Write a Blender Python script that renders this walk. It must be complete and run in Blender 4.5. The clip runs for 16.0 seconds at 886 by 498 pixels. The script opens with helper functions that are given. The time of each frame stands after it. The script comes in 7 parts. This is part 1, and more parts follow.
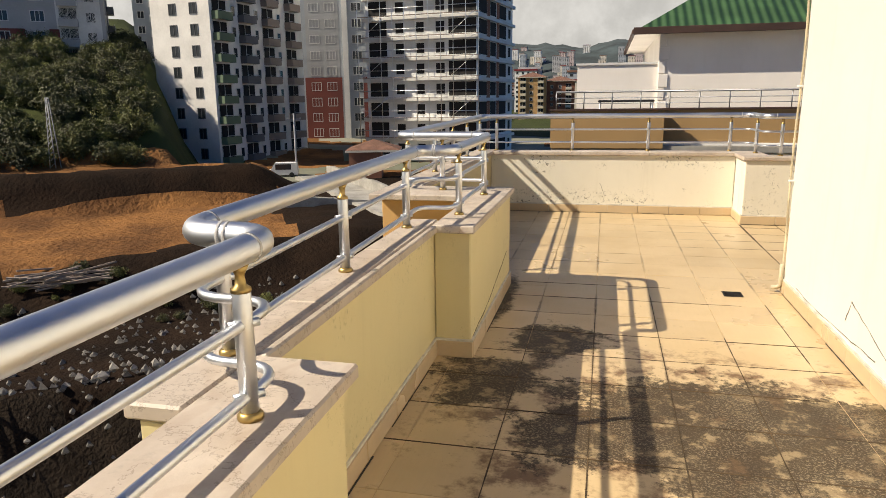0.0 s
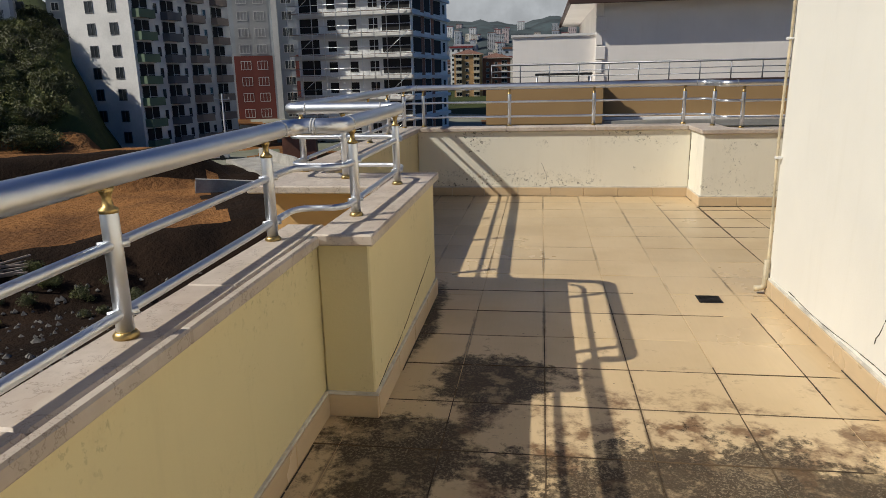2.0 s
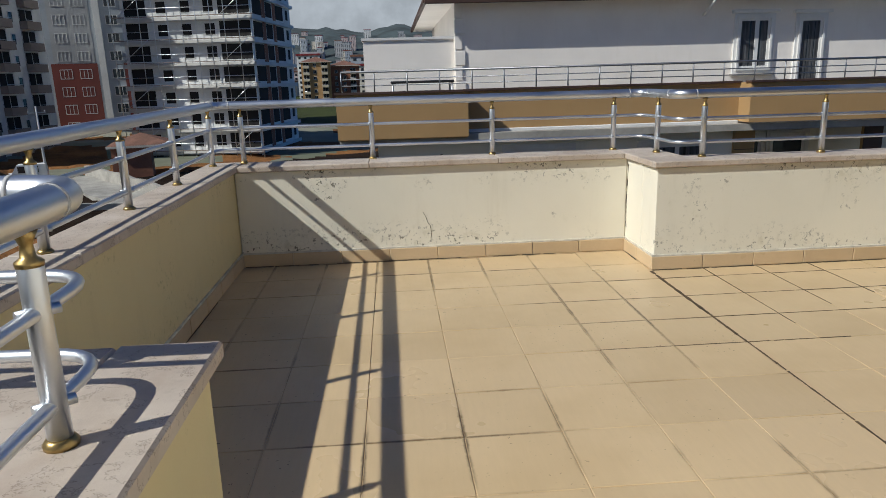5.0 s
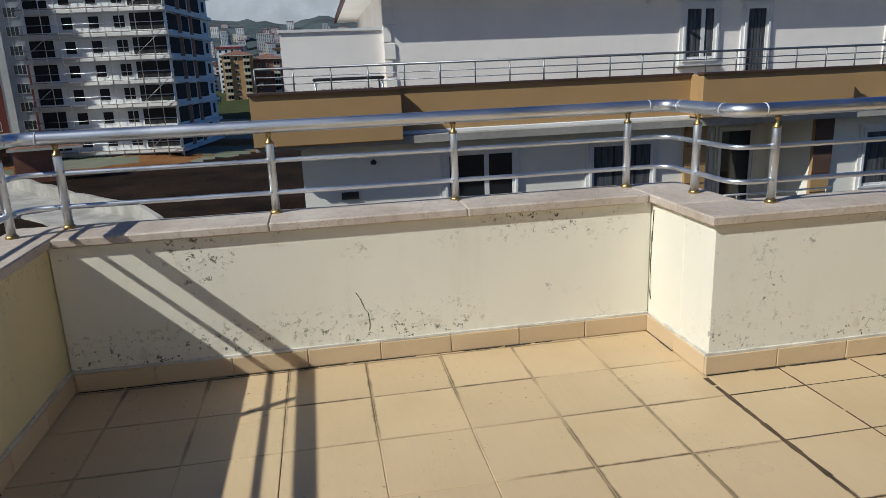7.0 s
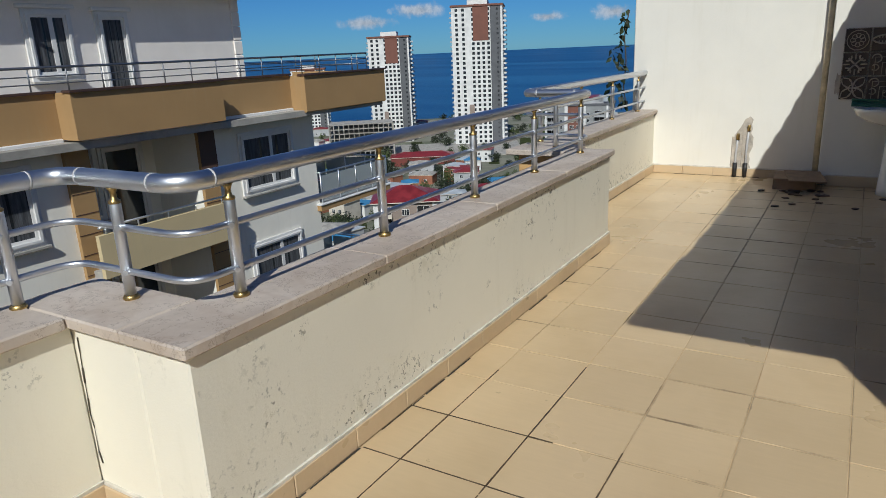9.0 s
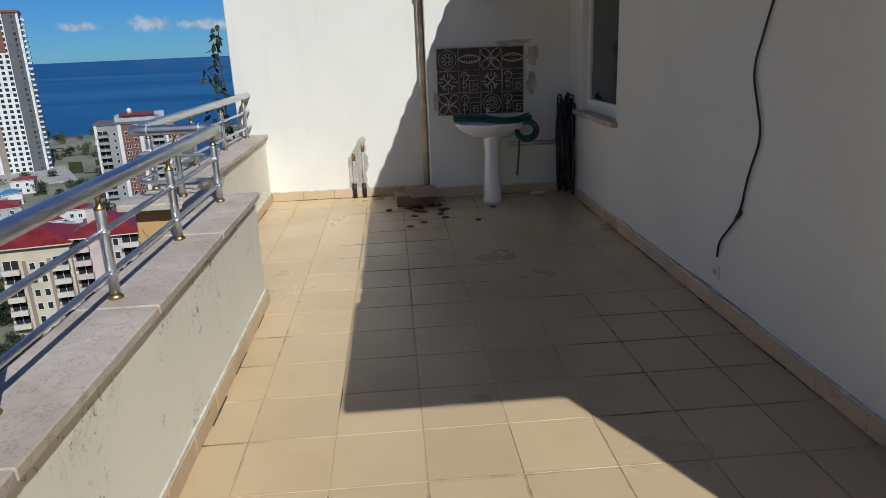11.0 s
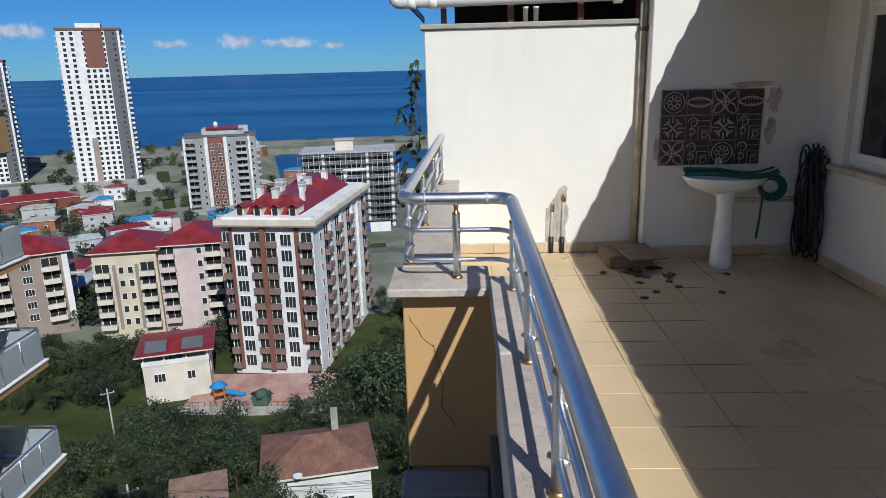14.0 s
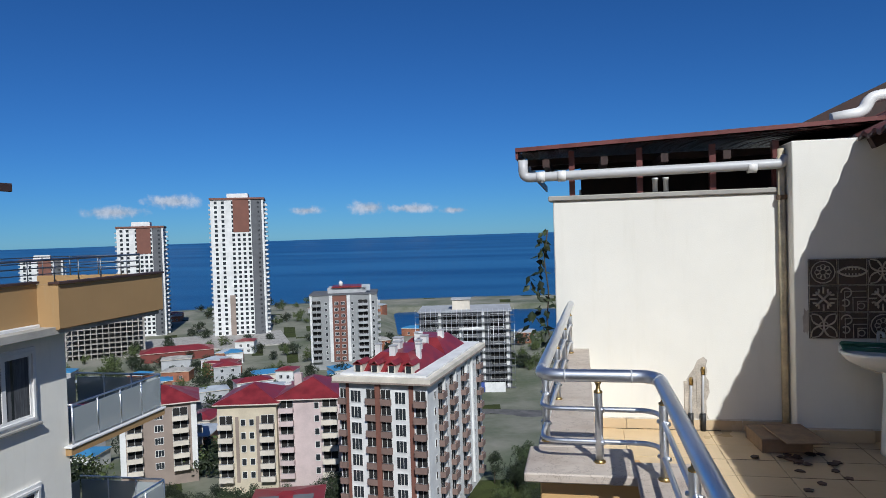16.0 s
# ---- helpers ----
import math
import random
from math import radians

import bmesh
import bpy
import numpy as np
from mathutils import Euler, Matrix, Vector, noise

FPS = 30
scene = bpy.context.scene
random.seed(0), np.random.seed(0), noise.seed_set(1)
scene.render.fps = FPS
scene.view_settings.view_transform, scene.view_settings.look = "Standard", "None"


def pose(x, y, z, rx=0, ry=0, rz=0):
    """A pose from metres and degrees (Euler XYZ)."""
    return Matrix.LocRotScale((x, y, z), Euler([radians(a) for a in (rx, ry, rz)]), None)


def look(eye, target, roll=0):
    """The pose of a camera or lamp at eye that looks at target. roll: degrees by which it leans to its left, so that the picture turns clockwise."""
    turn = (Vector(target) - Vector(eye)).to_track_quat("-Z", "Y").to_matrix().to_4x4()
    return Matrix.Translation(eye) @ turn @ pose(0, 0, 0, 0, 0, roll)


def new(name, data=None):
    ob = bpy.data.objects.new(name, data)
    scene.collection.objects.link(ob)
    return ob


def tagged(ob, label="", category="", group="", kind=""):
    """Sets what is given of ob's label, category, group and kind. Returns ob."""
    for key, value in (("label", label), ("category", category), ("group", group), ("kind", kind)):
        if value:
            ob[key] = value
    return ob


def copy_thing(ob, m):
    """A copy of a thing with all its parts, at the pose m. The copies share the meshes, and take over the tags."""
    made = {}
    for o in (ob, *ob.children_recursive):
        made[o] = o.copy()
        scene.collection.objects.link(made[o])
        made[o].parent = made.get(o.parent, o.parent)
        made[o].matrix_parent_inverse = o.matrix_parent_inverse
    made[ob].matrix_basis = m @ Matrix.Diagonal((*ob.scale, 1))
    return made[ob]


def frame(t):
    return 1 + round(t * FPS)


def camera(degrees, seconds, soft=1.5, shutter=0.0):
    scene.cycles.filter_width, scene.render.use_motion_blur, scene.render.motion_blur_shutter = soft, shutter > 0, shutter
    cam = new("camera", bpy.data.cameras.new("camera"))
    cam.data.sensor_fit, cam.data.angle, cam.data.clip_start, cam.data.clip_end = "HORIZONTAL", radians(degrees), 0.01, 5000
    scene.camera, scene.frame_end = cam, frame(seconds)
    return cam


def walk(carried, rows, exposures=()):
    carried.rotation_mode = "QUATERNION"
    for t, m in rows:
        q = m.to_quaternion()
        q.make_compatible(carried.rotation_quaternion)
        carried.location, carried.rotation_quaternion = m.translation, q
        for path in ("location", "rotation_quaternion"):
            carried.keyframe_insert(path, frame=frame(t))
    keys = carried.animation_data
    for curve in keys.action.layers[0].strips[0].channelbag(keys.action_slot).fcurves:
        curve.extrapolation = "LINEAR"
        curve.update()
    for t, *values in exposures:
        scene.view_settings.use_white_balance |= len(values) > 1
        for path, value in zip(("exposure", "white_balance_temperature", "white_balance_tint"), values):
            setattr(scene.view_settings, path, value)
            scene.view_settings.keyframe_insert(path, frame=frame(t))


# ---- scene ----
cam = camera(65.9, 16.0, soft=0.85)
PATH = [
    (0, (0.02, 0.784, 1.306), (-0.429, 2.685, 0.876), -0.7),
    (0.5, (0.023, 0.902, 1.241), (-0.331, 2.809, 0.755), -1.0),
    (1, (0.062, 1.156, 1.26), (-0.251, 3.066, 0.754), -1.0),
    (1.5, (0.016, 1.479, 1.235), (-0.286, 3.392, 0.737), -1.0),
    (2, (-0.026, 1.815, 1.213), (-0.305, 3.734, 0.721), -1.3),
    (2.5, (-0.031, 2.203, 1.159), (-0.201, 4.135, 0.669), -1.5),
    (3, (-0.102, 2.582, 1.141), (-0.16, 4.522, 0.661), -1.3),
    (3.5, (-0.17, 2.955, 1.168), (-0.145, 4.899, 0.697), -1.5),
    (4, (-0.188, 3.359, 1.181), (-0.096, 5.301, 0.712), -1.5),
    (4.2, (-0.201, 3.499, 1.192), (-0.089, 5.441, 0.725), -1.4),
    (6.3, (-0.185, 5.225, 1.247), (-0.047, 7.154, 0.735), -1.8),
    (6.5, (-0.168, 5.378, 1.254), (-0.024, 7.306, 0.743), -2.0),
    (7, (-0.112, 5.788, 1.311), (0.21, 7.695, 0.8), -2.4),
    (7.5, (0.023, 5.966, 1.374), (0.613, 7.807, 0.86), -2.7),
    (8, (0.072, 6.239, 1.421), (1.092, 7.878, 0.898), -2.7),
    (8.5, (0.203, 6.503, 1.437), (1.588, 7.836, 0.886), -2.8),
    (9, (0.334, 6.74, 1.431), (1.968, 7.748, 0.871), -2.6),
    (9.5, (0.452, 6.93, 1.462), (2.222, 7.665, 0.891), -3.0),
    (10, (0.713, 7.135, 1.432), (2.604, 7.412, 0.844), -2.4),
    (10.2, (0.783, 7.169, 1.442), (2.688, 7.322, 0.852), -2.7),
    (12.5, (1.497, 8.136, 1.609), (3.4, 7.88, 1.047), -1.4),
    (13, (1.647, 8.379, 1.629), (3.563, 8.208, 1.081), -1.5),
    (13.5, (1.791, 8.536, 1.643), (3.714, 8.415, 1.107), -1.5),
    (14, (1.917, 8.609, 1.697), (3.848, 8.68, 1.18), -1.5),
    (14.5, (1.965, 8.654, 1.667), (3.88, 8.93, 1.162), -1.3),
    (15, (2.035, 8.675, 1.612), (3.941, 9.023, 1.115), -1.3),
    (15.5, (1.996, 8.69, 1.682), (3.931, 9.069, 1.344), -1.6),
    (16, (1.962, 8.72, 1.759), (3.922, 9.115, 1.71), -1.8),
]
walk(cam, [(t, look(eye, target, roll)) for t, eye, target, roll in PATH],
     [(0, 0.5, 7800, 9), (0.5, 0.08, 7600, 10), (1, 0.02, 7250, 9), (1.5, -0.05, 6950, 8), (2.5, -0.08, 6600, 7), (4, -0.08, 6350, 6), (6.5, -0.02, 6150, 5), (8.5, -0.19, 6100, 5), (10, -0.18, 6000, 6), (12.5, 0.0, 5800, 7), (14.5, 0.05, 5900, 8), (16, 0.0, 5900, 8)])

# ---- light ----
SUN = Vector((-1.05, -0.46, 1.0)).normalized()
world = bpy.data.worlds.new("sky")
scene.world = world
world.use_nodes = True
wn = world.node_tree.nodes
sky = wn.new("ShaderNodeTexSky")
sky.sky_type = "NISHITA"
sky.sun_disc = False
sky.sun_elevation = math.asin(SUN.z)
sky.sun_rotation = math.atan2(SUN.x, SUN.y) % (2 * math.pi)
sky.altitude = 2500
sky.dust_density = 0.0
sky.air_density = 1.15
sky.ozone_density = 4.0
wn["Background"].inputs["Strength"].default_value = 0.053
tint = wn.new("ShaderNodeMix")
tint.data_type, tint.blend_type = "RGBA", "MULTIPLY"
tint.inputs[0].default_value = 1.0
tint.inputs[7].default_value = (0.34, 0.73, 1.22, 1)
world.node_tree.links.new(sky.outputs["Color"], tint.inputs[6])
world.node_tree.links.new(tint.outputs[2], wn["Background"].inputs["Color"])
sun = new("sun", bpy.data.lights.new("sun", "SUN"))
sun.data.energy = 4.3
sun.data.angle = radians(0.5)
sun.data.color = (1.0, 0.955, 0.89)
sun.matrix_world = look((0, 0, 60), Vector((0, 0, 60)) - SUN)


# ---- materials ----
def nodes_of(name):
    m = bpy.data.materials.new(name)
    m.use_nodes = True
    t = m.node_tree
    return m, t, t.nodes["Principled BSDF"]


def put(t, socket, value):
    if hasattr(value, "is_linked"):
        t.links.new(value, socket)
    elif isinstance(value, tuple) and len(value) == 3 and socket.type == "RGBA":
        socket.default_value = (*value, 1)
    else:
        socket.default_value = value


def math_node(t, op, a, b=0.0, c=0.0, clamp=False):
    n = t.nodes.new("ShaderNodeMath")
    n.operation, n.use_clamp = op, clamp
    for s, v in zip(n.inputs, (a, b, c)):
        put(t, s, v)
    return n.outputs[0]


def mixed(t, fac, a, b, blend="MIX"):
    n = t.nodes.new("ShaderNodeMix")
    n.data_type, n.blend_type = "RGBA", blend
    put(t, n.inputs[0], fac)
    put(t, n.inputs[6], a)
    put(t, n.inputs[7], b)
    return n.outputs[2]


def place(t):
    return t.nodes.new("ShaderNodeNewGeometry").outputs["Position"]


def noisy(t, vec, scale, detail=4.0, rough=0.6, stretch=None):
    if stretch:
        mp = t.nodes.new("ShaderNodeMapping")
        mp.inputs["Scale"].default_value = stretch
        t.links.new(vec, mp.inputs["Vector"])
        vec = mp.outputs[0]
    n = t.nodes.new("ShaderNodeTexNoise")
    n.inputs["Scale"].default_value = scale
    n.inputs["Detail"].default_value = detail
    n.inputs["Roughness"].default_value = rough
    t.links.new(vec, n.inputs["Vector"])
    return n.outputs["Fac"]


def ramp(t, value, lo, hi, a=0.0, b=1.0):
    n = t.nodes.new("ShaderNodeMapRange")
    n.interpolation_type = "SMOOTHSTEP"
    for s, v in zip(n.inputs, (value, lo, hi, a, b)):
        put(t, s, v)
    return n.outputs[0]


def bumped(t, bsdf, height, strength, dist=0.01):
    b = t.nodes.new("ShaderNodeBump")
    b.inputs["Strength"].default_value = strength
    b.inputs["Distance"].default_value = dist
    t.links.new(height, b.inputs["Height"])
    t.links.new(b.outputs[0], bsdf.inputs["Normal"])


def mat(name, col, rough=0.6, metal=0.0, var=0.18, s1=1.5, s2=35.0, bump=0.15, dist=0.004, dark=None, rnd=0.0, stretch=None):
    m, t, b = nodes_of(name)
    p = place(t)
    a = noisy(t, p, s1, 5, 0.6, stretch)
    c = noisy(t, p, s2, 3, 0.6, stretch)
    f = math_node(t, "ADD", math_node(t, "MULTIPLY", ramp(t, a, 0.3, 0.7), 0.65), math_node(t, "MULTIPLY", c, 0.35))
    low = dark or tuple(x * (1 - 2 * var) for x in col)
    high = tuple(min(1.0, x * (1 + var * 0.6)) for x in col)
    out = mixed(t, f, low, high)
    if rnd:
        oi = t.nodes.new("ShaderNodeObjectInfo").outputs["Random"]
        k = math_node(t, "MULTIPLY_ADD", oi, 2 * rnd, 1 - rnd)
        comb = t.nodes.new("ShaderNodeCombineColor")
        for s in comb.inputs:
            t.links.new(k, s)
        out = mixed(t, 1.0, out, comb.outputs[0], "MULTIPLY")
    t.links.new(out, b.inputs["Base Color"])
    b.inputs["Metallic"].default_value = metal
    t.links.new(ramp(t, a, 0.25, 0.75, max(0.03, rough - 0.08), min(1, rough + 0.08)), b.inputs["Roughness"])
    if bump:
        bumped(t, b, c, bump, dist)
    return m


def tile_material(name, col, stain, edges=True):
    m, t, b = nodes_of(name)
    p = place(t)
    fine = noisy(t, p, 55, 3, 0.6, (1.0, 0.12, 1.0))
    wide = noisy(t, p, 1.3, 4)
    oi = t.nodes.new("ShaderNodeObjectInfo").outputs["Random"]
    base = mixed(t, math_node(t, "MULTIPLY_ADD", fine, 0.5, math_node(t, "MULTIPLY", oi, 0.5)), tuple(x * 0.86 for x in col), tuple(min(1, x * 1.07) for x in col))
    base = mixed(t, ramp(t, wide, 0.42, 0.72, 0, 0.35), base, (col[0] * 0.72, col[1] * 0.68, col[2] * 0.6))
    grit = noisy(t, p, 9, 6, 0.75)
    base = mixed(t, ramp(t, grit, 0.66, 0.74, 0, 0.55), base, (0.16, 0.11, 0.06))
    if edges:
        tc = t.nodes.new("ShaderNodeTexCoord").outputs["Object"]
        so = t.nodes.new("ShaderNodeSeparateXYZ")
        t.links.new(tc, so.inputs[0])
        ex = math_node(t, "DIVIDE", math_node(t, "ABSOLUTE", so.outputs[0]), 0.1728)
        ey = math_node(t, "DIVIDE", math_node(t, "ABSOLUTE", so.outputs[1]), 0.1755)
        rim = math_node(t, "ADD", math_node(t, "MAXIMUM", ex, ey), math_node(t, "MULTIPLY", math_node(t, "SUBTRACT", noisy(t, p, 14, 5, 0.7), 0.5), 0.12))
        rim = math_node(t, "MULTIPLY", ramp(t, rim, 0.935 if stain else 0.95, 1.0), ramp(t, noisy(t, p, 0.75, 3), *((0.45, 0.60) if stain else (0.50, 0.64))))
        base = mixed(t, math_node(t, "MULTIPLY", rim, 0.85), base, (0.10, 0.065, 0.035))
    rough = ramp(t, wide, 0.3, 0.7, 0.26, 0.42)
    if stain:
        sx = t.nodes.new("ShaderNodeSeparateXYZ")
        t.links.new(p, sx.inputs[0])
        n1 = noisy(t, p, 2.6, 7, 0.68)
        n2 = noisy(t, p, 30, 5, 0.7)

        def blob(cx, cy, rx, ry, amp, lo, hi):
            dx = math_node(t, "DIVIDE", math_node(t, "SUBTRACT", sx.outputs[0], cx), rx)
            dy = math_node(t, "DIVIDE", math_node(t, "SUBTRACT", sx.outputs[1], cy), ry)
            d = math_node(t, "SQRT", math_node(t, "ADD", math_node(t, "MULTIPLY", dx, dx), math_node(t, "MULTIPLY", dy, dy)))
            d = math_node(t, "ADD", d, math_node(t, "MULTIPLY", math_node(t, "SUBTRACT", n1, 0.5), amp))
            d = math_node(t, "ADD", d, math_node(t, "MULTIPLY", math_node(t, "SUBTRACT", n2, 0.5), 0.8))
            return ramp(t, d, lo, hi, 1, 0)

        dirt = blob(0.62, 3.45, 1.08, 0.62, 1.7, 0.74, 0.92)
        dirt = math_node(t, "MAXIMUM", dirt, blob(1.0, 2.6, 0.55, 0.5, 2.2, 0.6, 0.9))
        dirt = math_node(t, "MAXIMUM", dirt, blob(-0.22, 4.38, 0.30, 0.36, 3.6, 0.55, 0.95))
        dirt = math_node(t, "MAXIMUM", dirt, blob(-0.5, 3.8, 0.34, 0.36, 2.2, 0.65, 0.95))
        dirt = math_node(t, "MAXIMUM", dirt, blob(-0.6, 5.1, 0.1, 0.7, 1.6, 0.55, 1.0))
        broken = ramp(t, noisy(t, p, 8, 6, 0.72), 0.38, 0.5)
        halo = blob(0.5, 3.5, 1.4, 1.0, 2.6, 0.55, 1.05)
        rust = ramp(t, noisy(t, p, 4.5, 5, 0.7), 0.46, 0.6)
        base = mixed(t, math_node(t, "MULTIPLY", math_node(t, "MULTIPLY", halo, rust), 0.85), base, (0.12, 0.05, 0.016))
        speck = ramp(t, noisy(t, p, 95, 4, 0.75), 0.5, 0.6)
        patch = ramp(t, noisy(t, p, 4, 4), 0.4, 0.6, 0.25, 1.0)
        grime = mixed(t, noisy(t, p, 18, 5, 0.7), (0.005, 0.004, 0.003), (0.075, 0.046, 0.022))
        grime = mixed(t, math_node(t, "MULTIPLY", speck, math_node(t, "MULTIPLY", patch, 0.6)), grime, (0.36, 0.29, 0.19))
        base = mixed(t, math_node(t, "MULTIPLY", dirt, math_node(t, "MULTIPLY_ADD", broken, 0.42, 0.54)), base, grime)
        crumbs = math_node(t, "MULTIPLY", ramp(t, noisy(t, p, 48, 3, 0.6), 0.66, 0.7), ramp(t, noisy(t, p, 1.6, 3), 0.45, 0.6))
        base = mixed(t, math_node(t, "MULTIPLY", crumbs, 0.8), base, (0.05, 0.03, 0.018))
        rough = math_node(t, "ADD", rough, math_node(t, "MULTIPLY", dirt, 0.3))
        bumped(t, b, math_node(t, "ADD", math_node(t, "MULTIPLY", dirt, n2), math_node(t, "MULTIPLY", fine, 0.25)), 0.35, 0.004)
    else:
        bumped(t, b, fine, 0.12, 0.003)
    t.links.new(base, b.inputs["Base Color"])
    put(t, b.inputs["Roughness"], rough)
    b.inputs["Specular IOR Level"].default_value = 0.4
    return m


def wall_paint(name, col, mold=0.0, streak=0.15):
    m, t, b = nodes_of(name)
    p = place(t)
    wide = noisy(t, p, 0.9, 5)
    fine = noisy(t, p, 90, 4, 0.65)
    run = noisy(t, p, 2.2, 5, 0.65, (3.0, 3.0, 0.35))
    base = mixed(t, ramp(t, wide, 0.3, 0.7), tuple(x * 0.93 for x in col), col)
    base = mixed(t, ramp(t, run, 0.52, 0.78, 0, streak), base, (0.42, 0.36, 0.22))
    h = fine
    if mold:
        sx = t.nodes.new("ShaderNodeSeparateXYZ")
        t.links.new(p, sx.inputs[0])
        zone = ramp(t, noisy(t, p, 2.4, 4), 0.56, 0.68)
        low = ramp(t, sx.outputs[2], 0.1, 0.34, 1, 0)
        zone = math_node(t, "MAXIMUM", zone, math_node(t, "MULTIPLY", low, ramp(t, noisy(t, p, 1.1, 2), 0.42, 0.58)))
        high = math_node(t, "MULTIPLY", ramp(t, sx.outputs[2], 0.46, 0.62), ramp(t, noisy(t, p, 1.7, 3), 0.48, 0.58))
        zone = math_node(t, "MAXIMUM", zone, high)
        dots = ramp(t, noisy(t, p, 34, 5, 0.75), 0.56, 0.63)
        nx = t.nodes.new("ShaderNodeSeparateXYZ")
        t.links.new(t.nodes.new("ShaderNodeNewGeometry").outputs["Normal"], nx.inputs[0])
        zone = math_node(t, "MULTIPLY", zone, ramp(t, nx.outputs[0], -0.9, -0.6, 0.15, 1))
        mask = math_node(t, "MULTIPLY", math_node(t, "MULTIPLY", dots, zone), mold)
        flake = math_node(t, "MULTIPLY", ramp(t, noisy(t, p, 13, 4, 0.7), 0.5, 0.7), zone)
        base = mixed(t, math_node(t, "MULTIPLY", flake, 0.4 * mold), base, (0.4, 0.36, 0.22))
        base = mixed(t, mask, base, (0.05, 0.05, 0.03))
        h = math_node(t, "ADD", fine, math_node(t, "MULTIPLY", flake, 2.5))
    t.links.new(base, b.inputs["Base Color"])
    b.inputs["Roughness"].default_value = 0.75
    b.inputs["Specular IOR Level"].default_value = 0.3
    bumped(t, b, h, 0.3, 0.003)
    return m


def marble(name, a, c, vein):
    m, t, b = nodes_of(name)
    p = place(t)
    n1 = noisy(t, p, 3.2, 8, 0.65)
    w = t.nodes.new("ShaderNodeTexWave")
    w.inputs["Scale"].default_value = 1.7
    w.inputs["Distortion"].default_value = 14
    w.inputs["Detail"].default_value = 5
    t.links.new(p, w.inputs["Vector"])
    oi = t.nodes.new("ShaderNodeObjectInfo").outputs["Random"]
    base = mixed(t, ramp(t, n1, 0.3, 0.7), a, c)
    base = mixed(t, ramp(t, w.outputs["Fac"], 0.86, 1.0, 0, 0.2), base, vein)
    base = mixed(t, math_node(t, "MULTIPLY", oi, 0.25), base, (0.42, 0.37, 0.31))
    base = mixed(t, ramp(t, noisy(t, p, 22, 5, 0.7), 0.55, 0.75, 0, 0.35), base, (0.25, 0.22, 0.18))
    hair = math_node(t, "ABSOLUTE", math_node(t, "SUBTRACT", noisy(t, p, 7, 6, 0.7), 0.5))
    base = mixed(t, ramp(t, hair, 0.0, 0.012, 0.55, 0), base, (0.16, 0.12, 0.09))
    t.links.new(base, b.inputs["Base Color"])
    b.inputs["Roughness"].default_value = 0.55
    bumped(t, b, noisy(t, p, 60, 4, 0.7), 0.3, 0.003)
    return m


def glass_dark(name, col, rough=0.06):
    m, t, b = nodes_of(name)
    b.inputs["Base Color"].default_value = (*col, 1)
    b.inputs["Roughness"].default_value = rough
    b.inputs["Specular IOR Level"].default_value = 0.6
    bumped(t, b, noisy(t, place(t), 0.7, 2), 0.05, 0.02)
    return m


def clear_glass(name, tint, alpha):
    m, t, b = nodes_of(name)
    b.inputs["Base Color"].default_value = (*tint, 1)
    b.inputs["Roughness"].default_value = 0.08
    b.inputs["Alpha"].default_value = alpha
    return m


def metal_sheet(name, col, rough, axis, wave):
    """Corrugated sheet, ribs across the given axis."""
    m, t, b = nodes_of(name)
    p = place(t)
    n1 = noisy(t, p, 0.8, 6, 0.7)
    base = mixed(t, ramp(t, n1, 0.35, 0.7), tuple(x * 0.6 for x in col), col)
    base = mixed(t, ramp(t, noisy(t, p, 6, 5), 0.6, 0.75, 0, 0.4), base, tuple(x * 0.35 + 0.03 for x in col))
    t.links.new(base, b.inputs["Base Color"])
    b.inputs["Roughness"].default_value = rough
    w = t.nodes.new("ShaderNodeTexWave")
    w.bands_direction = axis
    w.inputs["Scale"].default_value = wave
    t.links.new(p, w.inputs["Vector"])
    bumped(t, b, w.outputs["Fac"], 0.8, 0.05)
    return m


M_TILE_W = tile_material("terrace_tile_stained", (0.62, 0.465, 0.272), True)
M_TILE_E = tile_material("terrace_tile", (0.62, 0.465, 0.272), False)
M_SKIRT = tile_material("skirting_tile", (0.60, 0.455, 0.285), False, False)
M_GROUT, t_, b_ = nodes_of("grout")
p_ = place(t_)
t_.links.new(mixed(t_, ramp(t_, noisy(t_, p_, 1.1, 5, 0.65), 0.30, 0.46), (0.028, 0.019, 0.011), (0.54, 0.395, 0.23)), b_.inputs["Base Color"])
b_.inputs["Roughness"].default_value = 0.9
M_WALL_W = wall_paint("parapet_paint_yellowed", (0.71, 0.61, 0.35), 0.25)
M_WALL_N = wall_paint("parapet_paint_moldy", (0.80, 0.76, 0.64), 0.9)
M_HOUSE = wall_paint("house_paint", (0.79, 0.765, 0.69), 0.0, 0.1)
M_OUTER = wall_paint("facade_ochre", (0.58, 0.36, 0.155), 0.0, 0.2)
M_MARBLE = marble("coping_marble", (0.44, 0.36, 0.29), (0.60, 0.52, 0.44), (0.36, 0.25, 0.18))
M_STEEL = mat("brushed_aluminium", (0.74, 0.76, 0.79), 0.4, 1.0, var=0.08, s1=2, s2=60, bump=0.03, dist=0.001)
M_BRASS = mat("brass", (0.48, 0.34, 0.14), 0.4, 1.0, var=0.2, s1=9, s2=90, bump=0.05, dist=0.001)
M_WHITE = mat("white_plastic", (0.78, 0.77, 0.74), 0.35, var=0.06, bump=0.02)
M_CERAMIC = mat("white_ceramic", (0.86, 0.85, 0.82), 0.12, var=0.04, bump=0.0)
M_GLASS = glass_dark("window_glass", (0.02, 0.025, 0.03))
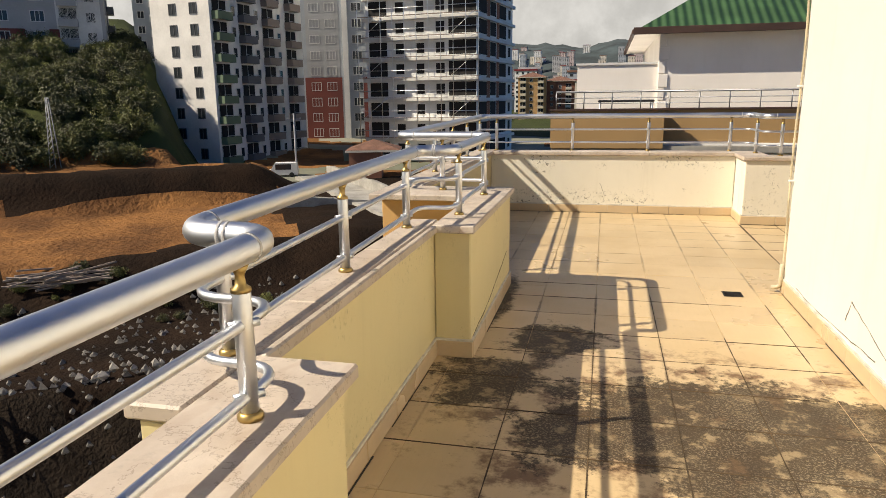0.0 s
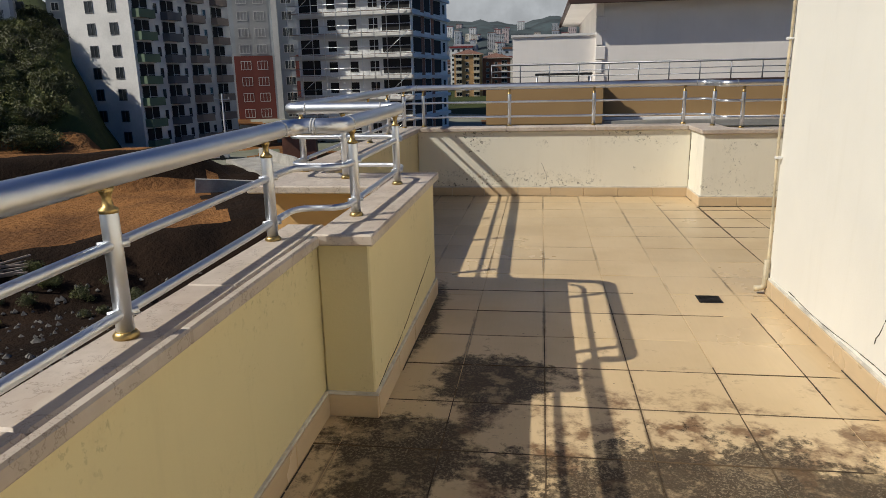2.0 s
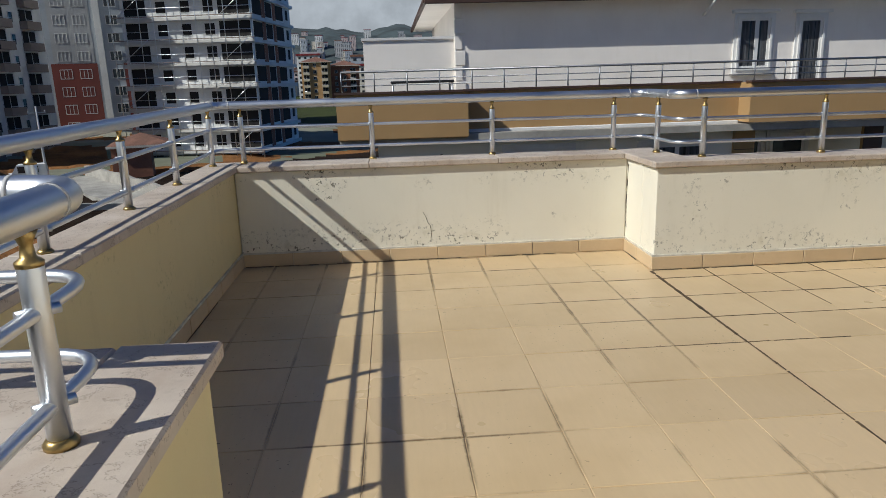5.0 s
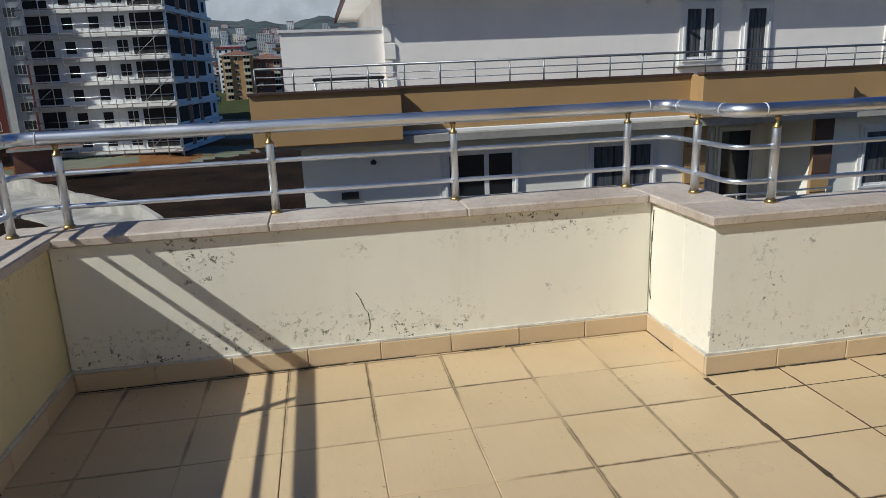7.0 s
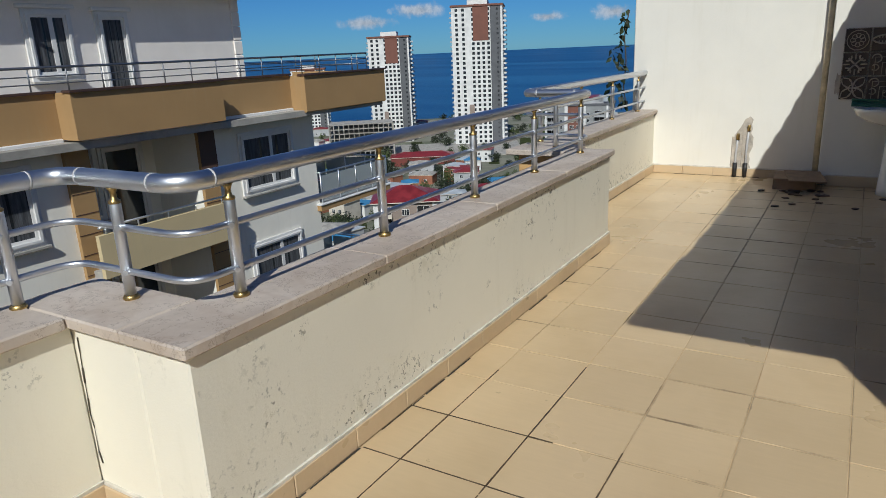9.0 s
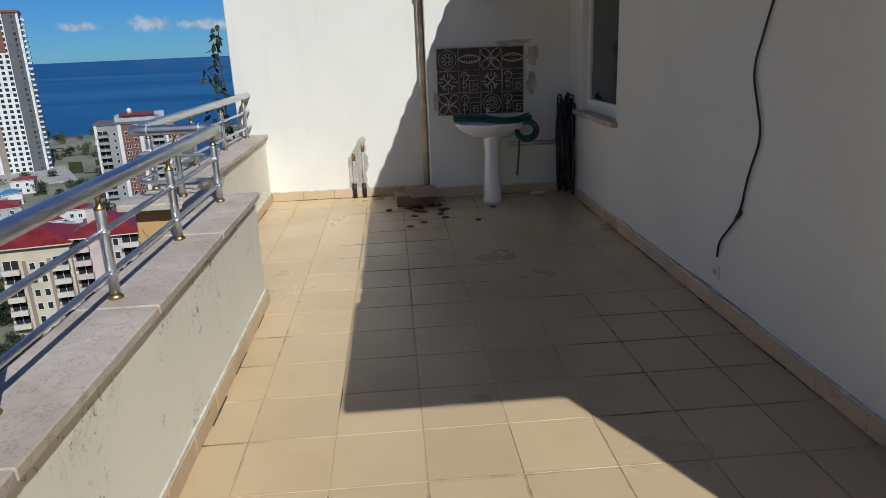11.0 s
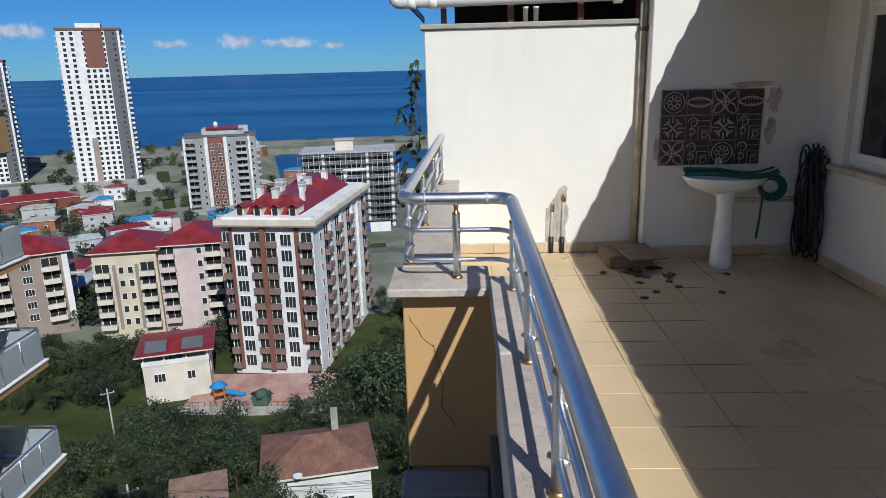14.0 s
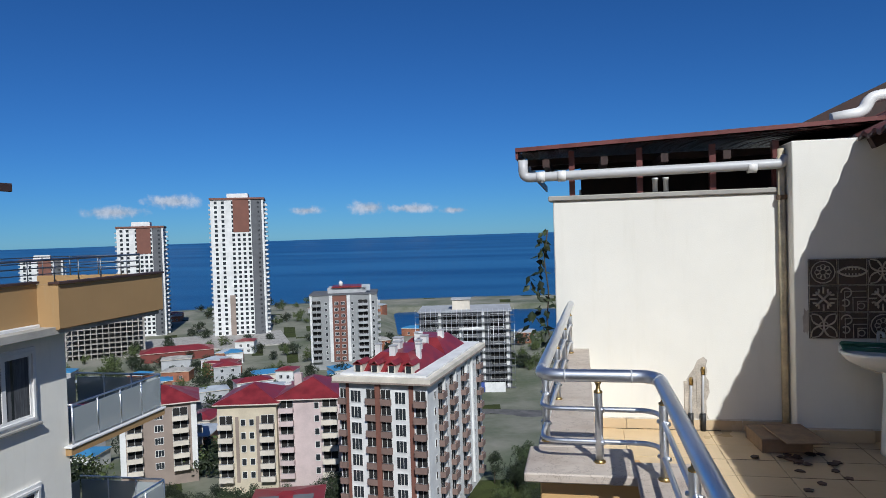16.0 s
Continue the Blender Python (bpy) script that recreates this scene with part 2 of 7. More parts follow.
M_BLACK = mat("black_rubber", (0.018, 0.018, 0.019), 0.45, var=0.2, s2=90)
M_GREENHOSE = mat("green_hose", (0.012, 0.095, 0.062), 0.38, var=0.2, s2=90)
M_BROWNTILE = mat("dark_patterned_tile", (0.055, 0.036, 0.026), 0.45, var=0.25, s1=9, s2=90, rnd=0.3)
M_ORNAMENT = mat("tile_ornament", (0.52, 0.45, 0.36), 0.5, var=0.2, s1=20, s2=120)
M_RUST = mat("rusty_pipe", (0.24, 0.15, 0.085), 0.7, 0.3, var=0.35, s1=14, s2=90)
M_PLASTER = mat("bare_plaster", (0.56, 0.5, 0.42), 0.9, var=0.25, s1=8, s2=60, bump=0.6, dist=0.01)
M_ROOFBROWN = metal_sheet("brown_roof_sheet", (0.085, 0.03, 0.026), 0.45, "X", 2.2)
M_FASCIA = mat("red_brown_fascia", (0.16, 0.045, 0.038), 0.45, var=0.2, s1=5)
M_TIMBER = mat("dark_rafter", (0.05, 0.025, 0.02), 0.7, var=0.3, s1=6)
M_PIPEGREY = mat("grey_plastic_pipe", (0.5, 0.5, 0.5), 0.4, var=0.1)
M_DUCT = mat("stained_beige_pipe", (0.66, 0.56, 0.38), 0.5, var=0.3, s1=6, s2=40)
M_FRAMEGREY = mat("grey_window_frame", (0.10, 0.105, 0.11), 0.45, var=0.15, s1=4, s2=50)
M_CARD = mat("cardboard", (0.3, 0.2, 0.12), 0.85, var=0.2, s1=9)
M_SHARD = mat("broken_tile", (0.09, 0.05, 0.035), 0.6, var=0.35, s1=20, rnd=0.4)
M_MORTAR = mat("pale_mortar", (0.70, 0.66, 0.57), 0.9, var=0.2, s1=10, s2=70, bump=0.5, dist=0.006)
M_DRAIN = mat("cast_iron", (0.035, 0.032, 0.03), 0.6, 0.6, var=0.3, s1=20)
M_CRACK = mat("crack", (0.06, 0.05, 0.035), 0.95, var=0.2)
M_ASPHALT = mat("asphalt", (0.14, 0.135, 0.13), 0.9, var=0.3, s1=0.3, s2=6)
M_CONC = mat("raw_concrete", (0.42, 0.4, 0.36), 0.85, var=0.25, s1=0.5, s2=8, bump=0.3, dist=0.02)
M_LEAF = mat("leaf", (0.07, 0.095, 0.026), 0.6, var=0.45, s1=0.9, s2=5, bump=0.0, rnd=0.45)
M_LEAF2 = mat("leaf_dark", (0.036, 0.056, 0.02), 0.6, var=0.45, s1=0.9, s2=5, bump=0.0, rnd=0.45)
M_SCRUB = mat("scrub_leaf", (0.12, 0.125, 0.03), 0.6, var=0.45, s1=0.5, s2=5, bump=0.0, rnd=0.5)
M_BARK = mat("bark", (0.1, 0.075, 0.05), 0.9, var=0.35, s1=5, s2=40, bump=0.5, dist=0.02)
M_REDROOF = mat("red_metal_roof", (0.24, 0.028, 0.032), 0.4, var=0.25, s1=0.4, s2=3, bump=0.1)
M_TERRACOTTA = metal_sheet("terracotta_tiles", (0.25, 0.125, 0.085), 0.85, "Y", 1.2)
M_GREENROOF = metal_sheet("green_roof_sheet", (0.05, 0.12, 0.045), 0.5, "X", 1.3)


# ---- mesh tools ----
class Mesh:
    def __init__(self):
        self.v, self.f, self.m, self.s, self.mats = [], [], [], [], []

    def face(self, idx, k, smooth=False):
        self.f.append(idx)
        self.m.append(k)
        self.s.append(smooth)

    def slot(self, material):
        if material not in self.mats:
            self.mats.append(material)
        return self.mats.index(material)

    def box(self, x0, x1, y0, y1, z0, z1, material, c=0.0):
        k, n = self.slot(material), len(self.v)
        if not c:
            self.v += [(x, y, z) for z in (z0, z1) for y in (y0, y1) for x in (x0, x1)]
            for q in ((0, 2, 3, 1), (4, 5, 7, 6), (0, 1, 5, 4), (2, 6, 7, 3), (0, 4, 6, 2), (1, 3, 7, 5)):
                self.face([n + i for i in q], k)
            return self
        lo, hi = (x0, y0, z0), (x1, y1, z1)

        def at(sx, sy, sz, axis):
            out = []
            for a, sg in enumerate((sx, sy, sz)):
                e, d = (hi[a], -c) if sg else (lo[a], c)
                out.append(e if a == axis else e + d)
            return tuple(out)

        ids = {}
        for sx in (0, 1):
            for sy in (0, 1):
                for sz in (0, 1):
                    for a in range(3):
                        ids[sx, sy, sz, a] = len(self.v)
                        self.v.append(at(sx, sy, sz, a))
                    self.face([ids[sx, sy, sz, a] for a in range(3)][:: 1 if (sx + sy + sz) % 2 else -1], k)
        for a in range(3):
            b, d = (a + 1) % 3, (a + 2) % 3
            for sa in (0, 1):
                ring = []
                for sb, sd in ((0, 0), (1, 0), (1, 1), (0, 1)):
                    key = [0, 0, 0]
                    key[a], key[b], key[d] = sa, sb, sd
                    ring.append(ids[key[0], key[1], key[2], a])
                self.face(ring if sa else ring[::-1], k)
            for sb in (0, 1):
                for sd in (0, 1):
                    q = []
                    for sa, ax in ((0, b), (1, b), (1, d), (0, d)):
                        key = [0, 0, 0]
                        key[a], key[b], key[d] = sa, sb, sd
                        q.append(ids[key[0], key[1], key[2], ax])
                    self.face(q if (sb + sd) % 2 == 0 else q[::-1], k)
        return self

    def prism(self, poly, z0, z1, material):
        k, n, c = self.slot(material), len(self.v), len(poly)
        self.v += [(x, y, z0) for x, y in poly] + [(x, y, z1) for x, y in poly]
        self.face([n + i for i in range(c)][::-1], k)
        self.face([n + c + i for i in range(c)], k)
        for i in range(c):
            j = (i + 1) % c
            self.face([n + i, n + j, n + c + j, n + c + i], k)
        return self

    def lattice(self, xs, zs, y0, y1, material, hole):
        """One connected frame in the xz plane: the cells for which hole(i, j) is false, y0 to y1 deep."""
        k, n, w = self.slot(material), len(self.v), len(xs)
        self.v += [(x, y, z) for y in (y0, y1) for z in zs for x in xs]
        b = n + w * len(zs)
        solid = {(i, j) for i in range(w - 1) for j in range(len(zs) - 1) if not hole(i, j)}
        for i, j in solid:
            p, q, r, t = j * w + i, j * w + i + 1, (j + 1) * w + i + 1, (j + 1) * w + i
            self.face([n + p, n + q, n + r, n + t], k)
            self.face([b + t, b + r, b + q, b + p], k)
            for u, v, near in ((p, q, (i, j - 1)), (q, r, (i + 1, j)), (r, t, (i, j + 1)), (t, p, (i - 1, j))):
                if near not in solid:
                    self.face([n + v, n + u, b + u, b + v], k)
        return self

    def quad(self, a, b, c, d, material):
        k, n = self.slot(material), len(self.v)
        self.v += [tuple(a), tuple(b), tuple(c), tuple(d)]
        self.face([n, n + 1, n + 2, n + 3], k)
        return self

    def tri(self, a, b, c, material):
        k, n = self.slot(material), len(self.v)
        self.v += [tuple(a), tuple(b), tuple(c)]
        self.face([n, n + 1, n + 2], k)
        return self

    def tube(self, pts, r, material, n=10, caps=True):
        k = self.slot(material)
        pts = [Vector(p) for p in pts]
        radii = r if isinstance(r, (list, tuple)) else [r] * len(pts)
        ref = None
        rings = []
        for i, p in enumerate(pts):
            d = (pts[min(i + 1, len(pts) - 1)] - pts[max(i - 1, 0)]).normalized()
            if ref is None:
                ref = d.orthogonal().normalized()
            ref = (ref - d * ref.dot(d))
            ref = ref.normalized() if ref.length > 1e-6 else d.orthogonal().normalized()
            side = d.cross(ref)
            rings.append(len(self.v))
            for j in range(n):
                a = 2 * math.pi * j / n
                self.v.append(tuple(p + (ref * math.cos(a) + side * math.sin(a)) * radii[i]))
        for a, b in zip(rings, rings[1:]):
            for j in range(n):
                e = (j + 1) % n
                self.face([a + j, a + e, b + e, b + j], k, True)
        if caps:
            self.face([rings[0] + j for j in range(n)][::-1], k)
            self.face([rings[-1] + j for j in range(n)], k)
        return self

    def lathe(self, x, y, prof, material, n=16, sx=1.0, sy=1.0):
        k, rings = self.slot(material), []
        for r, z in prof:
            rings.append(len(self.v))
            self.v += [(x + sx * r * math.cos(2 * math.pi * j / n), y + sy * r * math.sin(2 * math.pi * j / n), z) for j in range(n)]
        for a, b in zip(rings, rings[1:]):
            for j in range(n):
                e = (j + 1) % n
                self.face([a + j, a + e, b + e, b + j], k, True)
        self.face([rings[0] + j for j in range(n)][::-1], k)
        self.face([rings[-1] + j for j in range(n)], k)
        return self

    def data(self, name):
        me = bpy.data.meshes.new(name)
        me.from_pydata(self.v, [], self.f)
        for m in self.mats:
            me.materials.append(m)
        me.polygons.foreach_set("material_index", self.m)
        me.polygons.foreach_set("use_smooth", self.s)
        me.update()
        return me


def part(name, mesh, parent=None, label="", m=None):
    """One mesh object, under a thing or a part. mesh: a Mesh, or mesh data that is shared."""
    ob = new(name, mesh.data(name) if isinstance(mesh, Mesh) else mesh)
    if parent is not None:
        ob.parent = parent
    if m is not None:
        ob.matrix_basis = m
    if label:
        ob["label"] = label
    return ob


def thing(name, label, category, m=None, group="", kind=""):
    ob = new(name)
    ob.empty_display_size = 0.2
    if m is not None:
        ob.matrix_basis = m
    return tagged(ob, label, category, group, kind)


def rounded(pts, rad, seg=6):
    """A polyline with its inner corners rounded off."""
    pts = [Vector(p) for p in pts]
    out = [pts[0]]
    for a, b, c in zip(pts, pts[1:], pts[2:]):
        u, w = (a - b), (c - b)
        r = min(rad, u.length * 0.49, w.length * 0.49)
        p, q = b + u.normalized() * r, b + w.normalized() * r
        for i in range(seg + 1):
            s = i / seg
            out.append(p.lerp(b, s).lerp(b.lerp(q, s), s))
    out.append(pts[-1])
    return out


def structure(name, mesh, label, category):
    return tagged(part(name, mesh), label, category, kind="structure")


# ---- terrace: slab, parapets, building below ----
TOP = 0.655          # underside of the coping
COP = 0.695          # top of the coping
GROUND_HERE = -24.0

below = Mesh()
below.box(-0.80, 8.3, -6.0, 5.12, GROUND_HERE, -0.30, M_OUTER)
below.box(-0.80, 5.0, 5.12, 8.46, GROUND_HERE, -0.302, M_OUTER)
below.box(5.02, 14.0, 5.12, 8.91, GROUND_HERE, -0.304, M_OUTER)
below.box(-0.80, 1.38, 8.46, 9.02, GROUND_HERE, -0.306, M_OUTER)
structure("wall_building_below", below, "ochre rendered apartment block under the roof terrace", "building")
slab = Mesh()
slab.box(-0.79, 8.28, -5.9, 5.08, -0.30, -0.003, M_GROUT)
slab.box(-1.46, 8.28, 5.08, 8.45, -0.298, -0.003, M_GROUT)
slab.box(-1.46, 1.41, 8.45, 9.01, -0.296, -0.003, M_GROUT)
slab.box(5.03, 8.28, 8.45, 8.90, -0.296, -0.003, M_GROUT)
floor_slab = structure("floor", slab, "roof terrace floor of beige ceramic tiles with dark dirty joints", "floor")


def parapet(name, x0, x1, y0, y1, material, label):
    """A parapet wall with its painted faces."""
    return structure(name, Mesh().box(x0, x1, y0, y1, -0.29, TOP, material, 0.006), label, "parapet wall")


YEL = "low yellowed cream rendered parapet under a marble coping"
MOL = "low cream rendered parapet with black mold spots and flaking paint"
w1 = parapet("wall_west_near", -0.795, -0.56, -5.0, 2.20, M_WALL_W, YEL)
w2 = parapet("wall_west_recess", -0.915, -0.797, 1.93, 4.14, M_WALL_W, YEL)
w3 = parapet("wall_west_pier", -0.795, -0.61, 4.045, 5.505, M_WALL_W, YEL)
w4 = parapet("wall_west_return", -1.455, -0.797, 5.22, 5.50, M_OUTER, "ochre rendered parapet return under a marble coping")
w5 = parapet("wall_west_far", -1.465, -1.275, 5.503, 9.02, M_WALL_W, YEL)
w6 = parapet("wall_north_west", -1.272, 1.417, 8.785, 9.025, M_WALL_N, MOL)
w7 = parapet("wall_north_nook", 1.42, 1.655, 8.480, 9.02, M_WALL_N, MOL)
w8 = parapet("wall_north_middle", 1.42, 5.09, 8.245, 8.477, M_WALL_N, MOL)
w9 = parapet("wall_north_return", 5.02, 5.28, 8.47, 8.925, M_OUTER, "ochre rendered parapet return with a long crack")
w10 = parapet("wall_north_east", 5.283, 8.10, 8.70, 8.92, M_WALL_N, MOL)


def coping(wall, x0, x1, y0, y1, step, along, label="pinkish beige marble coping slab"):
    """A run of marble coping slabs laid end to end on a wall."""
    a, b = (x0, x1) if along == "x" else (y0, y1)
    count = max(1, round((b - a) / step))
    for i in range(count):
        p, q = a + (b - a) * i / count + 0.0007, a + (b - a) * (i + 1) / count - 0.0007
        dz = random.uniform(-0.002, 0.002)
        me = Mesh()
        if along == "x":
            me.box(p, q, y0, y1, TOP, COP + dz, M_MARBLE, 0.006)
        else:
            me.box(x0, x1, p, q, TOP, COP + dz, M_MARBLE, 0.006)
        part("coping_slab", me, wall, label if i == 0 else "")


coping(w1, -0.80, -0.53, -5.0, 2.228, 0.95, "y")
coping(w2, -0.945, -0.803, 1.92, 4.17, 0.8, "y")
coping(w2, -0.80, -0.77, 2.23, 4.003, 0.9, "y")
coping(w3, -0.80, -0.583, 4.006, 5.54, 0.8, "y")
coping(w4, -1.495, -0.803, 5.06, 5.537, 0.7, "x")
coping(w5, -1.495, -1.25, 5.54, 9.055, 0.9, "y")
coping(w6, -1.247, 1.39, 8.757, 9.055, 0.87, "x")
coping(w7, 1.393, 1.685, 8.513, 9.055, 0.6, "y")
coping(w8, 1.393, 5.13, 8.222, 8.51, 0.93, "x")
coping(w9, 4.93, 5.31, 8.503, 8.99, 0.6, "y")
coping(w10, 5.313, 8.10, 8.67, 8.95, 0.92, "x")


# ---- railing ----
def sag(x, y):
    """The west railing stands a little lower towards its near end."""
    if x > -0.6:
        return 0.0
    return -0.06 * min(1.0, max(0.0, (8.6 - y) / 6.4))


def railing(name, pts, posts, label):
    """Aluminium railing: a thick top tube, two thin tubes, posts with brass collars."""
    base = thing(name, label, "railing")
    rail_z, mids = 1.09, (0.937, 0.79)
    top = [(x, y, rail_z + sag(x, y)) for x, y in pts]
    part("handrail", Mesh().tube(rounded(top, 0.10, 7), 0.029, M_STEEL, 16), base, "thick brushed aluminium handrail tube")
    for z in mids:
        part("rail", Mesh().tube(rounded([(x, y, z + 0.8 * sag(x, y)) for x, y in pts], 0.10, 6), 0.0115, M_STEEL, 10), base)
    for a, b, c in zip(pts, pts[1:], pts[2:]):
        for p, q in ((a, b), (c, b)):
            d = (Vector(p) - Vector(q))
            if d.length < 0.12:
                continue
            e = Vector(q) + d.normalized() * min(0.11, d.length * 0.45)
            f = e + d.normalized() * 0.007
            part("sleeve", Mesh().tube([(e.x, e.y, rail_z + sag(e.x, e.y)), (f.x, f.y, rail_z + sag(f.x, f.y))], 0.0305, M_PIPEGREY, 16), base)
    for x, y in posts:
        d = sag(x, y)
        post = part("post", Mesh().lathe(x, y, [(0.0185, COP), (0.0185, 1.013 + d), (0.0165, 1.019 + d)], M_STEEL, 14), base)
        part("collar", Mesh().lathe(x, y, [(0.026, COP - 0.001), (0.027, COP + 0.007), (0.022, COP + 0.014), (0.0195, COP + 0.016)], M_BRASS, 16), post, "brass base collar")
        part("neck", Mesh().lathe(x, y, [(r, z + d) for r, z in ((0.0195, 1.013), (0.0195, 1.021), (0.011, 1.027), (0.009, 1.045), (0.012, 1.053), (0.018, 1.065))], M_BRASS, 14), post, "brass saddle neck")
        for z in mids:
            zc = z + 0.8 * d
            part("clip", Mesh().tube([(x - 0.0215, y - 0.0215, zc), (x + 0.0215, y + 0.0215, zc)], 0.009, M_STEEL, 8), post)
    return base


railing("railing", [(-0.64, -5.0), (-0.64, 2.06), (-0.862, 2.06), (-0.905, 4.17), (-0.728, 4.17), (-0.728, 5.32), (-1.36, 5.34), (-1.42, 8.985), (1.595, 8.985), (1.595, 8.40), (5.10, 8.40), (5.11, 8.92), (8.098, 8.82)],
        [(-0.64, -0.9), (-0.64, 0.05), (-0.64, 0.97), (-0.64, 1.91), (-0.865, 2.22), (-0.882, 3.055), (-0.900, 3.92), (-0.728, 4.337), (-0.728, 5.12), (-1.05, 5.33), (-1.365, 5.58), (-1.38, 6.45),
         (-1.394, 7.25), (-1.405, 8.0), (-1.418, 8.84), (-1.24, 8.985), (-0.347, 8.985), (0.50, 8.985), (1.375, 8.985), (1.595, 8.72), (1.771, 8.40), (2.565, 8.40), (3.36, 8.40), (4.118, 8.40),
         (4.91, 8.40), (5.105, 8.66), (5.40, 8.911), (6.25, 8.882), (7.05, 8.855), (7.85, 8.827)],
        "aluminium tube railing with brass collars standing on the marble coping")


# ---- penthouse ----
HX, HY, EAVE = 1.228, 5.64, 2.42
house = Mesh()
house.box(HX, HX + 0.2, -5.0, HY, -0.012, EAVE, M_HOUSE, 0.008)
structure("wall_house_west", house, "smooth off-white rendered penthouse wall", "wall")
WX0, WX1, WZ0, WZ1 = 6.40, 7.40, 0.855, 2.09
house = Mesh()
house.box(4.0, WX0, HY - 0.2, HY, -0.012, EAVE + 0.2, M_HOUSE)
house.box(HX + 0.202, 4.0, HY - 0.2, HY, -0.012, EAVE - 0.01, M_HOUSE)
house.box(WX0, WX1, HY - 0.2, HY, -0.012, WZ0 - 0.045, M_HOUSE)
house.box(WX0, WX1, HY - 0.2, HY, WZ1, EAVE + 0.2, M_HOUSE)
house.box(WX1, 7.885, HY - 0.2, HY, -0.012, EAVE + 0.2, M_HOUSE)
structure("wall_house_north", house, "off-white rendered penthouse wall around a window", "wall")
house = Mesh()
house.box(7.88, 8.30, 5.42, 7.05, -0.012, EAVE - 0.02, M_HOUSE, 0.006)
structure("wall_house_east", house, "off-white rendered wall behind the washbasin", "wall")
house = Mesh()
house.box(8.08, 8.30, 7.10, 8.95, -0.012, 2.0, M_HOUSE, 0.008)
house.box(8.055, 8.33, 7.06, 8.99, 2.0, 2.045, M_CONC, 0.008)
house.box(8.115, 8.30, 7.053, 7.097, -0.012, 2.3, M_HOUSE)
structure("wall_end", house, "sunlit cream terrace end wall with a thin cap", "wall")
house = Mesh()
house.box(8.302, 8.5, -5.0, 5.5, -0.02, EAVE, M_HOUSE)
house.box(HX + 0.202, 8.3, -5.2, -5.0, -0.02, EAVE + 1.0, M_HOUSE)
house.box(8.302, 14.0, 8.72, 8.92, -0.3, 2.0, M_HOUSE)
house.box(13.8, 14.0, 2.0, 8.717, -0.3, 2.4, M_HOUSE)
# Added dark sheet: gives the open attic under the low roof its shade.
house.box(9.4, 9.5, 5.0, 8.7, 1.2, 2.44, M_TIMBER)
house.box(8.302, 13.8, 5.0, 8.717, 1.15, 1.2, M_CONC)
structure("wall_house_back", house, "plain rendered back walls of the penthouse and a dark sheet for attic shade", "wall")
room = Mesh()
room.box(HX + 0.205, 8.098, 0.9, 1.0, 0, EAVE, M_HOUSE)
room.box(HX + 0.205, 8.098, 1.002, HY - 0.202, 0.0, 0.02, M_CARD)
structure("wall_room_inside", room, "plain walls of the room behind the window", "wall")
structure("ceiling", Mesh().box(HX + 0.205, 8.098, 1.002, HY - 0.202, EAVE - 0.06, EAVE, M_HOUSE), "plain ceiling of the room behind the window", "ceiling")

window = tagged(new("window_1"), "white plastic window with dark glass and a stone sill", "window", kind="structure")
fr = Mesh()
ff = HY - 0.05
for x0, x1, z0, z1 in ((WX0, WX0 + 0.06, WZ0, WZ1), (WX1 - 0.06, WX1, WZ0, WZ1), (WX0 + 0.06, WX1 - 0.06, WZ0, WZ0 + 0.06), (WX0 + 0.06, WX1 - 0.06, WZ1 - 0.06, WZ1)):
    fr.box(x0, x1, ff - 0.06, ff, z0, z1, M_WHITE, 0.004)
part("window_frame", fr, window)
fr = Mesh()
for x0, x1, z0, z1 in ((WX0 + 0.062, WX0 + 0.115, WZ0 + 0.062, WZ1 - 0.062), (WX1 - 0.115, WX1 - 0.062, WZ0 + 0.062, WZ1 - 0.062), (WX0 + 0.115, WX1 - 0.115, WZ0 + 0.062, WZ0 + 0.115), (WX0 + 0.115, WX1 - 0.115, WZ1 - 0.115, WZ1 - 0.062)):
    fr.box(x0, x1, ff - 0.05, ff + 0.012, z0, z1, M_WHITE, 0.004)
part("sash", fr, window)
part("pane", Mesh().box(WX0 + 0.11, WX1 - 0.11, ff - 0.03, ff - 0.012, WZ0 + 0.11, WZ1 - 0.11, M_GLASS), window)
part("window_sill", Mesh().box(WX0 - 0.05, WX1 + 0.14, HY - 0.19, HY + 0.05, WZ0 - 0.045, WZ0, M_MARBLE, 0.005), window, "weathered stone sill")

# roof over the penthouse: sheet with a wavy eave
roof = Mesh()
RX0, RX1, RY0, RY1 = 2.3, 9.9, 1.6, 6.56
nx = 260
for lift in (0.0, -0.035):
    k0 = len(roof.v)
    for j, (yy, zz) in enumerate(((RY1, EAVE), (RY0, EAVE + (RY1 - RY0) * 0.46))):
        for i in range(nx + 1):
            x = RX0 + (RX1 - RX0) * i / nx
            roof.v.append((x, yy + (0.006 * math.sin(x * 9.0) if j == 0 else 0), zz + lift + 0.016 * math.sin(x * 2 * math.pi / 0.18)))
    s = roof.slot(M_ROOFBROWN)
    for i in range(nx):
        a = k0 + i
        roof.face([a, a + 1, a + nx + 2, a + nx + 1] if lift else [a + nx + 1, a + nx + 2, a + 1, a], s, True)
for i in range(nx):
    a, b = i, 2 * (nx + 1) + i
    roof.face([a, b, b + 1, a + 1], roof.slot(M_ROOFBROWN))
roof_main = tagged(part("roof_penthouse", roof), "dark red-brown corrugated sheet roof with a wavy eave", "roof", kind="structure")
part("flat_canopy", Mesh().box(1.12, 2.4, -5.0, 6.56, EAVE, EAVE + 0.05, M_FASCIA, 0.004), roof_main)
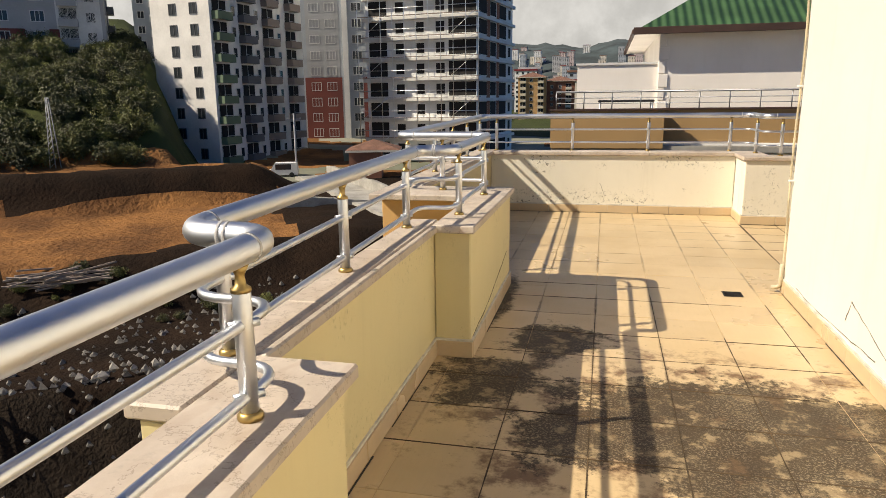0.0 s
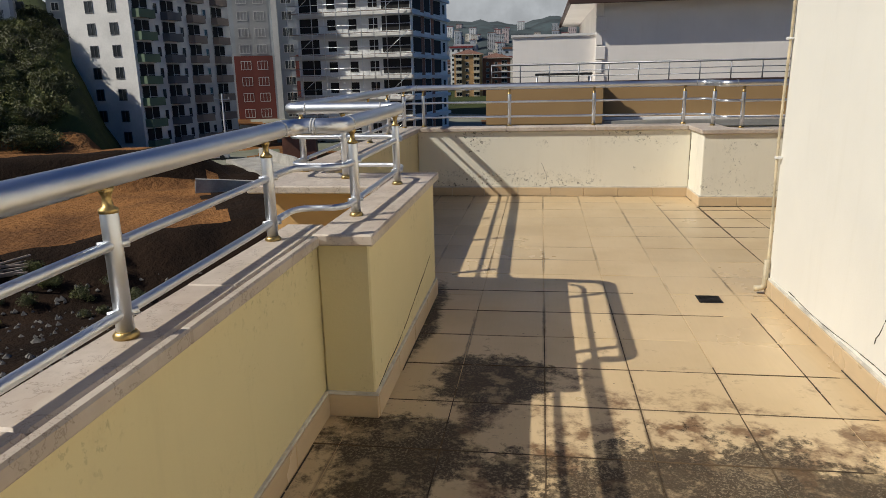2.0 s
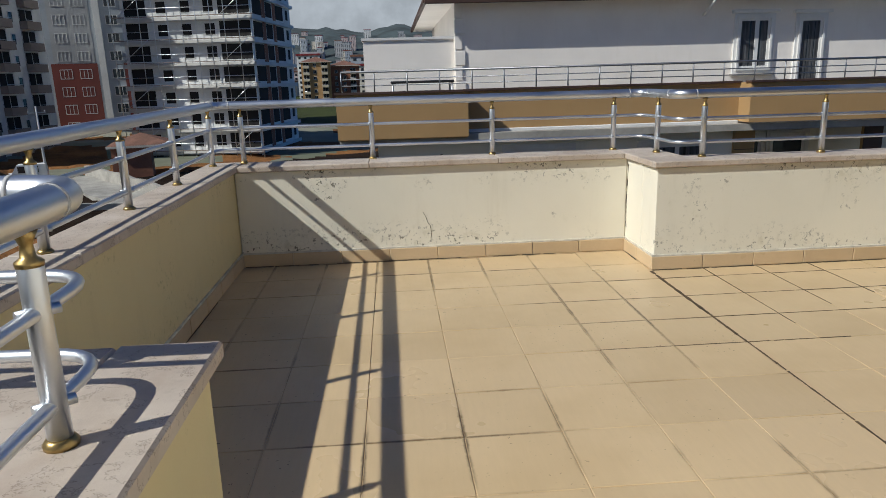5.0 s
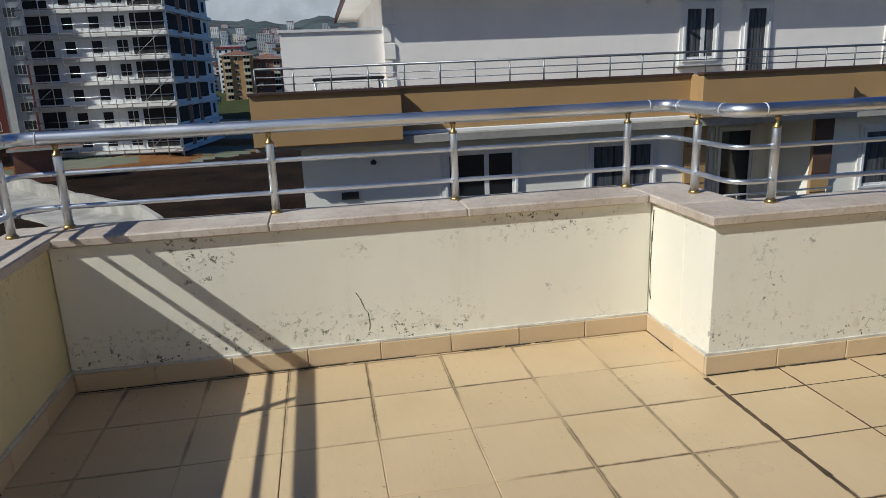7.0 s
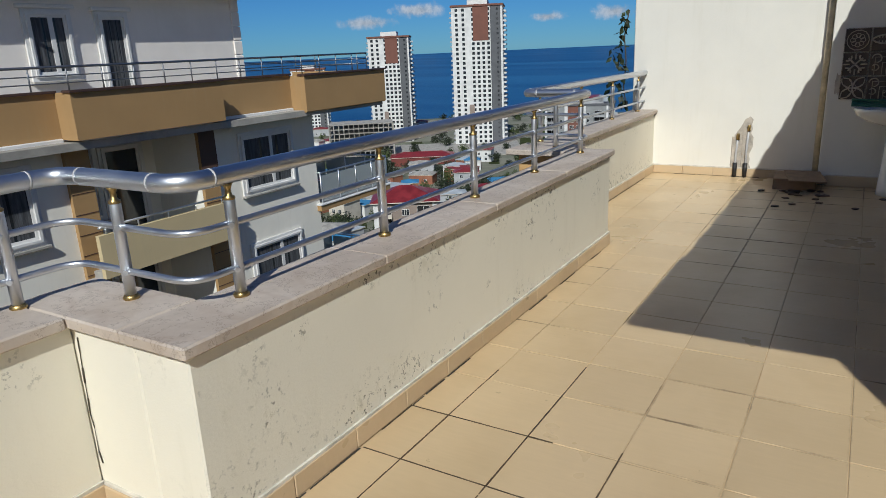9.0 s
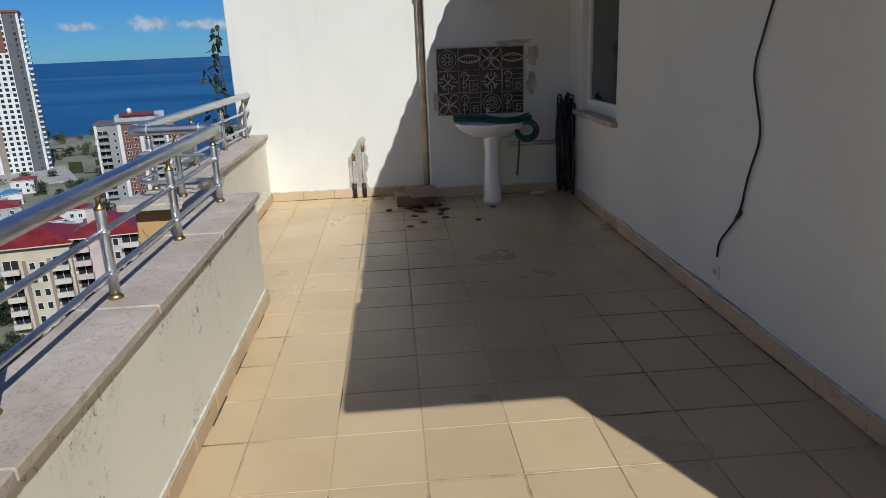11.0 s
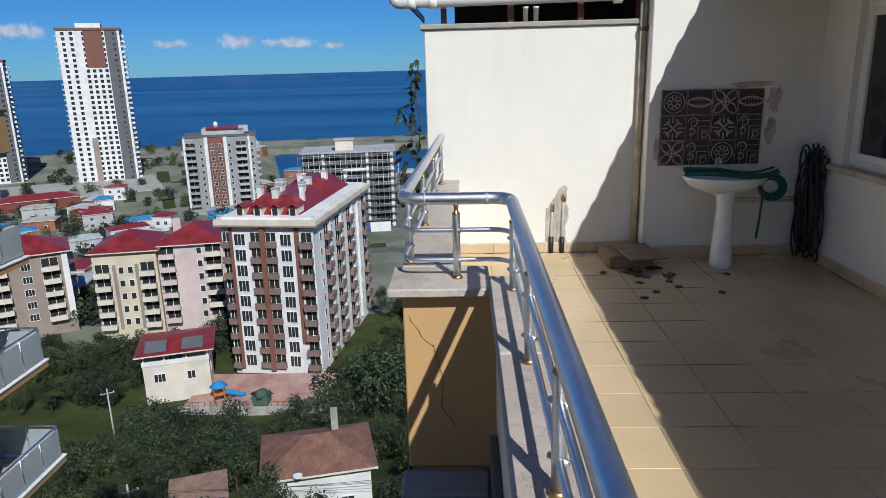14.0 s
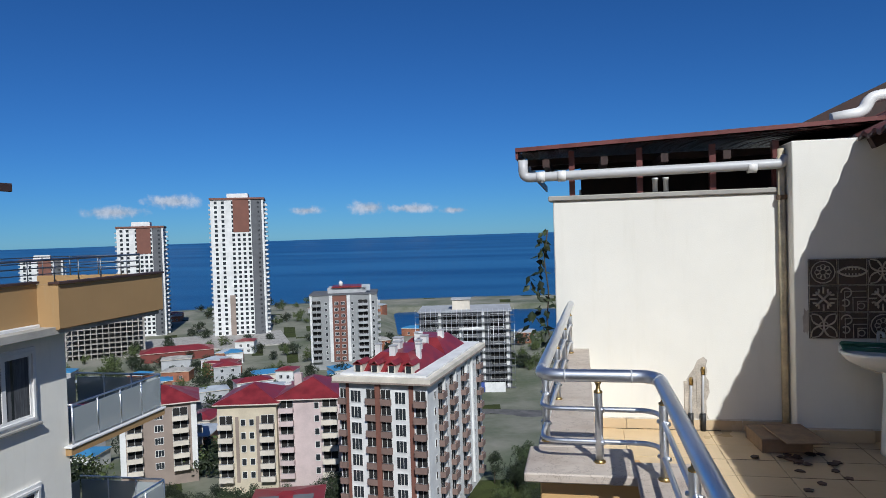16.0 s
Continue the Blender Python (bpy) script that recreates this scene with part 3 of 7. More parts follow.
part("verge_board", Mesh().box(9.86, 9.94, -5.4, 0.0, 0.0, 0.28, M_TIMBER), roof_main, m=pose(0, 6.54, EAVE, -24.7))
# Unseen gable filler, added to keep sun from passing under the pitched sheet.
gab = Mesh()
for gx in (2.42, 2.36):
    gab.v += [(gx, 1.65, EAVE + 0.05), (gx, 6.40, EAVE + 0.05), (gx, 1.65, EAVE + 2.2)]
gs = gab.slot(M_HOUSE)
gab.face([0, 1, 2], gs), gab.face([5, 4, 3], gs), gab.face([0, 3, 4, 1], gs), gab.face([1, 4, 5, 2], gs), gab.face([2, 5, 3, 0], gs)
part("gable_wall", gab, roof_main)
for x in (2.6, 3.9, 5.2, 6.5, 7.8):
    me = Mesh()
    me.box(x - 0.04, x + 0.04, -0.85, 0.0, -0.13, -0.045, M_TIMBER)
    part("rafter", me, roof_main, m=pose(0, RY1 - 0.02, EAVE, -24.7))

# low roof over the east block
low = tagged(new("roof_low"), "thin corrugated canopy roof with a red fascia over the end wall", "roof", kind="structure")
me = Mesh()
n = 60
k0 = 0
for lift in (0.0, -0.03):
    base = len(me.v)
    for i in range(n + 1):
        y = 9.24 - (9.24 - 5.6) * i / n
        z = 2.455 + (9.24 - y) * 0.035 + lift + 0.008 * math.sin(i * 2.2)
        me.v += [(8.0, y, z), (13.6, y, z + 0.3)]
    s = me.slot(M_ROOFBROWN)
    for i in range(n):
        a = base + 2 * i
        me.face([a, a + 1, a + 3, a + 2], s)
part("sheet", me, low)
me = Mesh()
me.quad((7.985, 9.26, 2.44), (7.985, 5.6, 2.565), (7.985, 5.6, 2.60), (7.985, 9.26, 2.475), M_FASCIA)
me.quad((8.0, 9.26, 2.475), (8.0, 5.6, 2.60), (8.0, 5.6, 2.565), (8.0, 9.26, 2.44), M_FASCIA)
me.quad((7.985, 9.26, 2.475), (7.985, 5.6, 2.60), (8.0, 5.6, 2.60), (8.0, 9.26, 2.475), M_FASCIA)
me.quad((7.985, 9.26, 2.44), (8.0, 9.26, 2.44), (8.0, 5.6, 2.565), (7.985, 5.6, 2.565), M_FASCIA)
part("fascia", me, low, "dull red metal fascia")
part("end_fascia", Mesh().box(8.0, 13.6, 9.24, 9.262, 2.38, 2.47, M_FASCIA), low)
for y in (8.78, 8.2, 7.6, 7.1):
    part("post", Mesh().box(8.14, 8.20, y - 0.025, y + 0.025, 2.045, 2.44, M_FASCIA), low)
for x in (8.6, 9.1):
    part("purlin", Mesh().box(x, x + 0.06, 5.7, 9.2, 2.37, 2.43, M_TIMBER), low)
for y in (9.0, 8.5, 8.0, 7.5, 7.0):
    part("rafter", Mesh().box(8.05, 9.38, y - 0.03, y + 0.03, 2.30, 2.37, M_TIMBER), low)
pipe = thing("gutter_pipe", "grey plastic rainwater pipe under the canopy roof", "pipe")
part("pipe", Mesh().tube(rounded([(8.03, 9.20, 2.37), (8.03, 9.20, 2.215), (8.03, 7.08, 2.235), (8.03, 7.05, 2.30)], 0.06), 0.042, M_PIPEGREY, 14), pipe)
for y in (9.08, 8.9, 7.35):
    part("sleeve", Mesh().tube([(8.03, y, 2.216), (8.03, y - 0.07, 2.217)], 0.048, M_WHITE, 14), pipe)
for y in (8.07, 7.98):
    vent = thing("vent_pipe", "short white plastic vent pipe on the wall cap", "pipe", group="vent pipes on the cap")
    part("stub", Mesh().lathe(8.19, y, [(0.022, 2.045), (0.022, 2.16), (0.026, 2.162), (0.026, 2.175)], M_WHITE, 12), vent)
down = thing("downpipe", "beige stained downpipe in the wall corner", "pipe")
part("pipe", Mesh().tube([(8.045, 7.086, 0.02), (8.045, 7.086, 2.36)], 0.028, M_DUCT, 12), down)
part("bracket", Mesh().box(8.01, 8.10, 7.051, 7.12, 1.94, 1.98, M_RUST, 0.004), down)
# upper drain elbow under the big roof
elb = thing("roof_outlet", "white plastic outlet pipe under the roof verge", "pipe")
part("pipe", Mesh().tube(rounded([(8.35, 6.6, 2.62), (8.35, 6.35, 2.66), (8.35, 6.30, 2.78), (8.35, 6.0, 2.82)], 0.08), 0.05, M_WHITE, 12), elb)


# ---- skirting and floor tiles ----
def skirting(name, runs):
    """Skirting tiles along wall faces; runs of (x0, y0, x1, y1, nx, ny) with the normal into the terrace."""
    base = tagged(new(name), "beige ceramic skirting tiles at the foot of the wall", "baseboard", kind="structure")
    for x0, y0, x1, y1, ax, ay in runs:
        d = Vector((x1 - x0, y1 - y0))
        count = max(1, round(d.length / 0.335))
        step = d.length / count
        a = math.degrees(math.atan2(d.y, d.x))
        side = 1 if (d.x * ay - d.y * ax) > 0 else -1
        me = Mesh().box(0.0015, step - 0.0015, 0.0 if side > 0 else -0.014, 0.014 if side > 0 else 0.0, 0.001, 0.086, M_SKIRT, 0.003).data("skirting_tile")
        for i in range(count):
            p = Vector((x0, y0)) + d * (i / count)
            part("skirting_tile", me, base, m=pose(p.x, p.y, random.uniform(0, 0.002), 0, 0, a + random.uniform(-0.15, 0.15)))
        e = Mesh()
        e.box(0, d.length, 0.0 if side > 0 else -0.010, 0.010 if side > 0 else 0.0, 0.088, 0.099, M_MORTAR)
        part("mortar_line", e, base, m=pose(x0, y0, 0, 0, 0, a))
        e, q = Mesh(), 0.01
        while q < d.length - 0.3:
            w = random.uniform(0.08, 0.3)
            if random.random() < 0.62:
                g = random.uniform(0.003, 0.008)
                e.box(q, q + w, 0.0145 if side > 0 else -0.0145 - g, 0.0145 + g if side > 0 else -0.0145, 0.0006, random.uniform(0.002, 0.005), M_CRACK, 0.0008)
            q += w + random.uniform(0.0, 0.03)
        if e.v:
            part("dirt_line", e, base, "black dirt gathered along the joint", m=pose(x0, y0, 0, 0, 0, a))


skirting("baseboard_west", [(-0.56, -2, -0.56, 2.20, 1, 0), (-0.56, 2.20, -0.797, 2.20, 0, 1), (-0.797, 2.215, -0.797, 4.045, 1, 0), (-0.797, 4.045, -0.597, 4.045, 0, -1), (-0.61, 4.045, -0.61, 5.505, 1, 0), (-0.61, 5.505, -1.275, 5.505, 0, 1), (-1.275, 5.52, -1.275, 8.785, 1, 0)])
skirting("baseboard_north", [(-1.261, 8.785, 1.417, 8.785, 0, -1), (1.42, 8.771, 1.42, 8.245, -1, 0), (1.406, 8.245, 5.104, 8.245, 0, -1), (5.09, 8.245, 5.09, 8.70, 1, 0), (5.104, 8.70, 8.08, 8.70, 0, -1)])
skirting("baseboard_house", [(HX, -2, HX, HY + 0.014, -1, 0), (HX, HY, 7.88, HY, 0, 1), (8.08, 8.686, 8.08, 7.10, -1, 0), (7.88, 7.05, 7.88, HY + 0.015, -1, 0)])

PX, PY = 0.349, 0.351
FREE = [(-0.56, HX, -2.0, 2.20), (-0.797, HX, 2.20, 4.045), (-0.61, HX, 4.045, 5.505), (-1.275, HX, 5.505, HY), (-1.275, 1.42, HY, 8.785), (1.42, 8.08, HY, 8.245), (5.09, 8.08, 8.245, 8.70)]
full = {}
floor_w = part("tiling_west", Mesh().box(-0.5, -0.49, -1.9, -1.89, -0.02, -0.015, M_GROUT), floor_slab)
floor_e = part("tiling_east", Mesh().box(2.5, 2.51, 6.0, 6.01, -0.02, -0.015, M_GROUT), floor_slab)
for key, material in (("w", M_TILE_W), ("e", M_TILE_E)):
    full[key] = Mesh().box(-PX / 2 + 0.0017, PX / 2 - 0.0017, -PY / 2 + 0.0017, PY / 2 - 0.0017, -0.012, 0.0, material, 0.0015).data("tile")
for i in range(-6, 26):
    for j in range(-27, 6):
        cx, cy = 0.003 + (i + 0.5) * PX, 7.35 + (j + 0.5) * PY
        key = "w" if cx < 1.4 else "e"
        rects = []
        for x0, x1, y0, y1 in FREE:
            a, b, c, d = max(x0, cx - PX / 2), min(x1, cx + PX / 2), max(y0, cy - PY / 2), min(y1, cy + PY / 2)
            if b - a > 0.012 and d - c > 0.012:
                rects.append((a, b, c, d))
        area = sum((b - a) * (d - c) for a, b, c, d in rects)
        holder = floor_w if key == "w" else floor_e
        tilt = (random.uniform(-0.12, 0.12), random.uniform(-0.12, 0.12))
        if area > PX * PY * 0.985:
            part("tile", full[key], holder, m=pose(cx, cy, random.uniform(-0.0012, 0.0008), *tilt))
        else:
            for a, b, c, d in rects:
                part("tile", Mesh().box(a + 0.0017 - cx, b - 0.0017 - cx, c + 0.0017 - cy, d - 0.0017 - cy, -0.012, 0.0, M_TILE_W if key == "w" else M_TILE_E, 0.0015), holder, m=pose(cx, cy, random.uniform(-0.001, 0.0005)))


def joint_dirt(x0, y0, x1, y1, wide):
    """Black dirt packed unevenly into one floor joint."""
    me, a, b = Mesh(), Vector((x0, y0)), Vector((x1, y1))
    d = b - a
    u, q = d.normalized(), 0.0
    n = Vector((-u.y, u.x))
    while q < d.length - 0.02:
        w = random.uniform(0.03, 0.12)
        e = min(q + w, d.length)
        g, h = wide * random.uniform(0.35, 1.0), wide * random.uniform(0.35, 1.0)
        p, r = a + u * q, a + u * e
        me.prism([(p + n * -g)[:], (r + n * -h)[:], (r + n * h)[:], (p + n * g)[:]], -0.002, 0.0012, M_JOINTDIRT)
        q = e + (random.uniform(0.0, 0.02) if random.random() < 0.15 else 0.0)
    part("joint_dirt", me, floor_slab, "black dirt packed in a floor joint")


M_JOINTDIRT = mat("joint_dirt", (0.13, 0.085, 0.045), 0.95, var=0.4, s1=5, s2=60, dark=(0.02, 0.014, 0.009))
xj = [0.003 + PX * i for i in range(-4, 10)]
yj = [7.35 + PY * j for j in range(-14, 4)]
joint_dirt(xj[8], 5.68, xj[8], 7.4, 0.006)
joint_dirt(xj[8], 7.4, xj[8], 8.22, 0.012)
for k, y0, y1 in ((9, 7.2, 8.24), (10, 7.45, 8.24), (11, 7.6, 8.24), (7, 4.3, 5.3), (6, 2.2, 4.6), (5, 2.0, 5.4), (4, 2.0, 5.0), (3, 2.2, 4.3)):
    joint_dirt(xj[k], y0, xj[k], y1, 0.0032)
for k, x0, x1 in ((15, 1.41, 3.1), (14, 1.41, 2.5), (13, 0.7, 1.9), (16, 1.41, 2.9), (6, -0.6, 1.18), (5, -0.61, 1.18), (4, -0.8, 1.0), (3, -0.8, 1.18), (2, -0.8, 1.18), (8, -0.6, 0.9), (9, -1.2, 0.5)):
    if k < len(yj):
        joint_dirt(x0, yj[k], x1, yj[k], 0.0034)


# ---- things on the terrace ----
drain = thing("floor_drain", "square dark cast iron floor drain with dirt around it", "drain", pose(0.893, 5.517, 0))
me = Mesh().box(-0.062, 0.062, -0.062, 0.062, 0.0005, 0.003, M_DRAIN, 0.001)
part("frame", me, drain)
for i in range(5):
    part("bar", Mesh().box(-0.052, 0.052, -0.048 + i * 0.021, -0.038 + i * 0.021, 0.003, 0.007, M_DRAIN, 0.001), drain)

conduit = thing("cable_conduit", "wavy white corrugated conduit down the house corner into a plastic elbow", "cable conduit")
pts, z = [], 0.1
while z < 3.2:
    pts.append((HX - 0.016 + 0.004 * math.sin(z * 5), 5.625 + 0.010 * math.sin(z * 3.1), z))
    z += 0.012
part("hose", Mesh().tube(pts, [0.0085 if i % 2 else 0.0062 for i in range(len(pts))], M_DUCT, 8), conduit)
part("elbow", Mesh().tube(rounded([(HX - 0.02, 5.625, 0.20), (HX - 0.022, 5.625, 0.04), (HX - 0.07, 5.645, 0.03)], 0.03), 0.015, M_DUCT, 12), conduit)
for z in (0.75, 1.35):
    part("clip", Mesh().box(HX - 0.032, HX, 5.605, 5.635, z, z + 0.012, M_WHITE, 0.002), conduit)

basin = thing("washbasin", "white ceramic pedestal washbasin against the tiled panel", "washbasin", pose(7.59, 6.47, 0))
part("pedestal", Mesh().lathe(-0.04, 0, [(0.105, 0.0), (0.10, 0.05), (0.085, 0.3), (0.075, 0.5), (0.085, 0.6), (0.11, 0.66)], M_CERAMIC, 24, 1.0, 0.9), basin)
part("bowl", Mesh().lathe(0, 0, [(0.09, 0.61), (0.2, 0.655), (0.27, 0.70), (0.295, 0.745), (0.30, 0.765), (0.275, 0.768), (0.25, 0.745), (0.16, 0.68), (0.03, 0.66)], M_CERAMIC, 32, 0.82, 1.15), basin)
part("back_ledge", Mesh().box(0.16, 0.285, -0.27, 0.27, 0.70, 0.775, M_CERAMIC, 0.012), basin)
part("tap", Mesh().tube(rounded([(0.23, 0.0, 0.775), (0.23, 0.0, 0.88), (0.13, 0.0, 0.88), (0.12, 0.0, 0.85)], 0.03), 0.012, M_STEEL, 10), basin, "small chrome tap")

green = thing("green_hose", "coiled green garden hose draped over the washbasin", "garden hose", pose(-0.2, 0.15, 0))
for k in range(5):
    a0 = random.uniform(0, 1)
    pts = []
    for i in range(36):
        s = i / 35
        yy = 6.68 - 0.72 * s
        pts.append((7.66 + 0.05 * math.sin(5 * s + a0 * 3) + 0.018 * k - 0.06 * s, yy, 0.795 + 0.012 * k - 0.10 * max(0, s - 0.35) * math.sin(s * 3.1) * (0.6 + 0.2 * k)))
    part("strand", Mesh().tube(pts, 0.010, M_GREENHOSE, 8), green)
for k in range(4):
    pts = [(7.63 + 0.02 * math.sin(a / 4.0) + 0.012 * k, 6.0 + (0.11 - 0.012 * k) * math.cos(a * math.pi / 12), 0.69 + (0.10 - 0.014 * k) * math.sin(a * math.pi / 12)) for a in range(25)]
    part("loop", Mesh().tube(pts, 0.010, M_GREENHOSE, 8, False), green)
part("loose_end", Mesh().tube([(7.63, 6.07, 0.62), (7.62, 6.08, 0.5), (7.62, 6.09, 0.36), (7.615, 6.10, 0.27)], 0.010, M_GREENHOSE, 8), green)

panel = thing("tiled_panel", "dark brown panel of patterned wall tiles above the washbasin", "wall tiles", pose(-0.22, 0.05, 0.0))
T = 0.213


def ornament(me, cx, cz, kind):
    """Raised cream pattern on one tile."""
    def bar(pts, w):
        me.tube([(8.0775, cx + a, cz + b) for a, b in pts], w * 1.15, M_ORNAMENT, 5)

    def arc(ox, oz, r, a0, a1, w, sq=1.0):
        bar([(ox + r * math.cos(a0 + (a1 - a0) * i / 14), oz + sq * r * math.sin(a0 + (a1 - a0) * i / 14)) for i in range(15)], w)

    q = T / 2
    bar([(-q * 0.95, -q * 0.95), (q * 0.95, -q * 0.95), (q * 0.95, q * 0.95), (-q * 0.95, q * 0.95), (-q * 0.95, -q * 0.95)], 0.0022)
    if kind == 0:
        for a in range(4):
            t = a * math.pi / 2 + math.pi / 4
            c, n = (math.cos(t), math.sin(t)), (-math.sin(t), math.cos(t))
            for sg in (1, -1):
                bar([(c[0] * q * 1.25 * u + n[0] * sg * q * 0.34 * math.sin(math.pi * u), c[1] * q * 1.25 * u + n[1] * sg * q * 0.34 * math.sin(math.pi * u)) for u in (0.04, 0.2, 0.35, 0.5, 0.65, 0.8, 0.96)], 0.0045)
        for a in range(4):
            t = a * math.pi / 2
            arc(q * math.cos(t) * 1.0, q * math.sin(t) * 1.0, q * 0.99, t + math.pi * 0.75, t + math.pi * 1.25, 0.004)
        arc(0, 0, q * 0.3, 0, 2 * math.pi, 0.004)
    elif kind == 1:
        arc(0, -q * 1.25, q * 1.6, math.pi * 0.28, math.pi * 0.72, 0.007)
        arc(0, q * 1.25, q * 1.6, -math.pi * 0.28, -math.pi * 0.72, 0.007)
        for i in range(-3, 4):
            bar([(i * 0.024, -0.03), (i * 0.024, -0.012)], 0.004)
            bar([(i * 0.024, 0.03), (i * 0.024, 0.012)], 0.004)
    elif kind == 2:
        for a in range(4):
            t = a * math.pi / 2 + math.pi / 4
            c, s = math.cos(t), math.sin(t)
            bar([(0, 0), (c * q * 0.75, s * q * 0.75)], 0.008)
            arc(c * q * 0.85, s * q * 0.85, q * 0.3, t + 0.6 * math.pi, t + 1.4 * math.pi, 0.007)
            bar([(math.cos(t - math.pi / 4) * q * 0.9, math.sin(t - math.pi / 4) * q * 0.9), (math.cos(t - math.pi / 4) * q * 0.4, math.sin(t - math.pi / 4) * q * 0.4)], 0.006)
    elif kind == 3:
        bar([(-q * 0.9, q * 0.1), (0, q * 0.1), (0, -q * 0.9)], 0.004)
        bar([(-q * 0.9, -q * 0.2), (-q * 0.3, -q * 0.2), (-q * 0.3, -q * 0.9)], 0.004)
        bar([(-q * 0.9, q * 0.55), (q * 0.55, q * 0.55), (q * 0.55, -q * 0.9)], 0.0035)
        arc(-q * 0.55, -q * 0.55, q * 0.22, 0.4, math.pi * 1.9, 0.004)
        arc(q * 0.45, q * 0.45, q * 0.35, 0, math.pi * 1.5, 0.005)
        arc(q * 0.5, -q * 0.3, q * 0.25, 0.5, math.pi * 1.8, 0.005)
    else:
        arc(0, 0, q * 0.82, 0, 2 * math.pi, 0.004)
        for a in range(8):
            t = a * math.pi / 4
            arc(math.cos(t) * q * 0.38, math.sin(t) * q * 0.38, q * 0.18, 0, 2 * math.pi, 0.003)


KINDS = ((4, 1, 0, 1), (2, 3, 2, 3), (0, 3, 4, 3))
for r in range(3):
    for c in range(4):
        cy, cz = 6.90 - (c + 0.5) * T, 1.455 - (r + 0.5) * T
        t_ob = part("tile", Mesh().box(8.080, 8.0985, cy - T / 2 + 0.002, cy + T / 2 - 0.002, cz - T / 2 + 0.002, cz + T / 2 - 0.002, M_BROWNTILE, 0.002), panel)
        me = Mesh()
        ornament(me, cy, cz, KINDS[r][c])
        part("ornament", me, t_ob, "cream relief pattern")
patch = tagged(new("plaster_patch"), "ragged bare plaster patches round the tile panel", "plaster", kind="structure")
patch.matrix_basis = pose(-0.22, 0.05, 0.0)
for cy, cz, sy, sz, k in ((6.15, 1.485, 0.22, 0.03, 11), (5.955, 1.36, 0.07, 0.11, 12), (5.965, 1.08, 0.05, 0.13, 12), (6.915, 0.95, 0.03, 0.12, 9)):
    poly = []
    for i in range(k * 2):
        a = i * math.pi / k
        rr = random.uniform(0.6, 1.1)
        poly.append((cy + sy * rr * math.cos(a), cz + sz * rr * math.sin(a)))
    me = Mesh()
    n0 = len(me.v)
    me.v += [(8.0955, y, z) for y, z in poly] + [(8.101, y, z) for y, z in poly]
    s = me.slot(M_PLASTER)
    c = len(poly)
    me.face(list(range(c)), s)
    for i in range(c):
        me.face([i, (i + 1) % c, c + (i + 1) % c, c + i], s)
    part("patch", me, patch)

bundle = thing("hanging_cable_coil", "thick coil of black cable hung on a hook in the corner", "cable coil")
for k in range(17):
    x0 = 7.65 + random.uniform(-0.10, 0.10)
    wid, bot, topz = random.uniform(0.06, 0.15), random.uniform(0.012, 0.16), random.uniform(0.86, 1.02)
    yy = 5.655 + 0.009 * k
    lean = random.uniform(-0.09, 0.09)
    pts = []
    for i in range(34):
        a = 2 * math.pi * i / 33
        w = wid * (0.55 + 0.45 * (0.5 - 0.5 * math.sin(a)))
        zz = (topz + bot) / 2 + (topz - bot) / 2 * math.sin(a)
        pts.append((x0 + w * math.cos(a) + lean * (0.9 - zz) + 0.035 * math.sin(2.5 * a + k), yy + 0.012 * math.sin(2 * a + k), zz))
    part("loop", Mesh().tube(pts, 0.0085, M_BLACK, 7, False), bundle)
part("hook", Mesh().tube(rounded([(7.66, 5.64, 0.95), (7.66, 5.73, 0.97), (7.66, 5.73, 1.03)], 0.02), 0.008, M_STEEL, 8), bundle)

chase = Mesh()
rc = random.Random(9)
edge = [(7.90, 0.0)]
for i in range(12):
    edge.append((7.885 - rc.uniform(-0.02, 0.03) - 0.004 * i, 0.05 + 0.038 * i))
edge += [(7.80, 0.53), (7.77, 0.60), (7.72, 0.63), (7.69, 0.60)]
for i in range(12):
    edge.append((7.69 + rc.uniform(-0.02, 0.025), 0.55 - 0.045 * i))
k_ = chase.slot(M_PLASTER)
chase.v += [(8.077, 7.79, 0.3)] + [(8.0765, y, z) for y, z in edge] + [(8.0805, y, z) for y, z in edge]
n_ = len(edge)
for i in range(n_):
    j = (i + 1) % n_
    chase.face([0, 1 + i, 1 + j], k_)
    chase.face([1 + i, 1 + n_ + i, 1 + n_ + j, 1 + j], k_)
structure("trim_plaster_patch", chase, "ragged bare plaster patch round two pipe stubs", "plaster patch")
for y, h in ((7.835, 0.44), (7.735, 0.53)):
    stand = thing("water_pipe_stub", "corroded capped water pipe stub in a ragged plaster chase", "pipe", group="pipe stubs on the end wall")
    part("pipe", Mesh().tube(rounded([(8.062, y, 0.0), (8.062, y, h * 0.55), (8.068, y - 0.01, h)], 0.02), 0.011, M_PIPEGREY, 10), stand)
    part("sleeve", Mesh().tube([(8.055, y, 0.0), (8.055, y, 0.15)], 0.022, M_BLACK, 10), stand)
    part("cap", Mesh().lathe(8.066, y - 0.01, [(0.017, h - 0.05), (0.017, h), (0.012, h + 0.015)], M_BRASS, 10), stand)
    part("chase", Mesh().prism([(8.068, y - 0.03), (8.0785, y - 0.03), (8.0785, y + 0.05), (8.072, y + 0.045)], 0.08, h - 0.02, M_PLASTER), stand, "broken brown plaster edge")

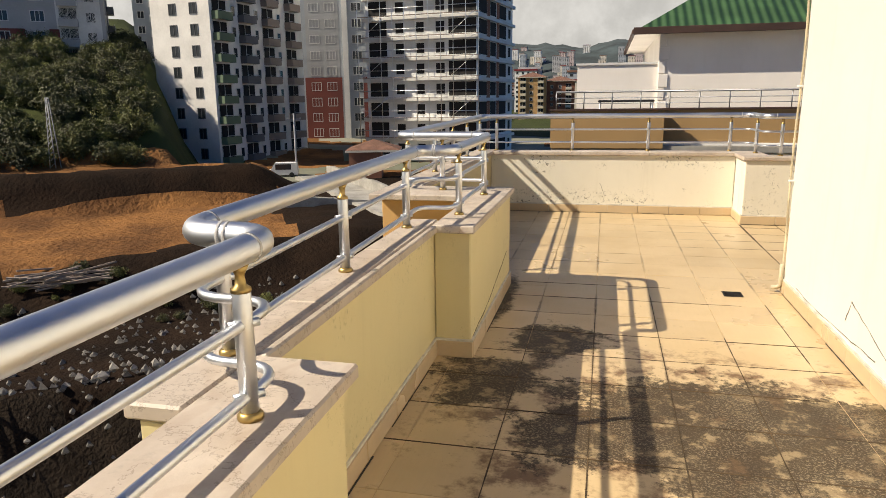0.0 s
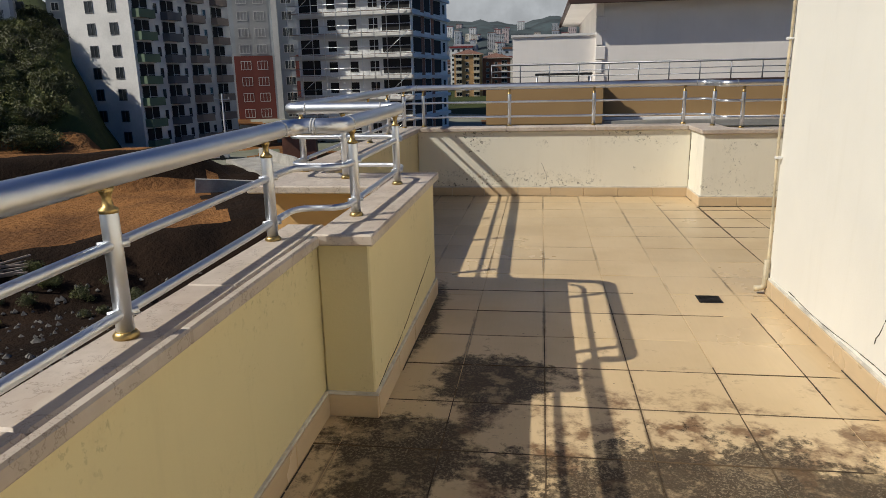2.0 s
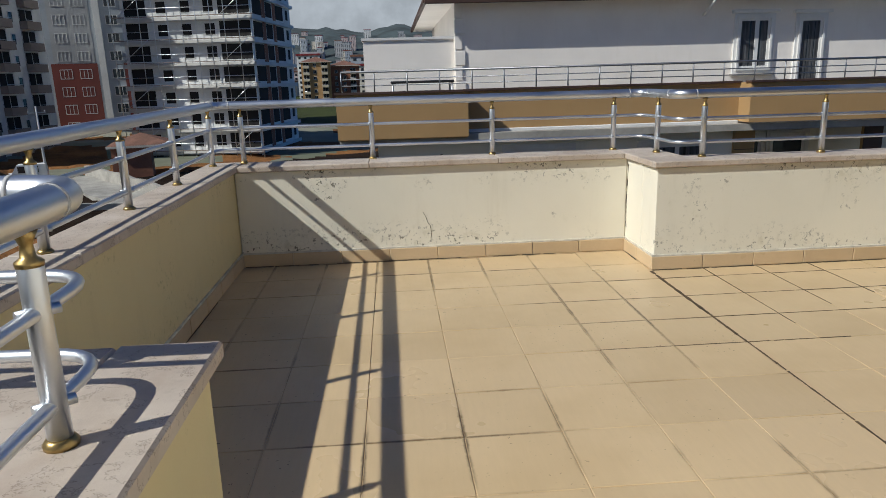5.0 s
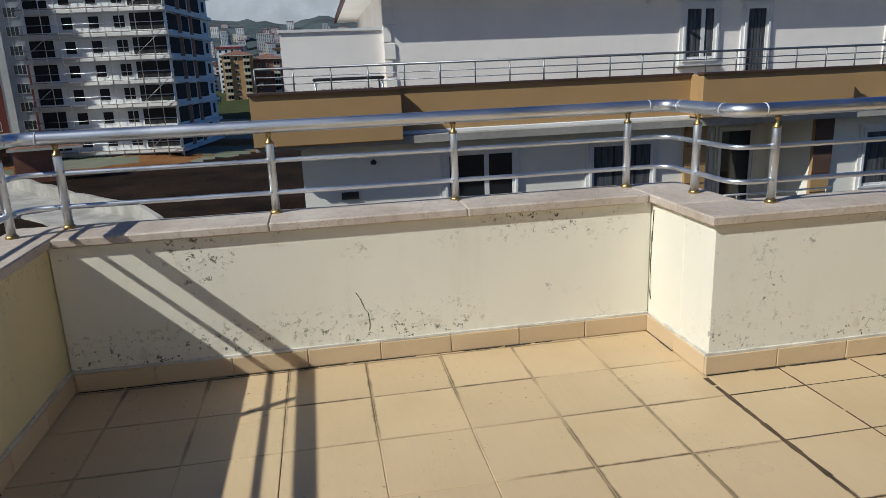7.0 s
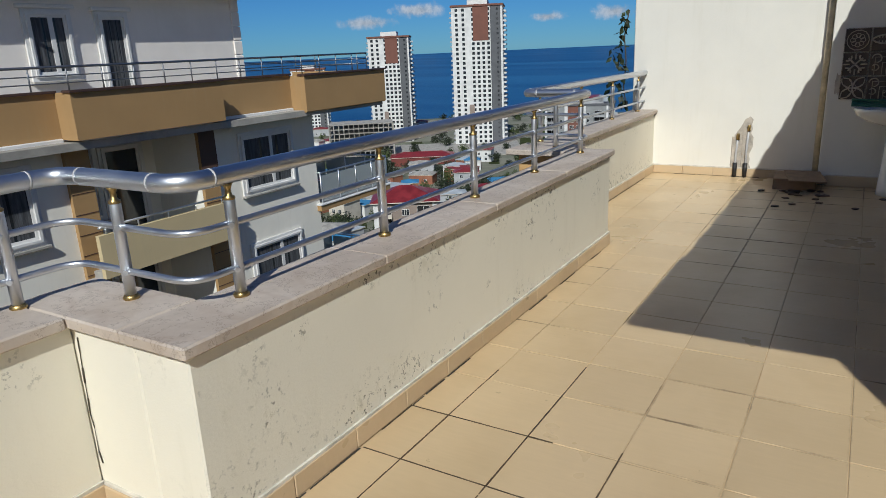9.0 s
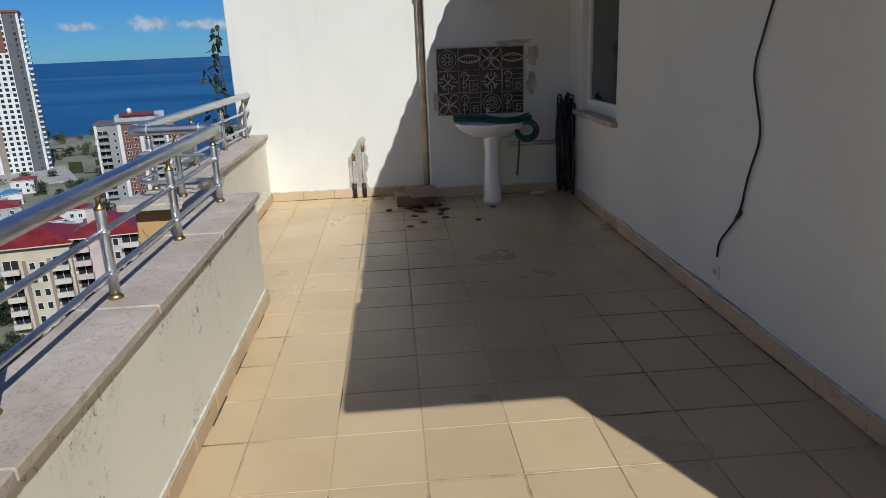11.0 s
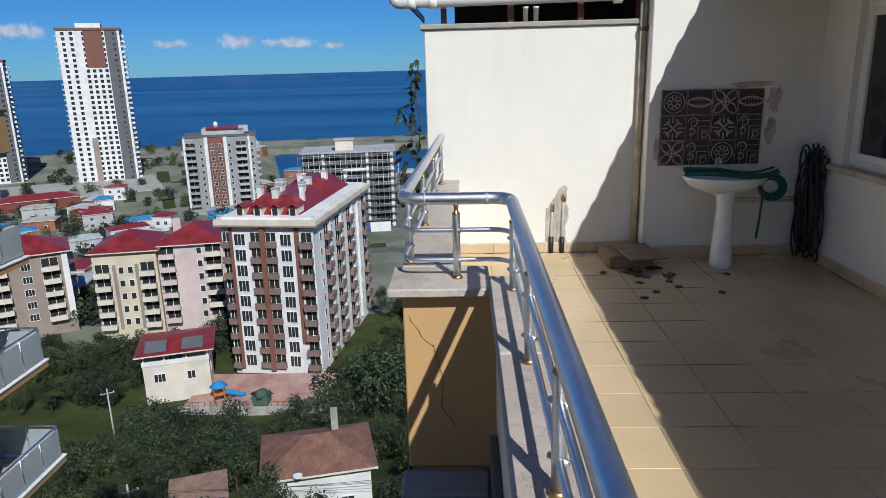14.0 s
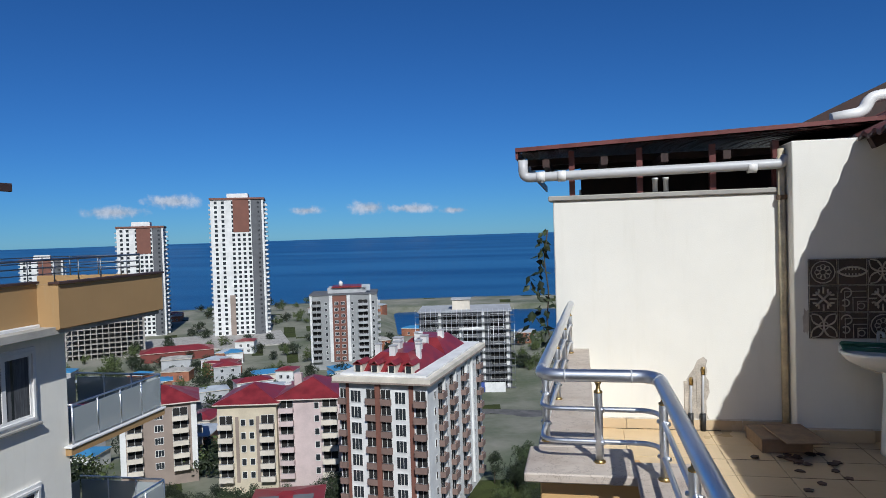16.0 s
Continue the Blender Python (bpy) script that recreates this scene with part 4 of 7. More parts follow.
box_ob = thing("flattened_box", "low cardboard box with a loose lid lying by the wall", "cardboard box", pose(7.72, 7.22, 0, 0, 0, 4))
part("body", Mesh().box(-0.2, 0.2, -0.17, 0.2, 0.0, 0.105, M_CARD, 0.003), box_ob)
part("lid", Mesh().box(-0.27, 0.14, -0.2, 0.12, -0.006, 0.006, M_CARD, 0.002), box_ob, m=pose(-0.05, -0.02, 0.125, 2, -4, 8))
plank = thing("skirting_block", "loose beige block lying along the wall foot", "block", pose(-0.22, 0.0, 0))
part("block", Mesh().box(8.03, 8.083, 6.50, 6.98, 0.0, 0.10, M_SKIRT, 0.004), plank)
pvc = thing("plastic_offcut", "short white plastic pipe offcut on the floor", "pipe", pose(-0.22, 0.03, 0))
part("tube", Mesh().tube([(7.98, 6.02, 0.015), (7.99, 5.86, 0.015)], 0.015, M_WHITE, 10), pvc)
for k in range(26):
    if k < 20:
        sx, sy = random.gauss(7.36, 0.10), random.gauss(7.17, 0.12)
    else:
        sx, sy = ((6.85, 6.70), (6.88, 7.18), (7.0, 6.98), (7.12, 7.25), (6.75, 7.30), (7.3, 6.5))[k - 20]
    c = 5
    poly = [(random.uniform(0.5, 1) * 0.045 * math.cos(2 * math.pi * i / c), random.uniform(0.5, 1) * 0.045 * math.sin(2 * math.pi * i / c)) for i in range(c)]
    shard = tagged(part("tile_shard", Mesh().prism(poly, 0.001 + 0.003 * (k % 4 if k < 20 else 0), 0.009 + 0.003 * (k % 4 if k < 20 else 0), M_SHARD), m=pose(sx, sy, 0, 0, 0, random.uniform(0, 360))), "small dark broken tile shard on the floor", "tile shard", "shards under the basin")

socket = thing("wall_socket", "white wall socket with a black cable running up the wall", "socket", pose(4.54, HY, 0.22))
part("plate", Mesh().box(-0.035, 0.035, 0.0, 0.012, -0.04, 0.04, M_WHITE, 0.003), socket)
part("insert", Mesh().lathe(0, 0, [(0.02, 0.0), (0.02, 0.003)], M_PIPEGREY, 14), socket, m=pose(0, 0.012, 0, -90))
cable = thing("loose_cable", "thin black cable hanging down the house wall", "cable", pose(0.04, 0, 0))
part("cord", Mesh().tube(rounded([(4.49, 5.652, 0.31), (4.48, 5.652, 0.40), (4.28, 5.652, 0.60), (4.24, 5.652, 0.80), (4.14, 5.652, 1.02), (4.28, 5.652, 1.32), (4.10, 5.652, 1.75), (4.05, 5.652, 2.40)], 0.09), 0.006, M_BLACK, 7), cable)
part("joint", Mesh().tube([(4.31, 5.655, 0.57), (4.27, 5.655, 0.62)], 0.011, M_BLACK, 8), cable)
pipes = thing("wall_water_pipes", "pair of thin painted water pipes along the wall", "pipe", pose(-0.22, 0.0, 0))
for z in (0.52, 0.49):
    part("pipe", Mesh().tube([(8.088, 6.28, z), (8.088, 5.652, z)], 0.009, M_DUCT, 8), pipes)


def crack(name, pts, label, axis="x"):
    """A thin crack in render: a jagged dark line sunk at the surface."""
    out = []
    for a, b in zip(pts, pts[1:]):
        a, b = Vector(a), Vector(b)
        for i in range(5):
            p = a.lerp(b, i / 5)
            out.append(p + Vector((random.uniform(-1, 1), random.uniform(-1, 1), random.uniform(-1, 1))) * 0.006 * (Vector((0, 1, 1)) if axis == "x" else Vector((1, 0, 1))).length * 0.5)
    me = Mesh()
    for a, b in zip(out, out[1:]):
        w = random.uniform(0.0008, 0.003)
        if axis == "x":
            n = pts[0][0]
            me.tube([(n, a.y, a.z), (n, b.y, b.z)], w, M_CRACK, 4)
        else:
            n = pts[0][1]
            me.tube([(a.x, n, a.z), (b.x, n, b.z)], w, M_CRACK, 4)
    ob = part(name, me)
    return tagged(ob, label, "crack", "cracks in the render", "structure")


crack("trim_crack", [(5.0195, 8.9, 0.53), (5.0195, 8.82, 0.40), (5.0195, 8.78, 0.38), (5.0195, 8.74, 0.2), (5.0195, 8.75, 0.05), (5.0195, 8.66, -0.1)], "long dark crack in the ochre render")
crack("trim_crack", [(-0.02, 8.7845, 0.34), (0.03, 8.7845, 0.24), (0.035, 8.7845, 0.12)], "fine crack in the parapet render", "y")
crack("trim_crack", [(1.4165, 8.765, 0.62), (1.4165, 8.775, 0.35), (1.4165, 8.765, 0.12)], "fine crack in the parapet corner")
crack("trim_crack", [(-0.6095, 4.09, 0.10), (-0.6095, 4.5, 0.13), (-0.6095, 4.9, 0.19), (-0.6095, 5.45, 0.30)], "long crack above the skirting of the pier")
crack("trim_crack", [(1.2275, 4.0, 0.14), (1.2275, 4.4, 0.12), (1.2275, 5.0, 0.10), (1.2275, 5.4, 0.12)], "ragged crack above the house skirting")
crack("trim_crack", [(1.2275, 4.42, 0.20), (1.2275, 4.36, 0.31), (1.2275, 4.1, 0.24), (1.2275, 3.8, 0.16)], "fine crack in the house render")
crack("trim_crack", [(4.05, 5.6405, 0.10), (4.5, 5.6405, 0.11), (5.0, 5.6405, 0.10), (6.5, 5.6405, 0.11)], "crack above the house skirting", "y")

vine = thing("climbing_vine", "dark leafy vine hanging round the outer wall corner", "vine")
stem = [(8.02, 8.99, 0.7), (7.98, 9.03, 0.95), (7.97, 9.0, 1.2), (8.0, 9.04, 1.5), (8.03, 9.0, 1.75)]
part("stem", Mesh().tube(rounded(stem, 0.08), 0.006, M_BARK, 6), vine)
for k in range(64):
    s = random.random()
    i = min(3, int(s * 4))
    p = Vector(stem[i]).lerp(Vector(stem[i + 1]), s * 4 - i) + Vector((random.uniform(-0.05, 0.02), random.uniform(0.0, 0.16 if 0.9 < s * 1.05 + 0.7 < 1.4 else 0.07), random.uniform(-0.08, 0.05)))
    me = Mesh()
    L = random.uniform(0.05, 0.085)
    me.v += [(0, 0, 0), (L * 0.45, 0.004, L * 0.5), (0, 0.008, L * 1.3), (-L * 0.45, 0.004, L * 0.5), (0, -0.003, L * 0.5)]
    sl = me.slot(M_LEAF2)
    me.face([0, 1, 4], sl), me.face([1, 2, 4], sl), me.face([2, 3, 4], sl), me.face([3, 0, 4], sl)
    part("leaf", me, vine, m=pose(p.x, p.y, p.z, random.uniform(90, 220), random.uniform(-40, 40), random.uniform(0, 360)))

# glazed balcony of the flat below
lower = thing("glazed_balcony", "dark glazed balcony with a grey frame on the floor below", "balcony")
part("roof_slab", Mesh().box(1.66, 3.9, 8.50, 8.93, -0.36, -0.30, M_CONC, 0.01), lower)
part("roof_edge", Mesh().box(4.80, 5.018, 8.52, 8.95, -0.36, -0.305, M_CONC, 0.01), lower, "pale grey roof edge")
part("gutter_trim", Mesh().box(4.775, 4.798, 8.50, 8.96, -0.40, -0.32, M_FRAMEGREY, 0.005), lower)
part("side_panel", Mesh().box(3.9, 4.83, 8.479, 8.515, -2.6, 0.0, M_FRAMEGREY, 0.005), lower, "dark grey metal side panel")
for y in (8.54, 8.915):
    part("post", Mesh().box(4.81, 4.86, y - 0.02, y + 0.02, -2.6, -0.36, M_FRAMEGREY, 0.004), lower)
part("rail", Mesh().box(4.812, 4.855, 8.562, 8.893, -1.32, -1.26, M_FRAMEGREY, 0.004), lower)
part("pane", Mesh().box(4.83, 4.84, 8.56, 8.895, -1.26, -0.365, M_GLASS), lower)
part("pane", Mesh().box(4.83, 4.84, 8.56, 8.895, -2.6, -1.32, M_GLASS), lower)
part("front_pane", Mesh().box(4.86, 5.015, 8.905, 8.92, -2.6, -0.365, M_GLASS), lower)


# ---- neighbouring apartment block ----
M_NB = wall_paint("neighbour_render", (0.88, 0.85, 0.76), 0.0, 0.1)
M_NBUP = wall_paint("neighbour_penthouse_render", (0.90, 0.85, 0.79), 0.0, 0.06)
M_NBBAND = wall_paint("neighbour_ochre_band", (0.42, 0.265, 0.12), 0.0, 0.15)
M_NBBALC = wall_paint("neighbour_balcony_render", (0.60, 0.49, 0.29), 0.0, 0.15)
M_NBBROWN = mat("brown_cladding", (0.115, 0.065, 0.045), 0.7, var=0.2)
M_TRIM = mat("white_trim", (0.78, 0.77, 0.75), 0.5, var=0.08)
M_FROST = clear_glass("frosted_glass", (0.42, 0.46, 0.47), 0.72)
M_CURTAIN = mat("net_curtain", (0.10, 0.105, 0.115), 0.8, var=0.45, s1=6, s2=30, stretch=(4, 4, 0.3))
M_CAP = mat("dark_brown_cap", (0.075, 0.04, 0.03), 0.6, var=0.2)
NY = 20.0
nb = thing("neighbour_building", "grey rendered apartment block with ochre balcony bands and a set-back penthouse", "building", pose(7.0, 26.0, -26))


def nbp(name, me, label="", parent=None):
    return part(name, me, parent or nb, label, pose(-7.0, -26.0, 26) if parent is None else None)


walls = Mesh()
walls.box(-0.55, 8.35, NY, 33, -26, 0.02, M_NB)
nbp("wall", walls)
nbp("recess_wall", Mesh().box(8.35, 11.05, NY + 1.6, 33, -26, 0.018, M_NB))
nbp("wall", Mesh().box(11.05, 15.12, NY, 33, -26, 0.02, M_NB))
walls = Mesh()
walls.box(1.45, 14.5, 21.8, 31, 0.0, 3.05, M_NBUP)
nbp("penthouse_wall", walls)
nbp("annex_wall", Mesh().box(-0.84, 1.445, 21.9, 30, 0.0, 2.2, M_NBUP))
nbp("annex_cap", Mesh().box(-0.88, 1.46, 21.86, 30, 2.2, 2.26, M_TRIM))
nbp("terrace_slab", Mesh().box(-1.38, 17.85, NY - 0.5, 21.79, -0.12, 0.03, M_CONC))
for i in range(8):
    nbp("quoin", Mesh().box(1.43, 1.62 if i % 2 else 1.70, 21.76, 21.81, 0.05 + i * 0.375, 0.40 + i * 0.375, M_NBUP, 0.012))
    nbp("quoin", Mesh().box(14.25, 14.53, 21.76, 21.81, 0.05 + i * 0.375, 0.40 + i * 0.375, M_NBUP, 0.012))
for x0, x1, y0, z0, z1 in ((-1.40, 1.48, 19.4, -0.02, 0.95), (1.482, 7.90, 19.92, 0.10, 0.95), (7.902, 11.52, 19.4, 0.07, 0.96), (11.522, 14.30, 19.92, 0.10, 0.95), (14.302, 17.9, 19.4, 0.0, 0.93)):
    band = nbp("balcony_band", Mesh().box(x0, x1, y0, y0 + 0.18, z0, z1, M_NBBAND), "ochre rendered balcony band")
    part("cap", Mesh().box(x0 - 0.03, x1 + 0.03, y0 - 0.05, y0 + 0.22, z1, z1 + 0.045, M_CAP), band, "dark brown cap")
for x0, x1, ya, yb, z0, z1 in ((-1.40, -1.22, 19.582, 21.8, -0.02, 0.95), (17.72, 17.9, 19.582, 23.0, 0.0, 0.93), (1.31, 1.48, 19.582, 20, -0.02, 0.95), (7.902, 8.08, 19.582, 20, 0.07, 0.96), (11.34, 11.52, 19.582, 20, 0.07, 0.96), (14.302, 14.48, 19.582, 20.0, 0.0, 0.93)):
    nbp("band_return", Mesh().box(x0, x1, ya, yb, z0, z1, M_NBBAND))
nbp("soffit", Mesh().box(14.3, 17.88, 19.42, 23.0, -0.02, 0.0, M_NBBAND))
nbp("soffit", Mesh().box(-1.38, 1.47, 19.42, 20.0, -0.04, -0.021, M_NBBAND))
for x0, x1 in ((1.49, 7.89), (11.53, 14.29)):
    nbp("cornice", Mesh().box(x0, x1, 19.86, 19.999, -0.02, 0.098, M_TRIM, 0.015), "white moulded cornice")
    nbp("cornice", Mesh().box(x0, x1, 19.91, 19.999, -0.12, -0.02, M_TRIM, 0.012))
for x0, x1 in ((7.85, 8.35), (11.05, 11.52)):
    nbp("pilaster", Mesh().box(x0, x1, 19.9, 20.0, -20, 0.035, M_NBBAND))
    # Grooves are thin dark strips on the face, their shade put into colour.
    for k in range(12):
        nbp("groove", Mesh().box(x0, x1, 19.892, 19.899, -0.6 - 0.42 * k, -0.585 - 0.42 * k, M_NBBROWN))
nbp("corner_panel", Mesh().box(11.05, 11.52, 19.88, 19.897, -1.4, -0.05, M_NBBROWN))
# railing on the terrace edge
M_DULL = mat("dull_steel", (0.30, 0.31, 0.33), 0.5, 1.0, var=0.15, s1=3, s2=40)
rl = nbp("terrace_railing", Mesh().tube([(-1.3, 19.98, 1.43), (17.82, 19.98, 1.43)], 0.025, M_DULL, 8), "thin metal terrace railing")
for z in (1.27, 1.13):
    part("rail", Mesh().tube([(-1.3, 19.98, z), (17.82, 19.98, z)], 0.012, M_DULL, 6), rl)
for z in (1.43, 1.27, 1.13):
    part("rail", Mesh().tube([(17.82, 19.98, z), (17.82, 23.0, z)], 0.014, M_DULL, 6), rl)
    part("rail", Mesh().tube([(-1.3, 19.98, z), (-1.3, 22.0, z)], 0.014, M_DULL, 6), rl)
    part("rail", Mesh().tube([(17.82, 23.0, z), (14.9, 23.0, z)], 0.014, M_DULL, 6), rl)
for k in range(27):
    x = -1.3 + 19.12 * k / 26
    part("baluster", Mesh().tube([(x, 19.98, 0.95), (x, 19.98, 1.43)], 0.016, M_DULL, 6), rl)
for k in range(1, 5):
    part("baluster", Mesh().tube([(17.82, 19.5 + 0.85 * k, 0.93), (17.82, 19.5 + 0.85 * k, 1.43)], 0.016, M_DULL, 6), rl)


def nb_window(x0, x1, z0, z1, y, door=False, curtain=True, hood=False):
    """Moulded white surround, two sashes, dark glass, pale curtain behind."""
    w = nbp("door" if door else "window", Mesh().box(x0, x1, y - 0.02, y + 0.03, z0, z1, M_GLASS))
    t = 0.13
    me = Mesh().lattice([x0 - t, x0, x1, x1 + t], [z0 - t, z0, z1, z1 + t], y - 0.05, y - 0.001, M_TRIM, lambda i, j: i == j == 1)
    part("surround", me, w, "white moulded surround")
    e = 0.055
    me = Mesh().lattice([x0 - e, x0 - 0.002, x1 + 0.002, x1 + e], [z0 - e, z0 - 0.002, z1 + 0.002, z1 + e], y - 0.09, y - 0.052, M_TRIM, lambda i, j: i == j == 1)
    part("inner_moulding", me, w)
    f = 0.055
    xm = x0 + (x1 - x0) * 0.58
    xs = [x0, x0 + f, x1 - f, x1] if door else [x0, x0 + f, xm - 0.05, xm + 0.05, x1 - f, x1]
    me = Mesh().lattice(xs, [z0, z0 + f, z1 - f, z1], y - 0.045, y - 0.021, M_TRIM, lambda i, j: j == 1 and i % 2)
    part("frame", me, w)
    part("sill", Mesh().box(x0 - t - 0.04, x1 + t + 0.04, y - 0.13, y - 0.001, z0 - t - 0.06, z0 - t, M_CONC if not door else M_TRIM, 0.01), w)
    if curtain:
        me = Mesh()
        k0, n = len(me.v), 24
        for i in range(n + 1):
            x = x0 + f + (x1 - x0 - 2 * f) * i / n
            me.v += [(x, y - 0.0225 - 0.002 * (i % 2), z0 + f), (x, y - 0.0225 - 0.002 * (i % 2), z1 - f)]
        sl = me.slot(M_CURTAIN)
        for i in range(n):
            if i % 9 != 8:
                me.face([2 * i, 2 * i + 2, 2 * i + 3, 2 * i + 1], sl)
        part("curtain", me, w)
    if hood:
        part("hood", Mesh().box(x0 - 0.22, x1 + 0.22, y - 0.12, y - 0.001, z1 + t, z1 + t + 0.09, M_TRIM, 0.02), w)
    return w


for k in range(5):
    dz = -2.86 * k
    nb_window(2.44, 3.92, -1.66 + dz, -0.43 + dz, NY, curtain=k != 0)
    nb_window(5.66, 7.1, -1.72 + dz, -0.43 + dz, NY)
    nb_window(12.42, 14.1, -1.80 + dz, -0.48 + dz, NY)
    nb_window(8.55, 9.4, -1.9 + dz, -0.5 + dz, NY + 1.6, curtain=False)
    nb_window(9.7, 10.6, -2.5 + dz, -0.45 + dz, NY + 1.6, True, False)
    bal = nbp("balcony", Mesh().box(8.0, 11.4, 19.5, 19.62, -2.75 + dz, -1.85 + dz, M_NBBALC), "ochre balcony front")
    part("slab", Mesh().box(8.0, 11.4, 19.622, 21.6, -2.78 + dz, -2.62 + dz, M_CONC), bal)
    part("rail", Mesh().tube([(8.05, 19.56, -1.70 + dz), (11.35, 19.56, -1.70 + dz)], 0.025, M_STEEL, 8), bal)
    for x in (8.2, 8.95, 9.7, 10.45, 11.2):
        part("post", Mesh().tube([(x, 19.56, -1.86 + dz), (x, 19.56, -1.70 + dz)], 0.016, M_STEEL, 6), bal)
    # east balconies with frosted glass
    z0 = -2.74 + dz
    eb = nbp("balcony", Mesh().box(15.0, 18.45, 19.85, 22.6, z0 - 0.18, z0 - 0.02, M_NBBAND), "cantilevered balcony with frosted glass panels")
    part("slab_top", Mesh().box(14.97, 18.48, 19.82, 22.6, z0 - 0.02, z0 + 0.03, M_TRIM, 0.01), eb)
    part("balcony_floor", Mesh().box(15.12, 18.3, 19.98, 22.45, z0 + 0.031, z0 + 0.04, M_PLASTER), eb)
    for j in range(4):
        a, b = 15.15 + 0.81 * j, 15.15 + 0.81 * (j + 1) - 0.03
        part("glass_panel", Mesh().box(a, b, 19.90, 19.915, z0 + 0.07, z0 + 0.83, M_FROST), eb)
        part("post", Mesh().tube([(a - 0.015, 19.907, z0 + 0.03), (a - 0.015, 19.907, z0 + 0.92)], 0.022, M_STEEL, 8), eb)
    for j in range(3):
        part("glass_panel", Mesh().box(18.385, 18.40, 19.95 + 0.85 * j, 20.77 + 0.85 * j, z0 + 0.07, z0 + 0.83, M_FROST), eb)
        part("post", Mesh().tube([(18.39, 19.93 + 0.85 * j, z0 + 0.03), (18.39, 19.93 + 0.85 * j, z0 + 0.92)], 0.022, M_STEEL, 8), eb)
    part("handrail", Mesh().tube(rounded([(15.12, 20.3, z0 + 0.92), (15.12, 19.907, z0 + 0.92), (18.39, 19.907, z0 + 0.92), (18.39, 22.5, z0 + 0.92)], 0.08), 0.026, M_STEEL, 8), eb)
    for j in range(3):
        part("glass_panel", Mesh().box(15.15 + 1.08 * j, 16.2 + 1.08 * j, 22.5, 22.515, z0 + 0.07, z0 + 0.83, M_FROST), eb)
nb_window(8.72, 9.53, 1.28, 2.5, 21.8, hood=True)
nb_window(10.34, 10.92, 0.25, 2.47, 21.8, True, hood=True)
nbp("meter_box", Mesh().box(0.2, 0.55, 19.95, 19.999, -1.25, -1.1, M_BLACK))
nbp("wall_lamp", Mesh().lathe(0.9, 19.93, [(0.05, -0.55), (0.07, -0.5), (0.02, -0.45)], M_BLACK, 10))
roofm = Mesh()
e0, e1, f0, f1, ez, rz = 0.75, 15.2, 21.40, 31.8, 3.1, 5.9
ridge = ((5.2, 26.4, rz), (11.6, 26.4, rz))
cs = ((e0, f0, ez), (e1, f0, ez), (e1, f1, ez), (e0, f1, ez))
roofm.quad(cs[0], cs[1], ridge[1], ridge[0], M_GREENROOF).quad(cs[2], cs[3], ridge[0], ridge[1], M_GREENROOF)
roofm.tri(cs[1], cs[2], ridge[1], M_GREENROOF).tri(cs[3], cs[0], ridge[0], M_GREENROOF)
nbp("roof", roofm, "green corrugated hipped roof")
nbp("eave", Mesh().box(e0, e1, f0, f1, ez - 0.06, ez - 0.004, M_NBUP))
nbp("gutter", Mesh().box(e0 - 0.06, e1 + 0.06, f0 - 0.10, f0 - 0.003, ez - 0.12, ez + 0.07, M_CAP, 0.01), "dark brown gutter")
nbp("gutter", Mesh().box(e0 - 0.09, e0 - 0.003, f0, f1, ez - 0.09, ez + 0.03, M_CAP, 0.01))
nbp("downpipe", Mesh().tube([(7.85, 21.2, 3.0), (7.75, 21.75, 2.6)], 0.035, M_TRIM, 8))
bar = thing("garden_swing", "dark canopy bench standing on the neighbouring terrace", "bench", pose(0.55, 21.0, 0.03))
part("canopy", Mesh().box(-0.75, 0.75, -0.4, 0.4, 1.12, 1.18, M_BLACK, 0.02), bar)
part("seat", Mesh().box(-0.6, 0.6, -0.25, 0.25, 0.4, 0.46, M_TRIM, 0.02), bar)
for x in (-0.7, 0.7):
    for y in (-0.35, 0.35):
        part("leg", Mesh().tube([(x, y, 0), (x, y, 1.14)], 0.025, M_STEEL, 6), bar)
for k in range(9):
    part("slat", Mesh().box(-0.56 + 0.13 * k, -0.5 + 0.13 * k, 0.2, 0.23, 0.46, 0.95, M_TRIM), bar)


# ---- ground ----
def between(x, table):
    for (a, b), (c, d) in zip(table, table[1:]):
        if x <= c:
            return b if x <= a else b + (d - b) * (x - a) / (c - a)
    return table[-1][1]


EAST = ((0, -21), (20, -25), (45, -33), (62, -40.5), (85, -46), (97, -49), (104, -52), (175, -53), (250, -60), (600, -63), (690, -64), (706, -70), (5000, -90))
WEST = ((0, -17), (24, -17), (30.5, -16.4), (32, -11.6), (44, -12.2), (49.5, -9.2), (52, -9), (70, -8.8), (72.5, -5.4), (78, -5.2))
HILL = ((78, -5.2), (84, -2.0), (112, 7.5), (140, 13), (220, 24), (600, 60), (5000, 70))
FLAT = ((78, -8.5), (100, -8), (130, -6), (300, -9), (900, -8), (5000, -8))


def smooth(x, a, b):
    s = min(1.0, max(0.0, (x - a) / (b - a)))
    return s * s * (3 - 2 * s)


